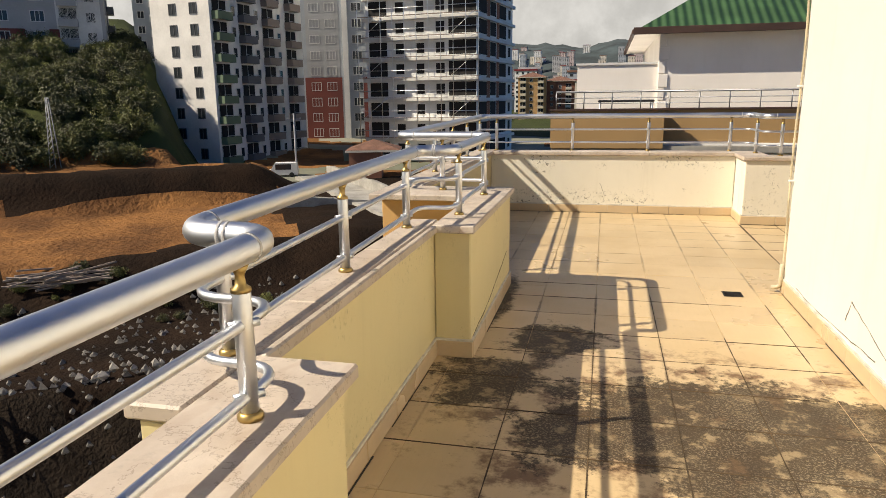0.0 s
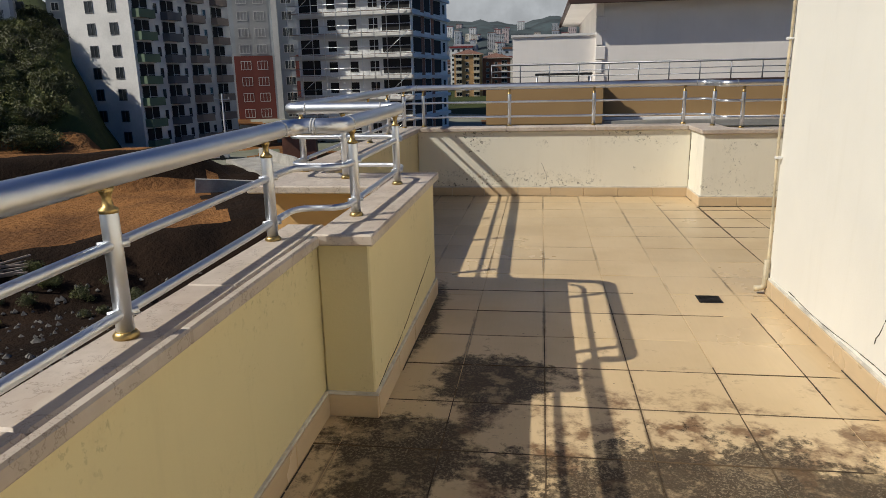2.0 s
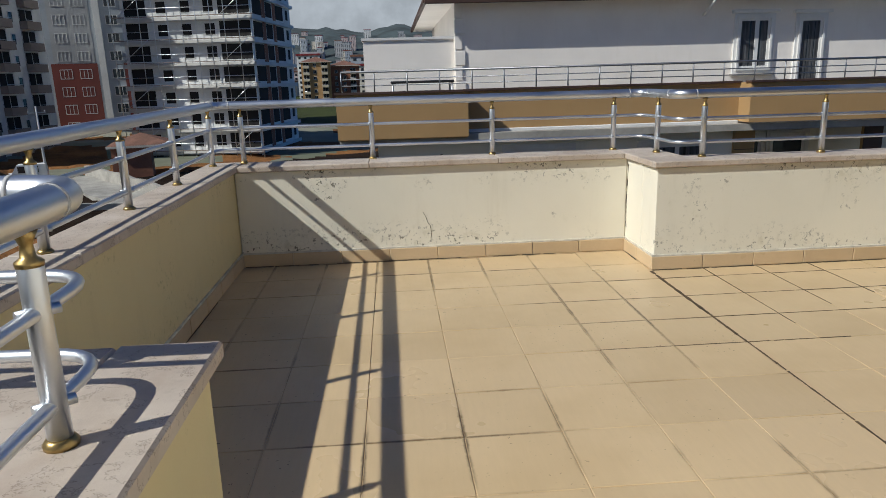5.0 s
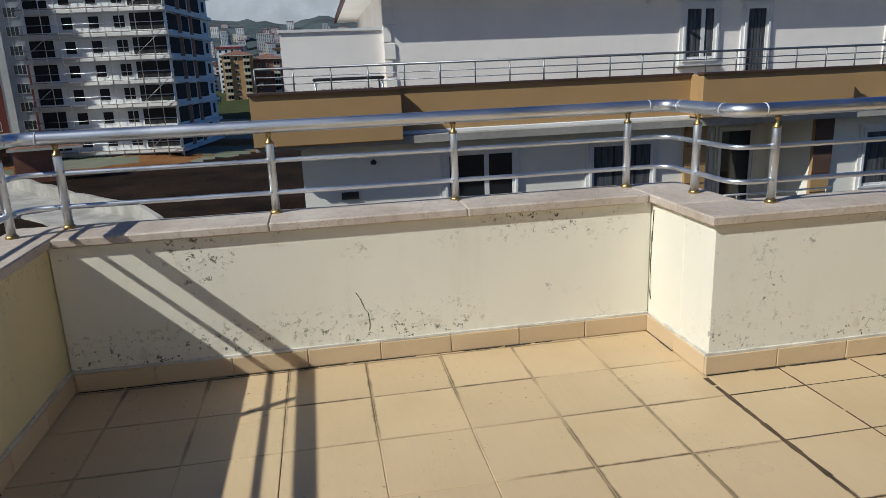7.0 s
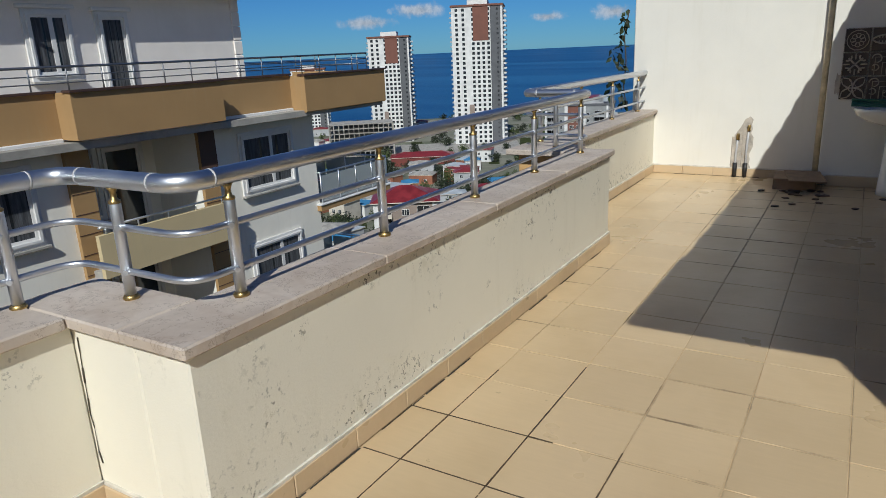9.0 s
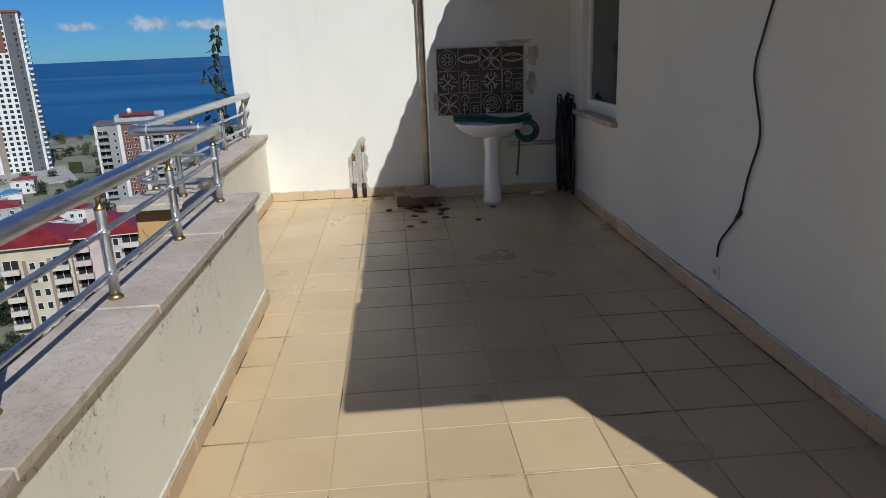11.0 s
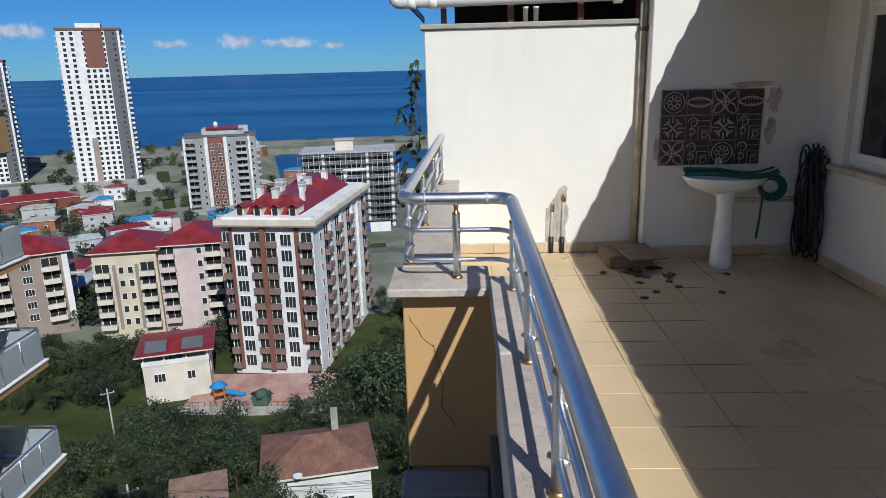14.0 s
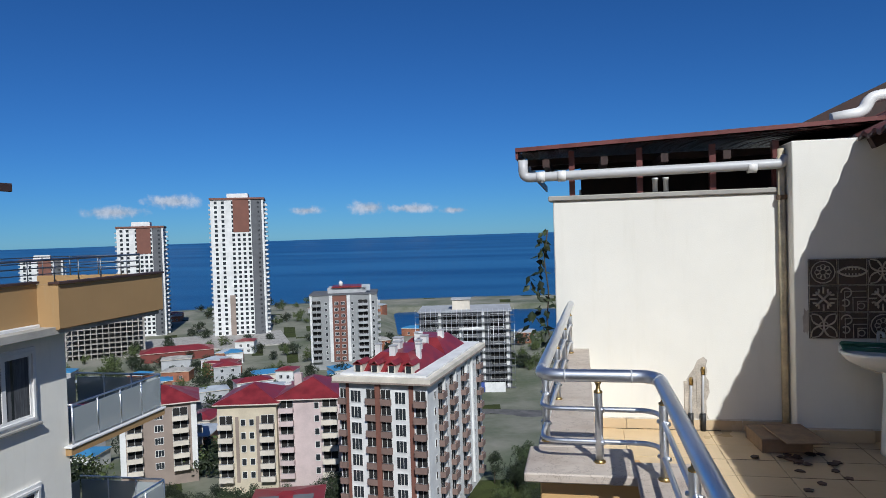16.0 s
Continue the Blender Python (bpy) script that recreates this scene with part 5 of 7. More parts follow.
def ground_z(x, y):
    dx, dy = x - 1.0, y - 4.0
    r, az = math.hypot(dx, dy), math.degrees(math.atan2(dy, dx))
    lump = noise.noise(Vector((x, y, 0)) * 0.06) + 0.5 * noise.noise(Vector((x, y, 3)) * 0.2)
    ze = between(r, EAST)
    if 430 < r < 596 and -30 < az < 16.5:
        ze -= 9 * smooth(az, 17, 15) * smooth(r, 430, 445) * smooth(r, 596, 585)
    elif r < 600:
        ze += 0.5 * lump
    u = -0.616 * dx + 0.788 * dy
    if u < 78:
        zw = between(u, WEST)
        if u > 50:
            h = smooth(az, 116, 121)
            zw = zw * h + between(u, ((50, -9), (78, -8.5))) * (1 - h)
    else:
        h = smooth(az, 124.0, 127.5)
        zw = between(u, HILL) * h + between(u, FLAT) * (1 - h)
    zw += 0.3 * lump + 0.25 * noise.noise(Vector((x, y, 5)) * 0.5)
    k = smooth(abs(az), 55, 88)
    return ze * (1 - k) + zw * k, u, r, az


M_SOIL = mat("orange_soil", (0.29, 0.135, 0.048), 0.95, var=0.3, s1=0.16, s2=2.0, bump=1.0, dist=0.3, dark=(0.075, 0.034, 0.016))
# Near-black soil: the shade of the pit's banks is put into its colour.
M_SHADESOIL = mat("dark_soil", (0.026, 0.015, 0.009), 0.95, var=0.4, s1=0.2, s2=3, bump=0.8, dist=0.2)
M_GRASS = mat("scrub_ground", (0.055, 0.068, 0.021), 0.95, var=0.4, s1=0.15, s2=3, bump=0.7, dist=0.2, dark=(0.03, 0.035, 0.014))
M_URBAN = mat("urban_ground", (0.24, 0.225, 0.185), 0.95, var=0.4, s1=0.03, s2=0.4, bump=0.3, dist=0.2, dark=(0.06, 0.085, 0.035))
# Rubble ground is darkened the same way, for banks turned from the sun.
M_SHADERUBBLE = mat("rubble_ground", (0.03, 0.022, 0.016), 0.95, var=0.4, s1=0.6, s2=5, bump=1.0, dist=0.3, dark=(0.010, 0.007, 0.005))
for m_ in (M_SOIL, M_SHADESOIL, M_GRASS, M_SHADERUBBLE):
    m_.node_tree.nodes["Principled BSDF"].inputs["Specular IOR Level"].default_value = 0.1
rings = [0.0, 6, 12, 17, 22] + [26 + 1.25 * i for i in range(90)] + [142, 150, 160, 172, 185, 200, 220, 240, 260, 290, 320, 350, 380, 410, 430, 438, 446, 470, 500, 530, 560, 580, 588, 598, 620, 650, 680, 690, 698, 706, 730, 800, 950, 1200, 1700, 2400, 3400, 4900]
NA = 400
gm = Mesh()
info = []
for r in rings:
    for j in range(NA):
        a = 2 * math.pi * j / NA
        x, y = 1.0 + r * math.cos(a), 4.0 + r * math.sin(a)
        z, u, rr, az = ground_z(x, y)
        gm.v.append((x, y, z))
        info.append((u, az))
slots = [gm.slot(m) for m in (M_SOIL, M_SHADESOIL, M_GRASS, M_URBAN, M_SHADERUBBLE)]
for i in range(len(rings) - 1):
    for j in range(NA):
        a, b = i * NA + j, i * NA + (j + 1) % NA
        r, (u, az) = rings[i], info[a]
        wob = 2.5 * noise.noise(Vector(gm.v[a]) * 0.12)
        if abs(az) > 75:
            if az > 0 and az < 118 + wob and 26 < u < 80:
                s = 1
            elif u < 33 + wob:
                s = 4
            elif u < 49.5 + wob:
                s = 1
            elif u < 70:
                s = 0
            elif u < 74:
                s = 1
            elif u < 80 and az > 118:
                s = 0
            else:
                s = 2 if az > 120 or r > 140 else (0 if wob > 0 else 3)
        else:
            s = 2 if r < 150 or wob > 1.0 else 3
        gm.face([a, a + NA, b + NA, b], slots[s], True)
tagged(part("ground", gm), "hillside ground of bare soil, scrub and town falling to the sea", "ground", kind="structure")

M_SEA, t_, b_ = nodes_of("sea_water")
p_ = place(t_)
streak = noisy(t_, p_, 0.004, 5, 0.6, (1.0, 0.16, 1.0))
col_ = mixed(t_, ramp(t_, streak, 0.35, 0.7), (0.007, 0.055, 0.155), (0.026, 0.12, 0.26))
t_.links.new(col_, b_.inputs["Base Color"])
b_.inputs["Roughness"].default_value = 0.35
b_.inputs["Specular IOR Level"].default_value = 0.25
bumped(t_, b_, noisy(t_, p_, 0.12, 5, 0.7), 0.25, 1.5)
sm = Mesh()
sr = [380, 440, 520, 600, 700, 820, 1100, 1600, 2300, 3200, 4200, 4960]
sl = sm.slot(M_SEA)
for r in sr:
    for j in range(61):
        a = radians(-80 + 160 * j / 60)
        sm.v.append((1 + r * math.cos(a), 4 + r * math.sin(a), -66.5 + max(0, r - 900) / 4060 * 44.0))
for i in range(len(sr) - 1):
    for j in range(60):
        a = i * 61 + j
        sm.face([a, a + 61, a + 62, a + 1], sl)
tagged(part("water_sea", sm), "deep blue sea reaching to the horizon with faint streaks", "sea", kind="structure")

# far wooded ridge and its town; the ridge's bluish colour is painted haze
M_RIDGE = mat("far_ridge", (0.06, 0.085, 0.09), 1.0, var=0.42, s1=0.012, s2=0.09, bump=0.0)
rm = Mesh()
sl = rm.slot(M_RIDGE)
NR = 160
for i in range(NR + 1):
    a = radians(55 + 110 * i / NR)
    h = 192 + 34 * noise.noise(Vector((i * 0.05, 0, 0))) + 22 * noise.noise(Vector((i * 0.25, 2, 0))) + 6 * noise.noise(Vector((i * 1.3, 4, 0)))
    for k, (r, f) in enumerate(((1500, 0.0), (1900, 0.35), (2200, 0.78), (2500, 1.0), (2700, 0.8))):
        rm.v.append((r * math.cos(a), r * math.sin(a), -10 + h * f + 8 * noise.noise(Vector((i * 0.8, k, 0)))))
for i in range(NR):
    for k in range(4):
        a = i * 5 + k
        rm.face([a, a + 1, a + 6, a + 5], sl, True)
tagged(part("backdrop_ridge", rm), "distant wooded ridge above the town, coloured bluish for haze", "hill", kind="structure")


# ---- buildings ----
def paint(name, col, var=0.12):
    return mat(name, col, 0.8, var=var, s1=0.25, s2=4, bump=0.1, dist=0.02)


P_WHITE, P_GREY, P_DGREY = paint("tower_white", (0.74, 0.74, 0.72)), paint("tower_grey", (0.42, 0.43, 0.44)), paint("tower_dark_grey", (0.12, 0.125, 0.135))
P_BROWN, P_REDB, P_GREEN = paint("tower_brown", (0.20, 0.085, 0.06)), paint("tower_red", (0.19, 0.05, 0.04)), paint("balcony_green", (0.13, 0.19, 0.12))
P_PINK, P_YEL, P_CREAM = paint("pink_render", (0.60, 0.49, 0.47)), paint("yellow_render", (0.62, 0.54, 0.40)), paint("cream_render", (0.68, 0.62, 0.52))
P_BLUEG, P_TAUPE, P_BLOCK = paint("bluish_grey", (0.40, 0.44, 0.48)), paint("taupe_render", (0.30, 0.24, 0.20)), paint("whitewashed_block", (0.84, 0.84, 0.81), 0.15)
P_BALC, P_B1 = paint("brown_balcony", (0.22, 0.15, 0.125)), paint("white_render", (0.82, 0.80, 0.76))
P_BRICK, P_ORANGE = paint("orange_brick", (0.34, 0.14, 0.08), 0.25), paint("ochre_render", (0.48, 0.29, 0.13))
M_FAR = glass_dark("far_glass", (0.03, 0.035, 0.04), 0.15)
# Near-black paint for the shade inside openings; the walls behind are solid.
M_SHADEVOID = mat("dark_opening", (0.02, 0.019, 0.018), 0.9, var=0.2)


PANES, SUBPARTS = {}, {}
M_BLUETANK = paint("tank_blue", (0.03, 0.16, 0.42))


def win_mesh(w, h, rim=None, glass=None, bars=1):
    """A window's frame, with the mesh of its pane kept beside it."""
    me = Mesh()
    g, f = glass or M_FAR, rim or P_WHITE
    t = 0.09
    xs = [-w / 2 - t, -w / 2]
    for i in range(bars):
        x = -w / 2 + w * (i + 1) / (bars + 1)
        xs += [x - 0.035, x + 0.035]
    me.lattice(xs + [w / 2, w / 2 + t], [-t, 0, h, h + t], -0.09, 0.1, f, lambda i, j: j == 1 and i % 2)
    data = me.data("window")
    PANES[data.name] = Mesh().box(-w / 2, w / 2, -0.03, 0.1, 0, h, g).data("pane")
    return data


def hole_mesh(w, h):
    me = Mesh()
    # Flat dark panel on the wall stands for a shaded hole.
    me.box(-w / 2, w / 2, -0.02, 0.1, 0, h, M_SHADEVOID)
    t = 0.06
    for a, b, c, d in ((-w / 2 - t, -w / 2, -t, h + t), (w / 2, w / 2 + t, -t, h + t), (-w / 2, w / 2, h, h + t), (-w / 2, w / 2, -t, 0)):
        me.box(a, b, -0.05, 0.1, c, d, P_BLOCK)
    return me.data("opening")


def balcony_mesh(w, depth, front, h=2.85, opening=None):
    """""A balcony: parapet and slab, with the meshes of its shade-dark door panel and rail kept beside it."" """
    a, b, c = w / 2, w / 2 - 0.1, depth
    me = Mesh().prism([(-a, -0.031), (-a, -c - 0.06), (a, -c - 0.06), (a, -0.031), (b, -0.031), (b, -c + 0.06), (-b, -c + 0.06), (-b, -0.031)], -0.25, 0.85, front)
    me.box(-b, b, -c + 0.06, -0.031, -0.2, 0.0, P_CREAM)
    data = me.data("balcony")
    # Dark panel paints the shade at the back of the balcony.
    door = Mesh().box(-b, b, -0.03, 0.1, 0.05, h - 0.35, opening or M_SHADEVOID)
    door.lattice([-b, -b + 0.06, -0.05, 0.05, b - 0.06, b], [0.05, 0.12, h - 0.42, h - 0.35], -0.07, -0.031, P_WHITE, lambda i, j: j == 1 and i % 2)
    SUBPARTS[data.name] = (("balcony_door", door.data("balcony_door")), ("rail", Mesh().tube([(-a, -c, 0.98), (a, -c, 0.98)], 0.03, M_STEEL, 5).data("rail")))
    return data


def strip_mesh(w, h, material, proud=0.12):
    return Mesh().box(-w / 2, w / 2, -proud, 0.0, 0, h, material).data("facade_strip")


SIDE = {"front": lambda w, d, u: (u, 0.0, 0), "right": lambda w, d, u: (w, u, 90), "left": lambda w, d, u: (0.0, d - u, -90), "back": lambda w, d, u: (w - u, d, 180)}


def block(name, label, base, turn, w, d, h, material, storey, faces, first=0.6, strips=(), skip=()):
    """An apartment block: body, strips and, storey by storey, windows and balconies as parts."""
    ob = thing(name, label, "building", pose(*base, 0, 0, turn))
    part("wall", Mesh().box(0, w, 0, d, -6, h, material), ob)
    for side, u, data, z in strips:
        x, y, a = SIDE[side](w, d, u)
        part("facade_strip", data, ob, m=pose(x, y, z, 0, 0, a))
    n = int((h - first - 0.6) / storey + 0.35)
    for side, u, data, dz in faces:
        x, y, a = SIDE[side](w, d, u)
        for k in range(n):
            if (side, k) in skip:
                continue
            piece = part(data.name.split(".")[0], data, ob, m=pose(x, y, first + k * storey + dz, 0, 0, a))
            if data.name in PANES:
                part("pane", PANES[data.name], piece)
            for sub, sub_data in SUBPARTS.get(data.name, ()):
                part(sub, sub_data, piece)
    return ob


W12, W16, W09 = win_mesh(1.2, 1.35), win_mesh(1.7, 1.4, bars=2), win_mesh(0.9, 1.3, bars=0)
WR = win_mesh(2.1, 2.0, bars=2)
WD = win_mesh(1.25, 1.4, P_DGREY)
WT = win_mesh(1.75, 1.8, P_WHITE, bars=0)


def at(az, r, origin=(2.05, 8.67)):
    return origin[0] + r * math.cos(radians(az)), origin[1] + r * math.sin(radians(az))


def flat_roof(ob, w, d, h, material, over=0.5, t=0.5):
    part("roof", Mesh().box(-over, w + over, -over, d + over, h, h + t, material), ob)


def hip_roof(ob, w, d, h, rise, material, over=0.8, name="roof"):
    a, b, c, e = -over, w + over, -over, d + over
    k = min(b - a, e - c) / 2
    me = Mesh()
    if b - a >= e - c:
        r0, r1 = (a + k, (c + e) / 2, h + rise), (b - k, (c + e) / 2, h + rise)
        me.quad((a, c, h), (b, c, h), r1, r0, material).quad((b, e, h), (a, e, h), r0, r1, material)
        me.tri((b, c, h), (b, e, h), r1, material).tri((a, e, h), (a, c, h), r0, material)
    else:
        r0, r1 = ((a + b) / 2, c + k, h + rise), ((a + b) / 2, e - k, h + rise)
        me.quad((b, c, h), (b, e, h), r1, r0, material).quad((a, e, h), (a, c, h), r0, r1, material)
        me.tri((a, c, h), (b, c, h), r0, material).tri((b, e, h), (a, e, h), r1, material)
    me.box(a, b, c, e, h - 0.25, h - 0.01, P_CREAM)
    return part(name, me, ob)


# red-roofed block in the middle distance: its front looks along -x
R = block("apartment_block", "white and brown apartment block with a dark red dormered roof", (117.3, 51.7, -51.3), -96, 18.6, 37, 27.2, P_WHITE, 2.85,
          [("front", 3.6, WR, 0.1), ("front", 13.0, WR, 0.1), ("front", 6.9, balcony_mesh(2.3, 0.5, P_BALC), 0), ("front", 10.0, balcony_mesh(2.3, 0.5, P_BALC), 0), ("front", 0.9, balcony_mesh(1.6, 0.9, P_BALC), 0), ("front", 17.2, balcony_mesh(2.4, 1.0, P_BALC), 0),
           ("right", 4.0, W09, 0.2), ("right", 7.0, balcony_mesh(2.6, 1.1, P_BALC), 0), ("right", 10.5, W12, 0.2), ("right", 14.0, balcony_mesh(2.6, 1.1, P_BALC), 0), ("right", 18.0, W12, 0.2), ("right", 22.0, balcony_mesh(2.6, 1.1, P_BALC), 0), ("right", 26.5, W12, 0.2), ("right", 30.5, W12, 0.2), ("right", 34.0, balcony_mesh(2.6, 1.1, P_BALC), 0)],
          strips=[("front", 8.45, strip_mesh(1.0, 27.2, P_BROWN, 0.62), 0), ("front", 1.85, strip_mesh(0.6, 27.2, P_BROWN, 0.2), 0), ("front", 15.3, strip_mesh(0.9, 22, P_BROWN, 0.2), 5.2), ("right", 9.0, strip_mesh(0.5, 27, P_WHITE, 0.5), 0), ("right", 16.2, strip_mesh(0.5, 27, P_WHITE, 0.5), 0), ("right", 24.4, strip_mesh(0.5, 27, P_WHITE, 0.5), 0), ("right", 28.6, strip_mesh(0.5, 27, P_WHITE, 0.5), 0)])
R.scale = (0.895, 1.0, 1.0)
flat_roof(R, 18.6, 37, 27.2, P_CREAM, 1.0, 0.9)
part("cornice", Mesh().box(-1.1, 19.7, -1.1, 38.1, 27.0, 27.3, P_TAUPE), R)
part("roof_edge", Mesh().box(0.2, 18.4, 0.2, 36.8, 28.1, 28.5, P_WHITE), R)
pr = part("pitched_roof", Mesh(), R, "dark red metal roof")
me = Mesh()
for y0, y1 in ((2.2, 20), (20, 34)):
    zz, xx = 28.5, (2.5, 15.5)
    me.quad((xx[0], y0, zz), (xx[1], y0, zz), (12, y0 + 4.5, 31.2), (6, y0 + 4.5, 31.2), M_REDROOF)
    me.quad((xx[1], y0, zz), (xx[1], y1, zz), (12, y1 - 2, 31.2), (12, y0 + 4.5, 31.2), M_REDROOF)
    me.quad((xx[0], y1, zz), (xx[0], y0, zz), (6, y0 + 4.5, 31.2), (6, y1 - 2, 31.2), M_REDROOF)
    me.quad((6, y0 + 4.5, 31.2), (12, y0 + 4.5, 31.2), (12, y1 - 2, 31.2), (6, y1 - 2, 31.2), M_REDROOF)
    me.quad((12, y1 - 2, 31.2), (xx[1], y1, zz), (xx[0], y1, zz), (6, y1 - 2, 31.2), M_REDROOF)
pr.data = me.data("pitched_roof")
for u in (3.6, 7.2, 10.8, 14.4):
    me = Mesh()
    me.box(u - 0.8, u + 0.8, 1.3, 5.0, 28.4, 29.9, P_CREAM).box(u - 0.5, u + 0.5, 1.2, 1.31, 28.6, 29.8, M_FAR)
    me.prism([(u - 1.0, 1.1), (u + 1.0, 1.1), (u + 1.0, 5.5), (u - 1.0, 5.5)], 29.9, 30.0, M_REDROOF)
    me.tube([(u - 1.0, 1.15, 29.95), (u, 1.15, 30.6), (u + 1.0, 1.15, 29.95)], 0.15, M_REDROOF, 5)
    me.quad((u - 1.0, 1.1, 29.98), (u, 1.1, 30.6), (u, 5.5, 30.6), (u - 1.0, 5.5, 29.98), M_REDROOF).quad((u, 1.1, 30.6), (u + 1.0, 1.1, 29.98), (u + 1.0, 5.5, 29.98), (u, 5.5, 30.6), M_REDROOF)
    part("dormer", me, R)
for x, y, s in ((5, 8, 1.1), (9, 6.5, 1.3), (8, 11, 1.6), (12, 13, 1.2), (6, 16, 1.8), (11, 19, 1.4), (13.5, 9, 0.9), (8, 23, 1.5), (12, 27, 1.2)):
    part("chimney", Mesh().box(x - s / 2, x + s / 2, y - s / 2, y + s / 2, 29, 32.4, P_WHITE).box(x - s / 2 - 0.1, x + s / 2 + 0.1, y - s / 2 - 0.1, y + s / 2 + 0.1, 32.4, 32.6, P_GREY), R)
part("satellite_dish", Mesh().lathe(9.5, 20.5, [(0.05, 32.6), (0.5, 32.75), (0.55, 32.9)], P_WHITE, 12), R)

# yellow and pink blocks beside it
x, y = at(30.2, 152)
PY = block("apartment_block", "yellow and cream apartment block with a red roof", (x, y, -50), -78, 12.5, 14, 16.8, P_YEL, 2.8,
           [("front", 1.8, balcony_mesh(3.0, 1.3, P_CREAM), 0), ("front", 10.6, balcony_mesh(3.0, 1.3, P_CREAM), 0), ("front", 5.4, W09, 0.3), ("front", 7.2, W09, 0.3), ("right", 3, W12, 0.3), ("right", 8, W12, 0.3)],
           strips=[("front", 4.1, strip_mesh(0.7, 14, P_TAUPE), 0), ("front", 8.5, strip_mesh(0.7, 14, P_TAUPE), 0)])
hip_roof(PY, 12.5, 14, 16.8, 3.0, M_REDROOF)
x, y = at(25.6, 150)
PP = block("apartment_block", "pale pink apartment block with a red roof", (x, y, -50), -78, 13.5, 16, 17.2, P_PINK, 2.8,
           [("front", 2.2, balcony_mesh(3.0, 1.3, P_PINK), 0), ("front", 11.4, balcony_mesh(3.4, 1.3, P_CREAM), 0), ("front", 8.6, W09, 0.3), ("right", 3, W12, 0.3), ("right", 8, W12, 0.3)])
hip_roof(PP, 13.5, 16, 17.2, 3.2, M_REDROOF)
part("chimney", Mesh().box(3, 4.6, 5, 6.6, 18, 21.5, P_PINK), PP)
part("satellite_dish", Mesh().lathe(2.0, 3.0, [(0.05, 19.4), (0.7, 19.6), (0.8, 19.9)], P_WHITE, 12), PP)
x, y = at(37.3, 165)
GY = block("apartment_block", "taupe grey apartment block with white balconies and a red roof", (x, y, -50), -58, 16, 13, 15.5, P_TAUPE, 2.8,
           [("front", 3.0, balcony_mesh(3.2, 1.3, P_CREAM), 0), ("front", 8.0, W16, 0.3), ("front", 12.5, balcony_mesh(3.4, 1.3, P_CREAM), 0), ("right", 3, W12, 0.3), ("right", 9, balcony_mesh(3.0, 1.2, P_CREAM), 0)],
           strips=[("front", 0.6, strip_mesh(1.2, 15.5, P_WHITE), 0), ("front", 15.4, strip_mesh(1.2, 15.5, P_WHITE), 0)])
hip_roof(GY, 16, 13, 15.5, 3.0, M_REDROOF)
x, y = at(27.8, 116)
LH = block("small_house", "low white house with a covered roof terrace under a red roof", (x, y, -49.5), -72, 10.5, 9, 4.2, P_CREAM, 2.9, [("front", 2.5, W16, 0.6), ("front", 7.5, W12, 0.6), ("right", 3, W09, 0.6), ("right", 6, W12, 0.6)])
for px_, py_ in ((0.2, 0.2), (3.5, 0.2), (7.0, 0.2), (10.3, 0.2), (10.3, 4.5), (10.3, 8.8), (0.2, 8.8)):
    part("post", Mesh().box(px_ - 0.12, px_ + 0.12, py_ - 0.12, py_ + 0.12, 4.2, 6.4, P_CREAM), LH)
part("parapet", Mesh().box(-0.1, 10.6, -0.1, 0.1, 4.2, 5.0, P_WHITE).box(10.4, 10.6, 0.102, 9.0, 4.2, 5.0, P_WHITE), LH)
part("back_wall", Mesh().box(0.5, 10.0, 6.0, 8.5, 4.2, 6.4, P_CREAM), LH)
hip_roof(LH, 10.5, 9, 6.4, 1.3, M_REDROOF, 1.0)
for a in (0.6, 6.4):
    part("roof_panel", Mesh().box(a, a + 3.4, 0.2, 3.6, 0, 0.06, P_DGREY), LH, "grey sheet panel", m=pose(0, -0.6, 6.62, 14))
part("water_tank", Mesh().tube([(4.2, 1.2, 4.8), (6.2, 1.2, 4.8)], 0.5, M_BLUETANK, 12), LH, "blue plastic water tank")

P_MGREY = paint("mid_grey_render", (0.30, 0.31, 0.31))
# grey residential tower with a brown middle
x, y = at(22.6, 322)
G = block("residential_tower", "grey residential tower with a brown glazed middle and roof terrace", (x, y, -57), -74, 31, 20, 31, P_MGREY, 2.85,
          [("front", 3.0, balcony_mesh(4.2, 1.4, P_MGREY), 0), ("front", 7.4, W09, 0.3), ("front", 12.2, W16, 0.3), ("front", 15.2, W16, 0.3), ("front", 19.5, W09, 0.3), ("front", 24.5, balcony_mesh(4.6, 1.4, P_GREY), 0), ("front", 29.2, W09, 0.3), ("right", 4, W12, 0.3), ("right", 9, balcony_mesh(4, 1.3, P_GREY), 0), ("right", 15, W12, 0.3)],
          strips=[("front", 13.7, strip_mesh(6.5, 31, P_BROWN, 0.02), 0), ("front", 9.6, strip_mesh(1.4, 31, P_WHITE, 0.5), 0), ("front", 17.8, strip_mesh(1.4, 31, P_WHITE, 0.5), 0), ("front", 0.5, strip_mesh(1.0, 31, P_WHITE, 0.5), 0), ("front", 28.0, strip_mesh(0.8, 31, P_WHITE, 0.5), 0)])
flat_roof(G, 31, 20, 31, P_DGREY, 0.3, 0.7)
part("roof_house", Mesh().box(8, 26, 4, 16, 31.7, 34.2, P_GREY).box(10, 24, 3, 17, 34.2, 34.8, M_REDROOF), G)
part("roof_sign", Mesh().box(24, 28, 4, 4.2, 32.5, 35.5, P_BLUEG), G)
part("roof_tank", Mesh().lathe(14, 8, [(1.0, 34.8), (1.0, 36.5), (0.3, 37.2)], P_WHITE, 12), G)

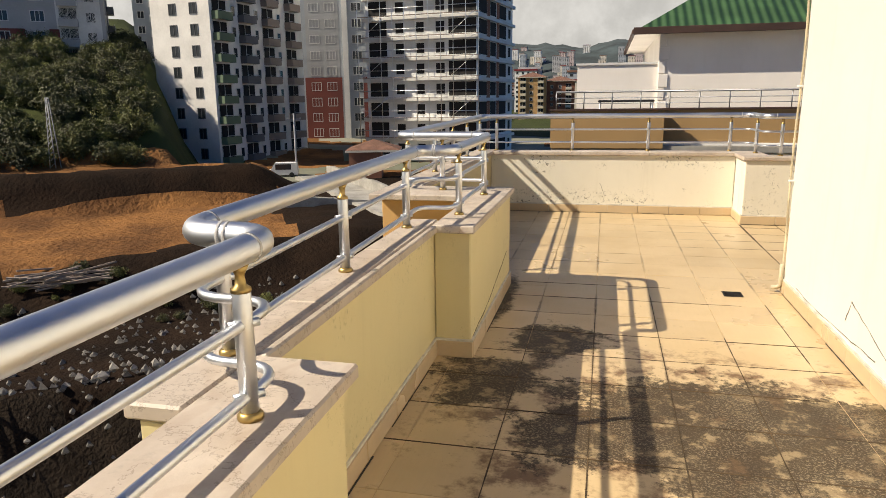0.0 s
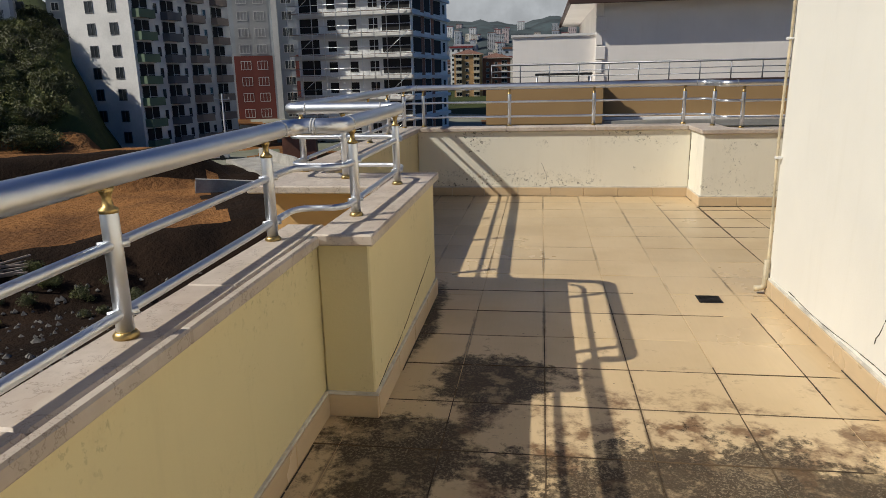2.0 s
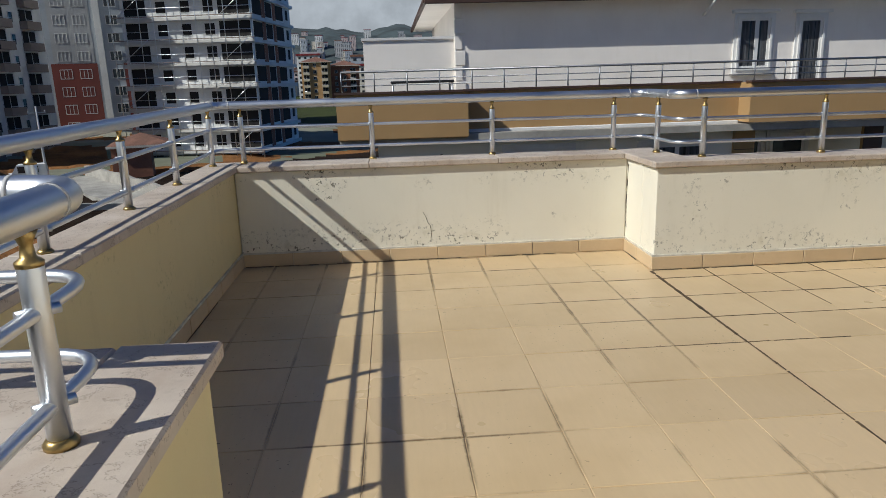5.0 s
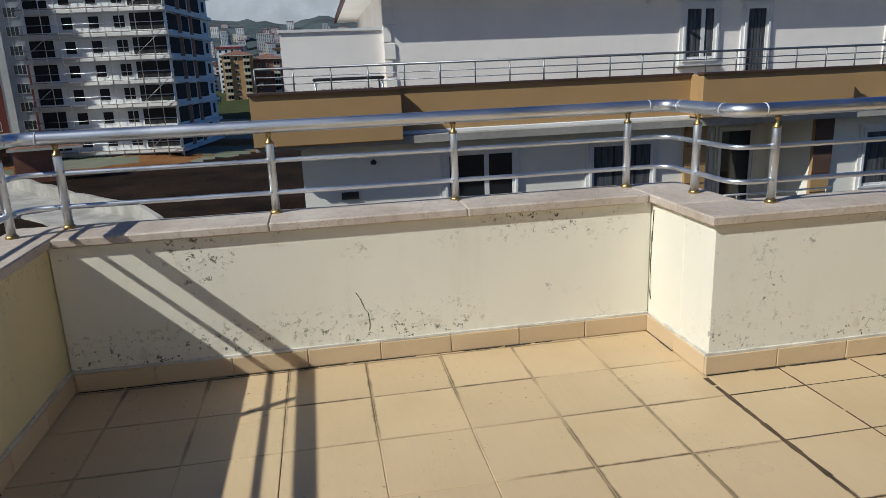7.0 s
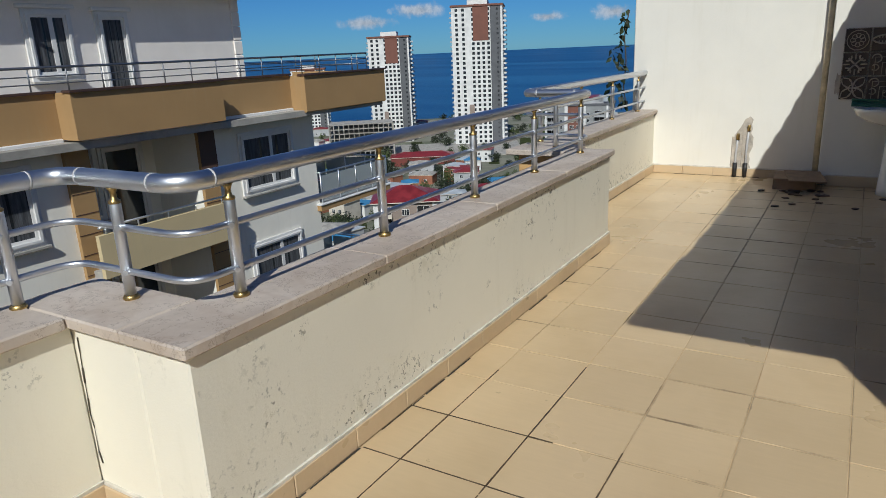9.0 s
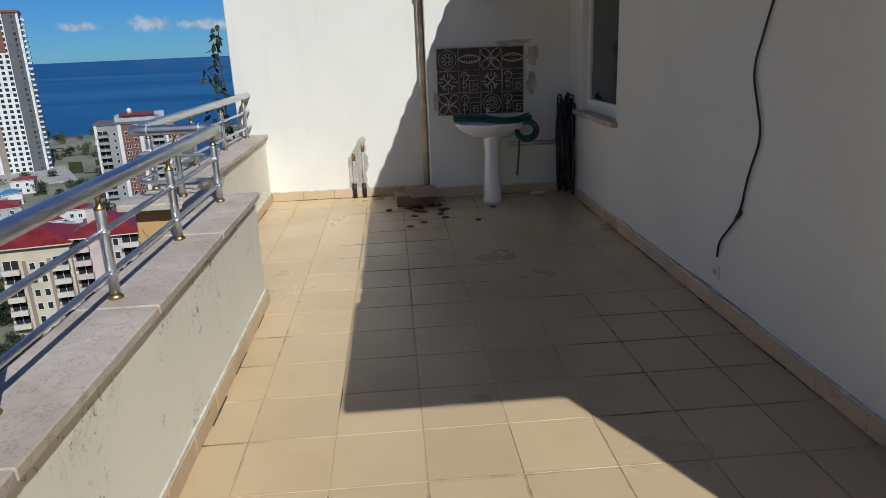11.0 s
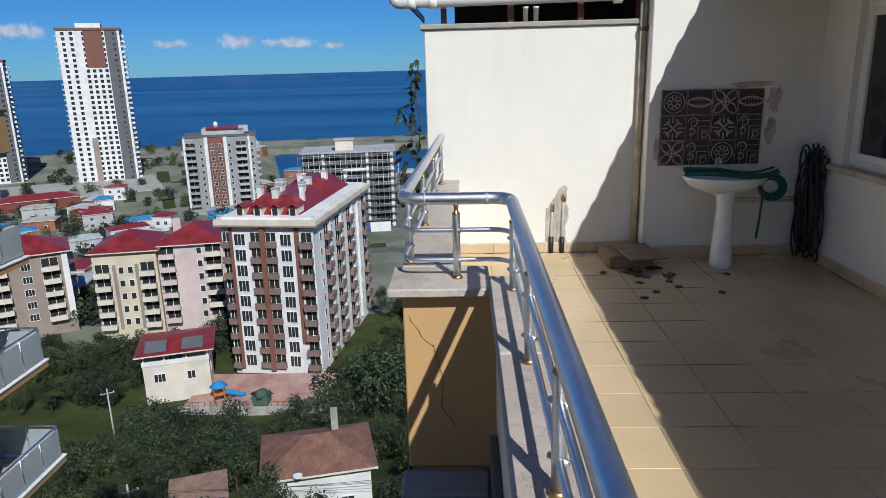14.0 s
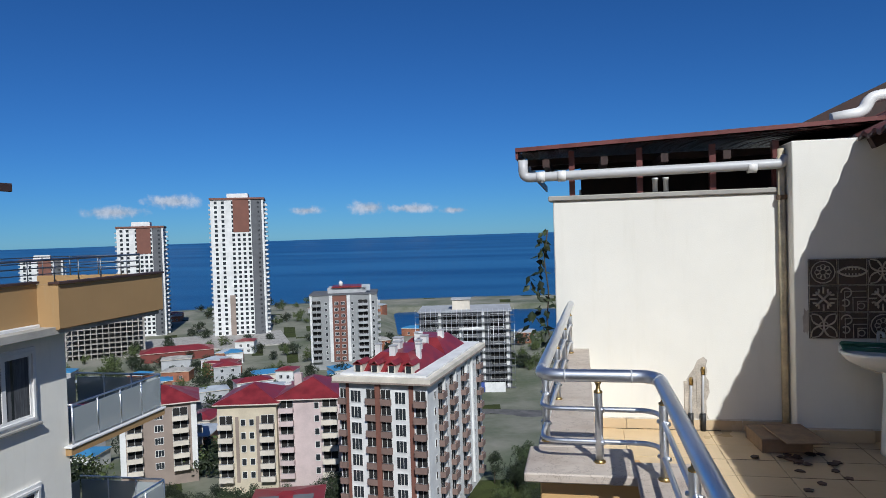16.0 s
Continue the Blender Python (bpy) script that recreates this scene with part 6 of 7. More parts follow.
# building in scaffolding by the bay
x, y = at(13.6, 270)
S = block("scaffolded_building", "unfinished concrete building wrapped in scaffolding by the bay", (x, y, -63), -82, 36, 22, 33, P_DGREY, 2.95,
          [("front", 4.5, hole_mesh(5.5, 2.0), 0), ("front", 12.5, hole_mesh(6.0, 2.0), 0), ("front", 20, hole_mesh(5, 2.0), 0), ("front", 31, hole_mesh(6, 2.0), 0), ("left", 5, hole_mesh(5, 2), 0), ("left", 14, hole_mesh(5, 2), 0)],
          strips=[("front", 8.2, strip_mesh(1.1, 33, P_WHITE, 0.3), 0), ("front", 25.2, strip_mesh(1.1, 33, P_WHITE, 0.3), 0), ("front", 16.2, strip_mesh(0.8, 26, P_WHITE, 0.3), 0), ("front", 20.3, strip_mesh(9, 0.9, P_WHITE, 0.35), 26), ("front", 34.8, strip_mesh(1.1, 33, P_WHITE, 0.3), 0)])
flat_roof(S, 36, 22, 33, P_GREY, 0.6, 0.5)
part("roof_house", Mesh().box(13, 20, 5, 11, 33.5, 37.5, P_CREAM).box(12.5, 20.5, 4.5, 11.5, 37.5, 37.9, P_GREY), S)
for k in range(12):
    part("scaffold_deck", Mesh().box(-1.5, 37.5, -1.5, -0.6, 0.2 + 2.85 * k, 0.42 + 2.85 * k, P_DGREY), S)
for k in range(20):
    part("scaffold_pole", Mesh().tube([(-1.4 + 2.04 * k, -1.5, -4), (-1.4 + 2.04 * k, -1.5, 34.5)], 0.07, M_STEEL, 5), S)
sx_, sy_ = at(7.6, 262)
hoard = thing("site_hoarding", "blue and white site hoarding along the road", "hoarding", pose(sx_, sy_, -62.5, 0, 0, -82))
part("panel", Mesh().box(-9, -3, 0, 0.2, 0, 6, paint("sign_blue", (0.05, 0.09, 0.3))), hoard)
part("panel", Mesh().box(-2.8, 5, 0, 0.2, 0, 6, P_WHITE), hoard)

# two tall white towers and a third farther on
def high_rise(az, r, turn, w, d, z0, h, label):
    x, y = at(az, r)
    ob = block("high_rise_tower", label, (x, y, z0), turn, w, d, h, P_WHITE, 3.0,
               [("front", w * 0.1, WT, 0.6), ("front", w * 0.23, WT, 0.6), ("front", w * 0.42, WT, 0.6), ("front", w * 0.52, WT, 0.6), ("front", w * 0.62, WT, 0.6), ("front", w * 0.72, WT, 0.6), ("left", d * 0.3, balcony_mesh(5, 1.6, P_GREY), 0), ("left", d * 0.75, balcony_mesh(5, 1.6, P_GREY), 0), ("front", w * 0.9, WD, 0.6), ("right", d * 0.3, balcony_mesh(5, 1.8, P_WHITE), 0), ("right", d * 0.75, balcony_mesh(5, 1.8, P_WHITE), 0)],
               strips=[("front", w * 0.86, strip_mesh(w * 0.2, h, P_DGREY, 0.03), 0), ("front", w * 0.57, strip_mesh(w * 0.3, h * 0.24, P_BROWN, 0.12), h * 0.76), ("front", w * 0.36, strip_mesh(w * 0.1, h * 0.3, P_TAUPE, 0.3), 0)])
    part("roof", Mesh().box(-0.6, w + 0.6, -0.6, d + 0.6, h, h + 1.2, P_BROWN), ob)
    part("roof_house", Mesh().box(w * 0.3, w * 0.7, d * 0.2, d * 0.8, h + 1.2, h + 4.2, P_WHITE), ob)
    return ob


high_rise(30.1, 462, -66, 33, 30, -61, 88, "tall white tower with a brown upper panel and dark grey strip")
high_rise(36.9, 505, -60, 29, 28, -62, 73, "tall white tower with a brown strip and open balconies")
high_rise(43.2, 640, -52, 30, 24, -63, 52, "white apartment tower with a brown strip farther off")

# bare concrete frame
x, y = at(40.6, 420)
CF = thing("unfinished_building", "bare concrete skeleton of an unfinished building", "building", pose(x, y, -62, 0, 0, -54))
part("core", Mesh().box(9, 30, 8, 18, 0, 22, P_DGREY), CF)
for k in range(9):
    part("slab", Mesh().box(0, 39, 0, 22, 2.75 * k, 2.75 * k + 0.35, M_CONC), CF)
for i in range(14):
    part("column", Mesh().box(3 * i - 0.25 + 0.25, 3 * i + 0.5, 0.0, 0.5, 0, 22.2, M_CONC), CF)
    if i < 8:
        part("column", Mesh().box(38.5, 39, 3 * i, 3 * i + 0.5, 0, 22.2, M_CONC), CF)
        part("column", Mesh().box(0, 0.5, 3 * i + 0.51, 3 * i + 1.0, 0, 22.2, M_CONC), CF)

# tiled-roof house, shed, retaining wall and plaza
x, y = at(19.0, 60)
TH = block("village_house", "white two-storey house with a weathered terracotta hipped roof", (x, y, -41.4), -76, 10.0, 7.6, 5.4, P_WHITE, 2.6, [("front", 7.6, W12, 0.3), ("front", 2.2, W09, 0.3), ("right", 3, W09, 0.3)])
hip_roof(TH, 10.0, 7.6, 5.5, 1.9, M_TERRACOTTA, 0.7)
part("chimney", Mesh().box(6.6, 7.3, 4.8, 5.5, 7, 9.2, M_CONC), TH)
part("satellite_dish", Mesh().lathe(3.0, -1.0, [(0.04, 5.6), (0.4, 5.75), (0.45, 5.95)], P_WHITE, 12), TH)
part("porch_roof", Mesh().box(-0.6, 2.2, -2.2, -0.01, 3.4, 3.5, M_CONC), TH)
for k in range(7):
    part("stair_step", Mesh().box(-0.4, 1.4, -4.0 + 0.28 * k, -3.72 + 0.28 * k, -1.5, -0.9 + 0.3 * k, M_CONC), TH)
M_RUSTROOF = metal_sheet("rusty_sheet", (0.30, 0.19, 0.14), 0.8, "Y", 1.0)
x, y = at(24.8, 64)
SH = thing("tin_shed", "small shed with a rusty corrugated sheet roof", "shed", pose(x, y, -40.5, 0, 0, -70))
part("wall", Mesh().box(-2.4, 2.4, -1.8, 1.8, -1, 2.2, P_TAUPE), SH)
part("roof", Mesh().box(-2.8, 2.8, -2.2, 2.2, 0, 0.08, M_RUSTROOF), SH, m=pose(0, 0, 2.4, 10))
plz = thing("pavement_plaza", "pink paved forecourt with darker paving patches and a low wall", "pavement", kind="structure")
M_PLAZA = mat("pink_paving", (0.46, 0.32, 0.27), 0.85, var=0.2, s1=0.25, s2=3, dark=(0.28, 0.13, 0.10))
part("paving", Mesh().box(101.5, 115.3, 30.5, 56.0, -53, -51.6, M_PLAZA), plz)
part("retaining_wall", Mesh().box(101.0, 101.5, 30.5, 56.0, -56, -50.8, M_CONC), plz)
for k in range(26):
    part("fence_post", Mesh().box(101.2, 101.28, 30.6 + k, 30.68 + k, -50.8, -49.9, M_STEEL), plz)
part("fence_rail", Mesh().box(101.22, 101.26, 30.6, 55.7, -49.95, -49.88, M_STEEL), plz)
play = thing("playground_slide", "blue slide with an orange climbing frame on the forecourt", "slide", pose(105, 50.5, -51.6, 0, 0, 20))
P_BLUE, P_OR = paint("play_blue", (0.02, 0.22, 0.55)), paint("play_orange", (0.6, 0.2, 0.03))
for a, b in ((-0.8, -0.8), (0.8, -0.8), (-0.8, 0.8), (0.8, 0.8)):
    part("post", Mesh().tube([(a, b, 0), (a, b, 2.8)], 0.08, P_OR, 6), play)
part("platform", Mesh().box(-0.9, 0.9, -0.9, 0.9, 1.3, 1.42, P_OR), play)
part("canopy", Mesh().lathe(0, 0, [(1.5, 2.7), (1.2, 3.0), (0.1, 3.6)], P_BLUE, 8), play)
part("slide", Mesh().tube([(0.2, -0.9, 1.45), (0.3, -2.0, 1.0), (0.4, -3.4, 0.4), (0.5, -4.2, 0.25)], 0.4, P_BLUE, 8), play)
gz = thing("garden_kiosk", "small dark green kiosk on the forecourt", "kiosk", pose(104, 43, -51.6))
part("body", Mesh().box(-1.2, 1.2, -1.2, 1.2, 0, 1.7, paint("kiosk_green", (0.06, 0.12, 0.08))), gz)
part("roof", Mesh().lathe(0, 0, [(2.0, 1.7), (0.2, 2.6)], paint("kiosk_roof", (0.05, 0.10, 0.07)), 4), gz)

# low red sheds, small houses and parked cars on the flat
M_BLUEROOF = paint("blue_sheet", (0.05, 0.22, 0.42))
x, y = at(35.6, 385)
rs = thing("red_warehouse", "long low warehouse with a dark red sheet roof", "warehouse", pose(x, y, -61, 0, 0, -57))
part("wall", Mesh().box(0, 36, 0, 14, -1, 4.5, P_REDB), rs)
hip_roof(rs, 36, 14, 4.5, 2.2, M_REDROOF, 0.5)
small = random.Random(5)
for k in range(120):
    az, r = small.uniform(3, 44), small.uniform(190, 640)
    if r > 425 and az < 18:
        continue
    if any(abs(az - a) < da and abs(r - b) < db for a, da, b, db in ((19.5, 5, 325, 30), (10, 6, 280, 35), (28, 4, 470, 40), (35, 4, 510, 45), (38, 5, 430, 40), (33, 4, 390, 25), (29, 3, 235, 18))):
        continue
    x, y = at(az, r)
    w, d, h = small.uniform(7, 16), small.uniform(7, 12), small.uniform(3, 8)
    z = ground_z(x, y)[0]
    sh = block("far_house", "low house or workshop among trees on the coastal flat", (x, y, z), small.uniform(-100, -50), w, d, h, small.choice((P_CREAM, P_WHITE, P_GREY, P_BRICK)), 2.9, [("front", w * 0.3, W12, 0.4), ("front", w * 0.7, W12, 0.4)])
    sh["group"] = "low houses on the flat"
    hip_roof(sh, w, d, h, 1.2, small.choice((M_REDROOF, M_REDROOF, M_CONC, P_BLUEG, M_BLUEROOF)), 0.4)
quay = thing("pavement_quay", "pale concrete yard round the foot of the towers", "pavement", kind="structure")
x, y = at(30.5, 440)
part("yard", Mesh().box(-45, 45, -30, 30, -4, 1.0, M_CONC), quay, m=pose(x, y, -61.5, 0, 0, -60))
road = thing("road_main", "grey asphalt road past the scaffolded building", "road", kind="structure")
x, y = at(8, 205)
part("carriageway", Mesh().box(-8, 60, -6, 6, -3, 0.25, M_ASPHALT), road, m=pose(x - 30, y - 12, -55.5, 0, 3.4, 12))
x, y = at(20, 232)
part("carriageway", Mesh().box(-6, 6, -80, 80, -3, 0.3, M_ASPHALT), road, m=pose(x, y, -57.5, 0, 2, 0))


def car(label, m, paint_mat, van=False):
    ob = thing("parked_van" if van else "parked_car", label, "van" if van else "car", m, "parked vehicles")
    h = 1.85 if van else 1.42
    prof = [(-2.1, 0.3), (2.1, 0.3), (2.15, 0.85), (1.3, 0.95), (0.75, h), (-1.5 if not van else -2.0, h), (-2.12, 0.95)]
    me = Mesh()
    n = len(prof)
    me.v += [(x, -0.85, z) for x, z in prof] + [(x, 0.85, z) for x, z in prof]
    s = me.slot(paint_mat)
    me.face(list(range(n)), s), me.face(list(range(2 * n - 1, n - 1, -1)), s)
    for i in range(n):
        j = (i + 1) % n
        me.face([j, i, n + i, n + j], s)
    part("body", me, ob)
    part("side_window", Mesh().box(-1.3, 0.7, -0.86, 0.86, 0.98, h - 0.16, M_FAR), ob)
    part("windscreen", Mesh().quad((1.27, -0.72, 1.0), (1.27, 0.72, 1.0), (0.82, 0.72, h - 0.1), (0.82, -0.72, h - 0.1), M_FAR), ob)
    for a in (-1.35, 1.35):
        for b in (-0.78, 0.78):
            part("wheel", Mesh().tube([(a, b - 0.1, 0.32), (a, b + 0.1, 0.32)], 0.32, M_BLACK, 12), ob)
    return ob


x, y = at(116.4, 92, (-0.07, 0.73))
car("white delivery van parked by the dirt road", pose(x, y, ground_z(x, y)[0], 0, 0, 200), P_WHITE, van=True)
shades = [P_WHITE, P_DGREY, P_GREY, P_REDB]
cars = [car("parked car in the lot below the towers", pose(*at(29.4, 222), -57, 0, 0, 30), s) for s in shades]
for k in range(22):
    x, y = at(28.6 + 0.22 * (k % 11) + small.uniform(-0.03, 0.03), 226 + 12 * (k // 11) + small.uniform(-1, 1))
    copy_thing(cars[k % 4], pose(x, y, ground_z(x, y)[0], 0, 0, small.choice((30, 210)) + small.uniform(-4, 4)))

# ---- west: hillside town ----
x, y = -64.6, 92.2
B1 = block("apartment_block", "white apartment block with green balcony fronts", (x, y, -8.4), -9, 11.4, 27, 39, P_B1, 2.9,
           [("front", 4.4, WD, 0.9), ("front", 8.4, WD, 0.9), ("right", 2.4, balcony_mesh(3.8, 1.2, P_GREEN), 0.3), ("right", 6.0, W09, 0.9), ("right", 9.0, balcony_mesh(3.6, 1.2, P_DGREY), 0.3), ("right", 12.4, W09, 0.9), ("right", 15.8, balcony_mesh(3.6, 1.2, P_TAUPE), 0.3), ("right", 19.2, W09, 0.9), ("right", 23.0, balcony_mesh(3.6, 1.2, P_TAUPE), 0.3)])
B1.scale = (0.93, 0.84, 1.0)
flat_roof(B1, 11.4, 27, 39, P_CREAM)
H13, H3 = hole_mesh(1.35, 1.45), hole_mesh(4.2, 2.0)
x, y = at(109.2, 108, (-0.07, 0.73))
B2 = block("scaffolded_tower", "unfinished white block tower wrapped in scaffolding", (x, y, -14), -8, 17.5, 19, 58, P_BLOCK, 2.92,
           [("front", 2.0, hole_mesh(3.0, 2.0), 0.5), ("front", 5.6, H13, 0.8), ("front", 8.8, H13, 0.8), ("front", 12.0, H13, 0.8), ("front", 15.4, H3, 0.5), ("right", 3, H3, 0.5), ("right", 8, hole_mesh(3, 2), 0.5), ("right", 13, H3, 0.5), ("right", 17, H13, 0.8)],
           strips=[("right", 5.6, strip_mesh(1.6, 58, P_BRICK, 0.05), 0), ("right", 10.6, strip_mesh(1.4, 58, P_BRICK, 0.05), 0)])
for k in range(20):
    z = 0.3 + 2.92 * k
    part("floor_edge", Mesh().box(-0.4, 17.9, -0.45, -0.001, z, z + 0.5, P_WHITE).box(17.501, 17.95, -0.45, 19.2, z, z + 0.45, P_WHITE), B2)
    part("scaffold_deck", Mesh().box(-0.8, 18.4, -1.35, -0.75, z + 0.55, z + 0.63, P_TAUPE), B2)
    part("scaffold_rail", Mesh().tube([(-0.8, -1.4, z + 1.6), (18.4, -1.4, z + 1.6)], 0.045, M_STEEL, 5), B2)
    if k % 2:
        part("scaffold_brace", Mesh().tube([(14.0, -1.4, z - 2.3), (17.6, -1.4, z + 0.6)], 0.04, M_STEEL, 5), B2)
        part("scaffold_brace", Mesh().tube([(4.0, -1.4, z + 0.6), (0.2, -1.4, z - 2.3)], 0.04, M_STEEL, 5), B2)
for k in range(11):
    part("scaffold_pole", Mesh().tube([(-0.7 + 1.9 * k, -1.4, -4), (-0.7 + 1.9 * k, -1.4, 58)], 0.05, M_STEEL, 5), B2)
x, y = at(115.4, 138, (-0.07, 0.73))
block("apartment_tower", "bluish grey tower with a dark red lower part", (x, y, -7), 14, 18, 16, 58, P_BLUEG, 2.9,
           [("front", 1.6, W09, 0.8), ("front", 5.2, W16, 0.8), ("front", 8.2, W16, 0.8), ("front", 13.2, W16, 0.8), ("front", 16.6, W09, 0.8), ("right", 4, W12, 0.8), ("right", 10, W12, 0.8)],
           strips=[("front", 6.6, strip_mesh(7, 12.5, P_REDB, 0.06), 0), ("front", 15.2, strip_mesh(2.0, 12.5, P_REDB, 0.06), 0), ("front", 11.0, strip_mesh(1.0, 58, P_WHITE, 0.3), 0), ("front", 6.7, strip_mesh(6.2, 45, P_GREY, 0.04), 12.6), ("front", 0.6, strip_mesh(2.2, 58, P_WHITE, 0.05), 0)])
x, y = at(137.0, 122, (-0.07, 0.73))
block("apartment_tower", "white, grey and dark red apartment block above the wooded slope", (x, y, 3), 36, 18.5, 14, 46, P_GREY, 2.9,
           [("front", 2.0, W16, 0.8), ("front", 5.2, W12, 0.8), ("front", 9.6, W16, 0.8), ("front", 13.6, balcony_mesh(2.6, 1.0, P_GREY), 0.3), ("front", 16.6, W12, 0.8), ("right", 4, W12, 0.8), ("right", 9, balcony_mesh(3, 1, P_DGREY), 0.3)],
           strips=[("front", 4.0, strip_mesh(7.6, 9, P_REDB, 0.03), 0), ("front", 11.6, strip_mesh(1.3, 9, P_REDB, 0.2), 0), ("front", 15.0, strip_mesh(6, 46, P_WHITE, 0.03), 0)])
x, y = at(126.4, 158, (-0.07, 0.73))
block("apartment_tower", "pale lilac grey apartment block behind the white one", (x, y, 2), 22, 12, 14, 40, P_BLUEG, 2.9, [("front", 1.5, W12, 0.8), ("front", 4.5, balcony_mesh(2.4, 0.8, P_WHITE), 0.3)])
x, y = at(97.0, 330, (-0.07, 0.73))
YB = block("apartment_block", "ochre apartment block far down the valley", (x, y, -10), 4, 13, 14, 20.5, P_ORANGE, 2.85, [("front", 2.2, balcony_mesh(2.8, 1.2, P_YEL), 0.3), ("front", 6, W12, 0.7), ("front", 10.4, balcony_mesh(2.8, 1.2, P_YEL), 0.3)])
hip_roof(YB, 13, 14, 20.5, 2.5, M_TERRACOTTA)
x, y = at(94.8, 345, (-0.07, 0.73))
YB2 = block("apartment_block", "brick red apartment block far down the valley", (x, y, -10), 4, 14, 14, 19, P_BRICK, 2.85, [("front", 3, W12, 0.7), ("front", 7, W12, 0.7), ("front", 11, balcony_mesh(2.8, 1.2, P_CREAM), 0.3)])
hip_roof(YB2, 14, 14, 19, 2.5, M_TERRACOTTA)
town = Mesh()
for k in range(170):
    az, r = small.uniform(84, 99), small.uniform(420, 1500) if k % 2 else small.uniform(1500, 2250)
    x, y = at(az, r, (-0.07, 0.73))
    z = -13 if r < 1450 else -13 + (r - 1450) * 0.165
    w, h = small.uniform(10, 22), small.uniform(14, 34) + (20 if r > 900 and k % 4 == 0 else 0)
    town.box(x - w / 2, x + w / 2, y, y + w, z - 5, z + h, small.choice((P_WHITE, P_CREAM, P_GREY, P_PINK, P_BLUEG)))
    town.box(x - w / 2 - 0.5, x + w / 2 + 0.5, y - 0.5, y + w + 0.5, z + h, z + h + 1.2, small.choice((M_REDROOF, M_TERRACOTTA, P_GREY)))
    for f in range(int(h / 3.2)):
        for i in range(4):
            a = x - w / 2 + w * (i + 0.3) / 4
            town.box(a, a + w * 0.1, y - 0.08, y, z + 1.2 + 3.2 * f, z + 2.8 + 3.2 * f, M_FAR)
tagged(part("distant_town", town), "pale apartment blocks crowding the distant hillside town", "town", kind="stuff")

# excavation: stone wall, timber heap, pylon, concrete ramp, shed
M_STONE = mat("rubble_stone", (0.30, 0.28, 0.25), 0.95, var=0.35, s1=1.5, s2=12, bump=0.6, dist=0.05, rnd=0.35)
sw = thing("wall_rubble_stone", "rough rubble stone retaining wall below the excavation", "retaining wall", kind="structure")
stone = random.Random(9)
me = Mesh()
dirn, nrm = Vector((0.788, 0.616, 0)), Vector((-0.616, 0.788, 0))
for k in range(1100):
    s, z = stone.uniform(-28, 18), stone.uniform(-16.6, -11.2)
    c = nrm * (31.6 - (z + 16.6) * -0.12 + 1.0) + dirn * s + Vector((1, 4, z))
    r = stone.uniform(0.14, 0.34)
    a = me.slot(M_STONE)
    n0 = len(me.v)
    for q in ((1, 0, 0), (-1, 0, 0), (0, 1, 0), (0, -1, 0), (0, 0, 1), (0, 0, -1)):
        me.v.append(tuple(c + Vector(q) * r * stone.uniform(0.7, 1.2)))
    for f in ((0, 2, 4), (2, 1, 4), (1, 3, 4), (3, 0, 4), (2, 0, 5), (1, 2, 5), (3, 1, 5), (0, 3, 5)):
        me.face([n0 + i for i in f], a)
part("stones", me, sw)
rub = Mesh()
a = rub.slot(M_STONE)
for k in range(6500):
    u, s = stone.uniform(20, 46), stone.uniform(-34, 26)
    if u > 33 and stone.random() < 0.55:
        continue
    x, y = 1 - 0.616 * u + 0.788 * s, 4 + 0.788 * u + 0.616 * s
    c, r = Vector((x, y, ground_z(x, y)[0])), stone.uniform(0.06, 0.28)
    n0 = len(rub.v)
    for q in ((1, 0, 0), (-1, 0, 0), (0, 1, 0), (0, -1, 0), (0, 0, 1), (0, 0, -1)):
        rub.v.append(tuple(c + Vector(q) * r * stone.uniform(0.6, 1.3)))
    for f in ((0, 2, 4), (2, 1, 4), (1, 3, 4), (3, 0, 4), (2, 0, 5), (1, 2, 5), (3, 1, 5), (0, 3, 5)):
        rub.face([n0 + i for i in f], a)
tagged(part("rubble", rub), "loose grey rubble stones scattered over soil painted dark as shaded", "rubble", kind="stuff")
x, y = at(133.2, 50, (-0.07, 0.73))
heap = thing("timber_heap", "tangled heap of grey scaffold timbers on the soil", "timber pile", pose(x, y, ground_z(x, y)[0]))
for k in range(26):
    a = stone.uniform(-25, 25)
    part("timber", Mesh().box(-2.2, 2.2, -0.06, 0.06, -0.05, 0.05, P_TAUPE), heap, m=pose(stone.uniform(-1.5, 1.5), stone.uniform(-1.2, 1.2), 0.12 + 0.03 * k, stone.uniform(-6, 6), stone.uniform(-8, 8), a + 40))
x, y = at(132.6, 80, (-0.07, 0.73))
py = thing("lattice_pole", "slim pale lattice pole on the grassy bank", "pole", pose(x, y, ground_z(x, y)[0]))
for a, b in ((-0.35, -0.35), (0.35, -0.35), (-0.35, 0.35), (0.35, 0.35)):
    part("leg", Mesh().tube([(a, b, 0), (a * 0.25, b * 0.25, 7)], 0.05, P_GREY, 5), py)
for k in range(12):
    f0, f1 = 1 - 0.75 * k / 12, 1 - 0.75 * (k + 1) / 12
    part("brace", Mesh().tube([(-0.35 * f0, -0.35 * f0, 7 * k / 12), (0.35 * f1, -0.35 * f1, 7 * (k + 1) / 12)], 0.035, P_GREY, 4), py)
x, y = at(110.2, 68, (-0.07, 0.73))
rmp = thing("concrete_ramp", "pale concrete ramp wall by the excavation", "ramp", pose(x, y, -9.6, 0, 0, 28))
part("wall", Mesh().prism([(-9, -0.3), (9, -0.3), (9, 0.3), (-9, 0.3)], -3, 1.2, M_CONC), rmp, m=pose(0, 0, 0, 0, 6, 0))
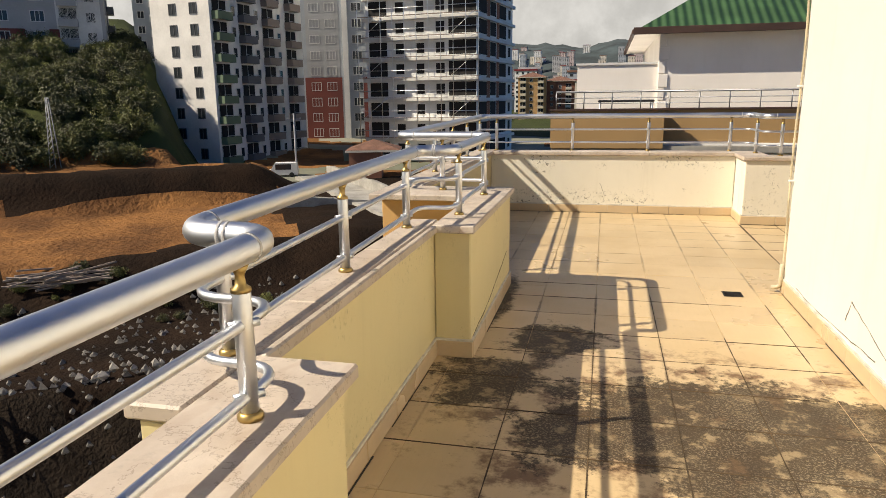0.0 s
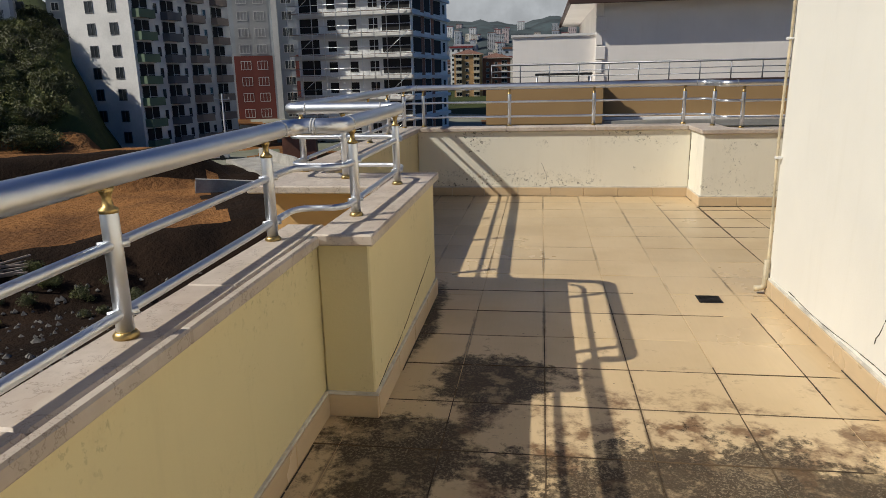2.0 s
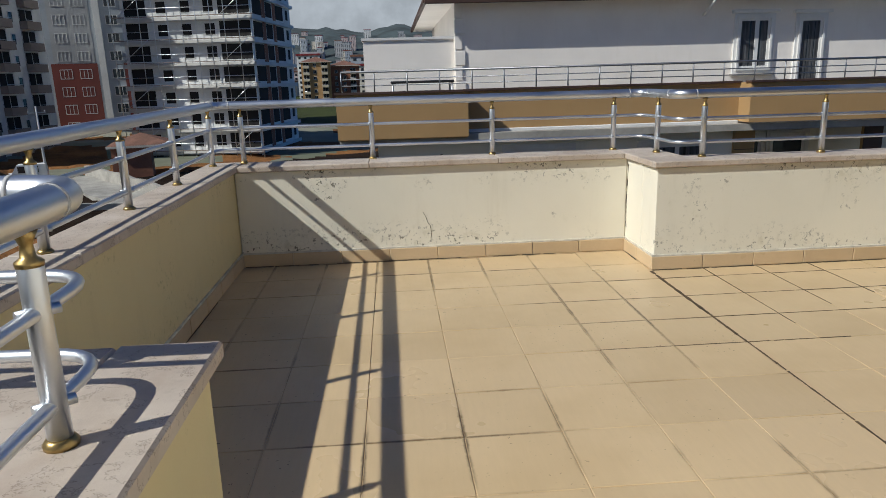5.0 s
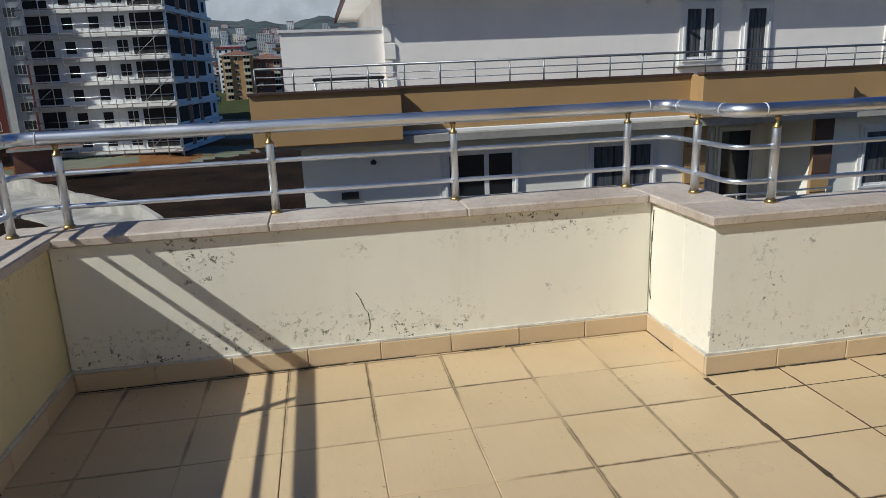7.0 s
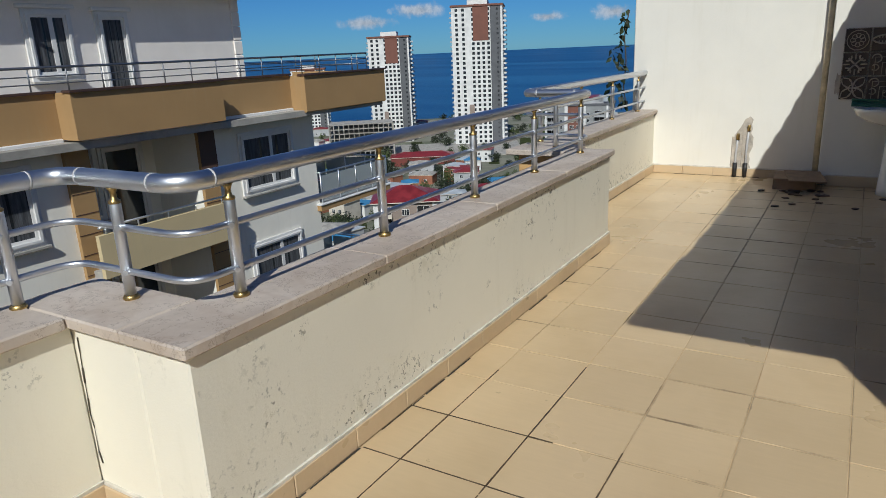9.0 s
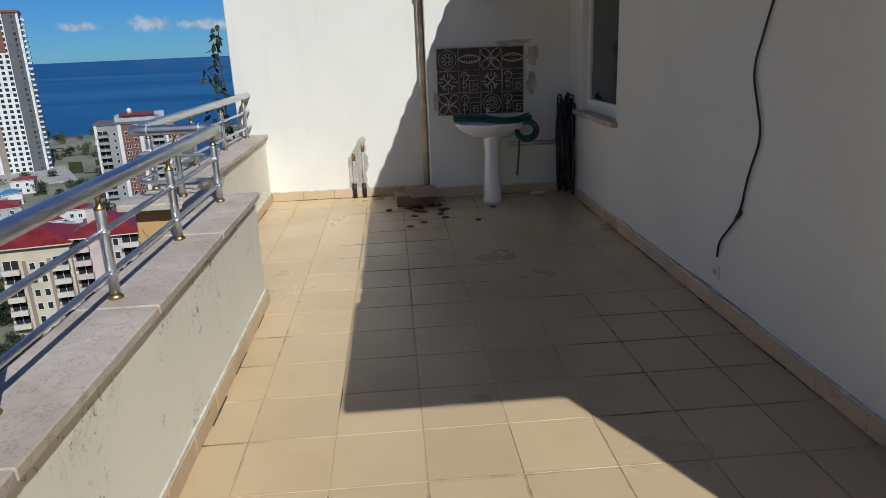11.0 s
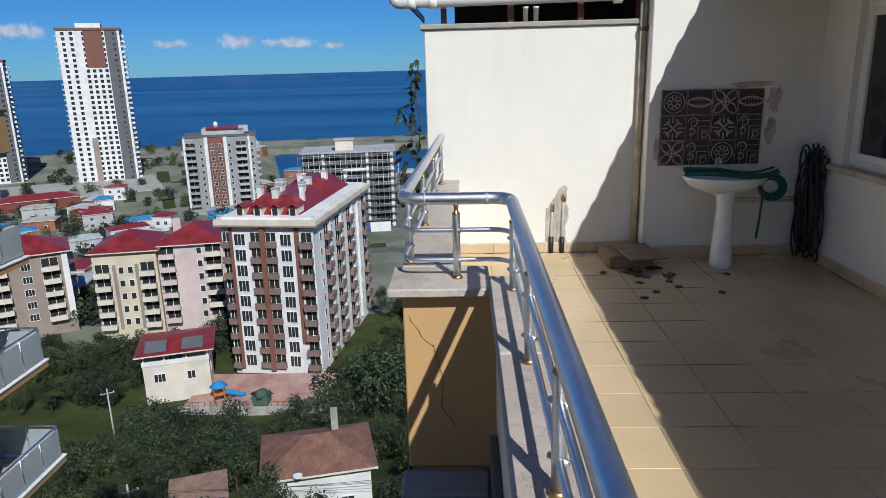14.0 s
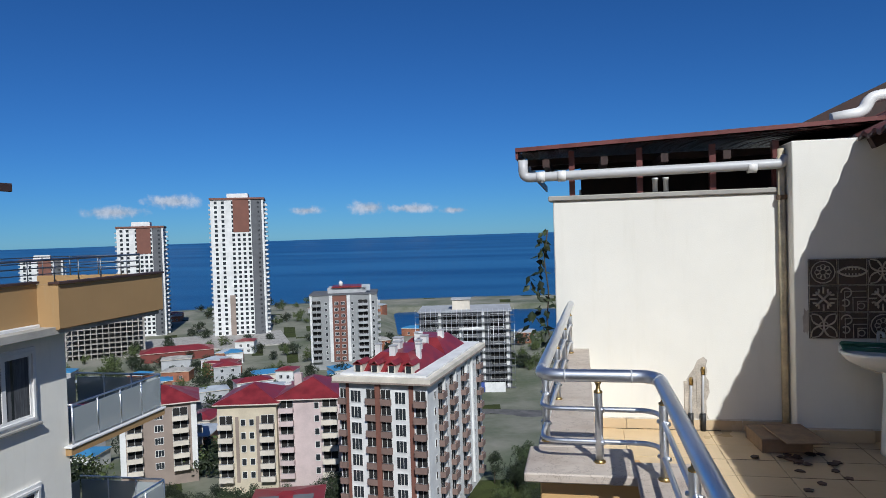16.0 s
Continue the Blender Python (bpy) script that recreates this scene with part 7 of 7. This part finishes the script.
part("slab", Mesh().box(-9, 9, 0.3, 5, -1, 0.3, M_CONC), rmp, m=pose(0, 0, 0, 0, 6, 0))
x, y = at(109.5, 88, (-0.07, 0.73))
sd = thing("brick_shed", "small orange brick shed with a tiled roof", "shed", pose(x, y, ground_z(x, y)[0], 0, 0, 15))
part("wall", Mesh().box(-2, 2, -2, 2, -1, 3.6, P_BRICK), sd)
hip_roof(sd, 2, 2, 3.6, 1.2, M_TERRACOTTA, 2.4)
for az, r, h in ((115.2, 92, 8.0), (30.3, 61, 7.0), (30.6, 101, 10.5)):
    org = (-0.07, 0.73) if az > 60 else (2.05, 8.67)
    x, y = at(az, r, org)
    z = ground_z(x, y)[0]
    ul = thing("utility_pole", "grey concrete utility pole with a crossarm", "utility pole", pose(x, y, z, 0, 0, az - 90), "utility poles")
    part("shaft", Mesh().tube([(0, 0, -0.5), (0, 0, h)], [0.16, 0.09], P_GREY, 8), ul)
    part("crossarm", Mesh().box(-0.9, 0.9, -0.05, 0.05, h - 0.8, h - 0.68, P_GREY), ul)
    for q in (-0.8, 0, 0.8):
        part("insulator", Mesh().lathe(q, 0, [(0.05, h - 0.68), (0.07, h - 0.6), (0.03, h - 0.5)], P_WHITE, 8), ul)
M_WIRE = mat("wire", (0.03, 0.03, 0.03), 0.6, var=0.1)
wires = thing("overhead_wires", "thin sagging overhead wires across the gardens", "wires")
x0, y0 = at(30.3, 61)
z0 = ground_z(x0, y0)[0] + 6.4
for k in range(3):
    x1, y1 = at(-6, 58 + k)
    part("wire", Mesh().tube([(x0 + (x1 - x0) * i / 14, y0 + (y1 - y0) * i / 14 + 0.4 * k, z0 - 0.25 * k - 9 * (i / 14) * (1 - i / 14) * 0.2 - 1.5 * i / 14) for i in range(15)], 0.02, M_WIRE, 4), wires)


# concrete ramp down into the excavation, with a low wall along the pit
ra, rb = Vector((-36.0, 81.5)), Vector((-12.0, 53.0))
ru = (rb - ra).normalized()
rn = Vector((-ru.y, ru.x))
ramp_m, wall_m_ = Mesh(), Mesh()
last = None
for i in range(17):
    p = ra.lerp(rb, i / 16)
    zc = max(ground_z(*(p + rn * q))[0] for q in (-2.0, 0.0, 2.0)) + 0.25
    row = [(*(p - rn * 2.2), zc), (*(p + rn * 1.9), zc), (*(p + rn * 1.91), zc), (*(p + rn * 2.3), zc)]
    if last:
        a, b, c, d = last[0], last[1], row[1], row[0]
        low_ = lambda v, h: (v[0], v[1], v[2] + h)
        ramp_m.quad(a, d, c, b, M_CONC).quad(low_(a, -1.2), low_(d, -1.2), d, a, M_CONC).quad(b, c, low_(c, -1.2), low_(b, -1.2), M_CONC)
        a, b, c, d = last[2], last[3], row[3], row[2]
        wall_m_.quad(low_(a, 1.1), low_(d, 1.1), low_(c, 1.1), low_(b, 1.1), M_CONC).quad(a, d, low_(d, 1.1), low_(a, 1.1), M_CONC).quad(low_(b, 1.1), low_(c, 1.1), low_(c, -2), low_(b, -2), M_CONC)
    last = row
ramp_ob = structure("road_ramp", ramp_m, "grey concrete ramp leading down into the excavation", "ramp")
part("ramp_wall", wall_m_, ramp_ob, "low grey concrete wall")


# ---- trees ----
def crown_mesh(seed, rx, rz, clumps, leaf, material):
    rg = random.Random(seed)
    me = Mesh()
    s = me.slot(material)
    lobes = [(Vector((rg.gauss(0, 0.42) * rx, rg.gauss(0, 0.42) * rx, rg.uniform(-0.55, 0.75) * rz)), rg.uniform(0.35, 0.6) * rx) for _ in range(11)]
    for _ in range(clumps):
        c, lr = rg.choice(lobes)
        d = Vector((rg.gauss(0, 1), rg.gauss(0, 1), rg.gauss(0.25, 0.9))).normalized()
        p = c + d * lr * rg.uniform(0.7, 1.1)
        for _ in range(4):
            q = p + Vector((rg.gauss(0, 1), rg.gauss(0, 1), rg.gauss(0, 1))) * leaf * 0.9
            n = (d + Vector((rg.gauss(0, 0.6), rg.gauss(0, 0.6), rg.gauss(0.2, 0.6)))).normalized()
            a = n.orthogonal().normalized()
            a.rotate(Matrix.Rotation(rg.uniform(0, 6.3), 3, n))
            b = n.cross(a)
            L = leaf * rg.uniform(0.6, 1.2)
            k = len(me.v)
            me.v += [tuple(q - a * L), tuple(q - b * L * 0.5 + n * L * 0.15), tuple(q + a * L), tuple(q + b * L * 0.5 + n * L * 0.15)]
            me.face([k, k + 1, k + 2, k + 3], s)
    return me.data("crown")


def trunk_mesh(seed, h, r):
    rg = random.Random(seed)
    me = Mesh().tube([(0, 0, -0.5), (0.05, 0, h * 0.5), (0.1, 0.05, h)], [r, r * 0.75, r * 0.4], M_BARK, 7)
    for _ in range(5):
        a, z = rg.uniform(0, 6.3), rg.uniform(0.5, 0.9) * h
        me.tube([(0.05, 0, z), (math.cos(a) * h * 0.25, math.sin(a) * h * 0.25, z + h * 0.25), (math.cos(a) * h * 0.42, math.sin(a) * h * 0.42, z + h * 0.5)], [r * 0.4, r * 0.25, r * 0.1], M_BARK, 5)
    return me.data("trunk")


def tree(name, label, seed, h, rx, rz, clumps, leaf, material, group):
    ob = thing(name, label, "tree", pose(0, 0, -200), group)
    part("trunk", trunk_mesh(seed, h, 0.03 * (h + rx)), ob)
    part("crown", crown_mesh(seed, rx, rz, clumps, leaf, material), ob, m=pose(0, 0, h + rz * 0.35))
    return ob


GARDEN, SLOPE = "trees in the gardens below", "scrub on the excavated slope"
KIND = [tree("broadleaf_tree", "dense dark green broadleaf tree", 1, 2.2, 3.0, 2.3, 640, 0.17, M_LEAF2, GARDEN), tree("broadleaf_tree", "spreading green fruit tree", 2, 1.8, 2.5, 1.9, 540, 0.16, M_LEAF, GARDEN), tree("broadleaf_tree", "tall narrow green tree", 3, 3.0, 2.0, 3.0, 560, 0.16, M_LEAF2, GARDEN)]
FARK = [tree("broadleaf_tree", "far rounded green tree on the flat", 7, 2.0, 3.0, 2.2, 170, 0.34, M_LEAF2, GARDEN), tree("broadleaf_tree", "far light green tree on the flat", 8, 1.8, 2.6, 2.2, 160, 0.32, M_LEAF, GARDEN)]
BUSH = [tree("shrub", "overgrown green shrub on the bank", 4, 0.4, 1.7, 1.1, 430, 0.15, M_SCRUB, SLOPE), tree("shrub", "tangled olive green shrub on the bank", 5, 0.5, 1.4, 1.3, 400, 0.15, M_SCRUB, SLOPE)]
rt = random.Random(21)


def plant(src, x, y, k):
    z = ground_z(x, y)[0]
    c = copy_thing(src, pose(x, y, z, rt.uniform(-4, 4), rt.uniform(-4, 4), rt.uniform(0, 360)))
    c.scale = (k, k, k * rt.uniform(0.85, 1.15))


def free(x, y):
    if 87 < x < 156 and 29 < y < 58:
        return False
    for (cx, cy), d in ((at(14, 63), 8.5), (at(24.8, 64), 3.6), (at(25, 118), 10), (at(28, 158), 15), (at(23, 158), 15), (at(34.5, 172), 15), (at(31.5, 104), 9), (at(33.5, 112), 8)):
        if (x - cx) ** 2 + (y - cy) ** 2 < d * d:
            return False
    return not (-3 < x < 22 and y < 36)


n_t = 0
while n_t < 295:
    az, r = rt.uniform(-4, 46), 32 + 118 * rt.random() ** 0.95
    x, y = at(az, r)
    if not free(x, y) or (r > 60 and az < 5 and rt.random() < 0.5):
        continue
    plant(rt.choice(KIND), x, y, rt.uniform(0.55, 1.0) if r < 120 else rt.uniform(0.8, 1.2))
    n_t += 1
for az, r, k in ((8.5, 92, 1.9), (10.5, 97, 1.6), (6.6, 100, 1.5), (11.6, 88, 1.2), (27.5, 97, 1.3), (25.5, 94, 1.1)):
    plant(KIND[0], *at(az, r), k)
far_spots = []
for k in range(420):
    az, r = rt.uniform(2, 45), rt.uniform(165, 690) if k % 3 else rt.uniform(165, 380)
    x, y = at(az, r)
    if (r > 415 and az < 18) or (r < 280 and az < 13):
        continue
    far_spots.append((x, y, rt.uniform(0.8, 1.5)))
for src, spots in zip(FARK, (far_spots[::2], far_spots[1::2])):
    co, faces, mats, mi = [], [], [], []
    for o in src.children:
        me = o.data
        mats.append(me.materials[0])
        vs = np.array([v.co for v in me.vertices]) + np.array(o.matrix_basis.translation)
        fs = [tuple(f.vertices) for f in me.polygons]
        for x, y, k in spots:
            a = rt.uniform(0, 6.3)
            turn = np.array(((math.cos(a), -math.sin(a), 0), (math.sin(a), math.cos(a), 0), (0, 0, rt.uniform(0.85, 1.15)))) * k
            n0 = sum(len(c) for c in co)
            co.append(vs @ turn.T + np.array((x, y, ground_z(x, y)[0])))
            faces += [tuple(i + n0 for i in f) for f in fs]
            mi += [len(mats) - 1] * len(fs)
    me = bpy.data.meshes.new("far_trees")
    me.from_pydata(np.concatenate(co).tolist(), [], faces)
    for m in mats:
        me.materials.append(m)
    me.polygons.foreach_set("material_index", mi)
    tagged(new("far_trees", me), "far green trees scattered over the coastal flat", "trees", kind="stuff")
for k in range(270):
    az, r = rt.uniform(126.2, 140), rt.uniform(80, 132)
    x, y = at(az, r, (-0.07, 0.73))
    if (x + 58) ** 2 + (y - 103) ** 2 < 200:
        continue
    plant(rt.choice(BUSH), x, y, rt.uniform(0.6, 1.15))
for k in range(26):
    x, y = at(rt.uniform(118, 139), rt.uniform(44, 51), (-0.07, 0.73))
    plant(rt.choice(BUSH), x, y, rt.uniform(0.12, 0.4))
for k in range(40):
    x, y = at(rt.uniform(98, 119), rt.uniform(112, 200), (-0.07, 0.73))
    if (x + 26) ** 2 + (y - 116) ** 2 < 260 or (x + 58) ** 2 + (y - 103) ** 2 < 330 or (x + 50) ** 2 + (y - 140) ** 2 < 260:
        continue
    plant(rt.choice(KIND), x, y, rt.uniform(0.6, 1.0))
for src in KIND + BUSH + FARK:
    for o in (*src.children_recursive, src):
        bpy.data.objects.remove(o)

# ---- clouds and unseen fill sheets ----
def cloud_material(name, scale, lo, hi, bright):
    m, t, b = nodes_of(name)
    g = t.nodes.new("ShaderNodeTexCoord").outputs["Generated"]
    sep = t.nodes.new("ShaderNodeSeparateXYZ")
    t.links.new(g, sep.inputs[0])
    n = noisy(t, place(t), scale, 7, 0.62)
    ex = math_node(t, "MULTIPLY", math_node(t, "SUBTRACT", sep.outputs[0], 0.5), 2.0)
    ez = math_node(t, "MULTIPLY", math_node(t, "SUBTRACT", sep.outputs[2], 0.35), 2.2)
    d = math_node(t, "SQRT", math_node(t, "ADD", math_node(t, "MULTIPLY", ex, ex), math_node(t, "MULTIPLY", ez, ez)))
    f = math_node(t, "SUBTRACT", math_node(t, "ADD", n, 0.45), math_node(t, "MULTIPLY", d, 0.62))
    t.links.new(ramp(t, f, lo, hi), b.inputs["Alpha"])
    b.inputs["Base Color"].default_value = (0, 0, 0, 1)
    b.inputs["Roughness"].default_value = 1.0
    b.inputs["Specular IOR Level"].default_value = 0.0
    # The cloud's brightness is emitted by the sheet, not received from the sun.
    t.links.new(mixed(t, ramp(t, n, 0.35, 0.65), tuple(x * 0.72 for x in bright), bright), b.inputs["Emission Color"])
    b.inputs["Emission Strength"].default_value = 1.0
    return m


M_CLOUD_E = cloud_material("fair_weather_cloud", 0.012, 0.46, 0.90, (0.50, 0.55, 0.64))
M_CLOUD_W = cloud_material("grey_cloud_bank", 0.0022, 0.18, 0.5, (0.50, 0.53, 0.58))


def cloud(az, slope, r, w, h, material, label):
    """A soft glowing sheet far beyond the coast or the hills; serves clouds and unseen fill light."""
    x, y = at(az, r)
    me = Mesh()
    s = me.slot(material)
    n = 12
    for i in range(n + 1):
        q = i / n - 0.5
        me.v += [(q * w, 0.1 * w * q * q, 0), (q * w, 0.1 * w * q * q + 1, h)]
    for i in range(n):
        me.face([2 * i, 2 * i + 2, 2 * i + 3, 2 * i + 1], s)
    ob = part("backdrop_cloud", me, m=pose(x, y, 1.6 + slope * r, 0, 0, az - 90))
    tagged(ob, label, "cloud", "clouds", "structure")


for az, low_, w, h in ((17.4, 0.028, 420, 150), (13.8, 0.028, 520, 110), (22.6, 0.03, 330, 95), (32.8, 0.042, 520, 150), (10.4, 0.026, 300, 80), (37.0, 0.03, 600, 130)):
    cloud(az, low_, 4700, w, h, M_CLOUD_E, "small white fair-weather cloud low over the sea")
cloud(100, 0.02, 3600, 7200, 1500, M_CLOUD_W, "broad grey cloud bank above the wooded ridge")
# Three glowing sheets out of view, added to whiten the light on shaded walls.
M_FILL_GLOW = cloud_material("pale_cloud_bank", 0.0022, 0.1, 0.45, (0.42, 0.45, 0.50))
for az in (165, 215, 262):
    cloud(az, 0.02, 3600, 4200, 1900, M_FILL_GLOW, "unseen pale glowing sheet added as fill light inland")
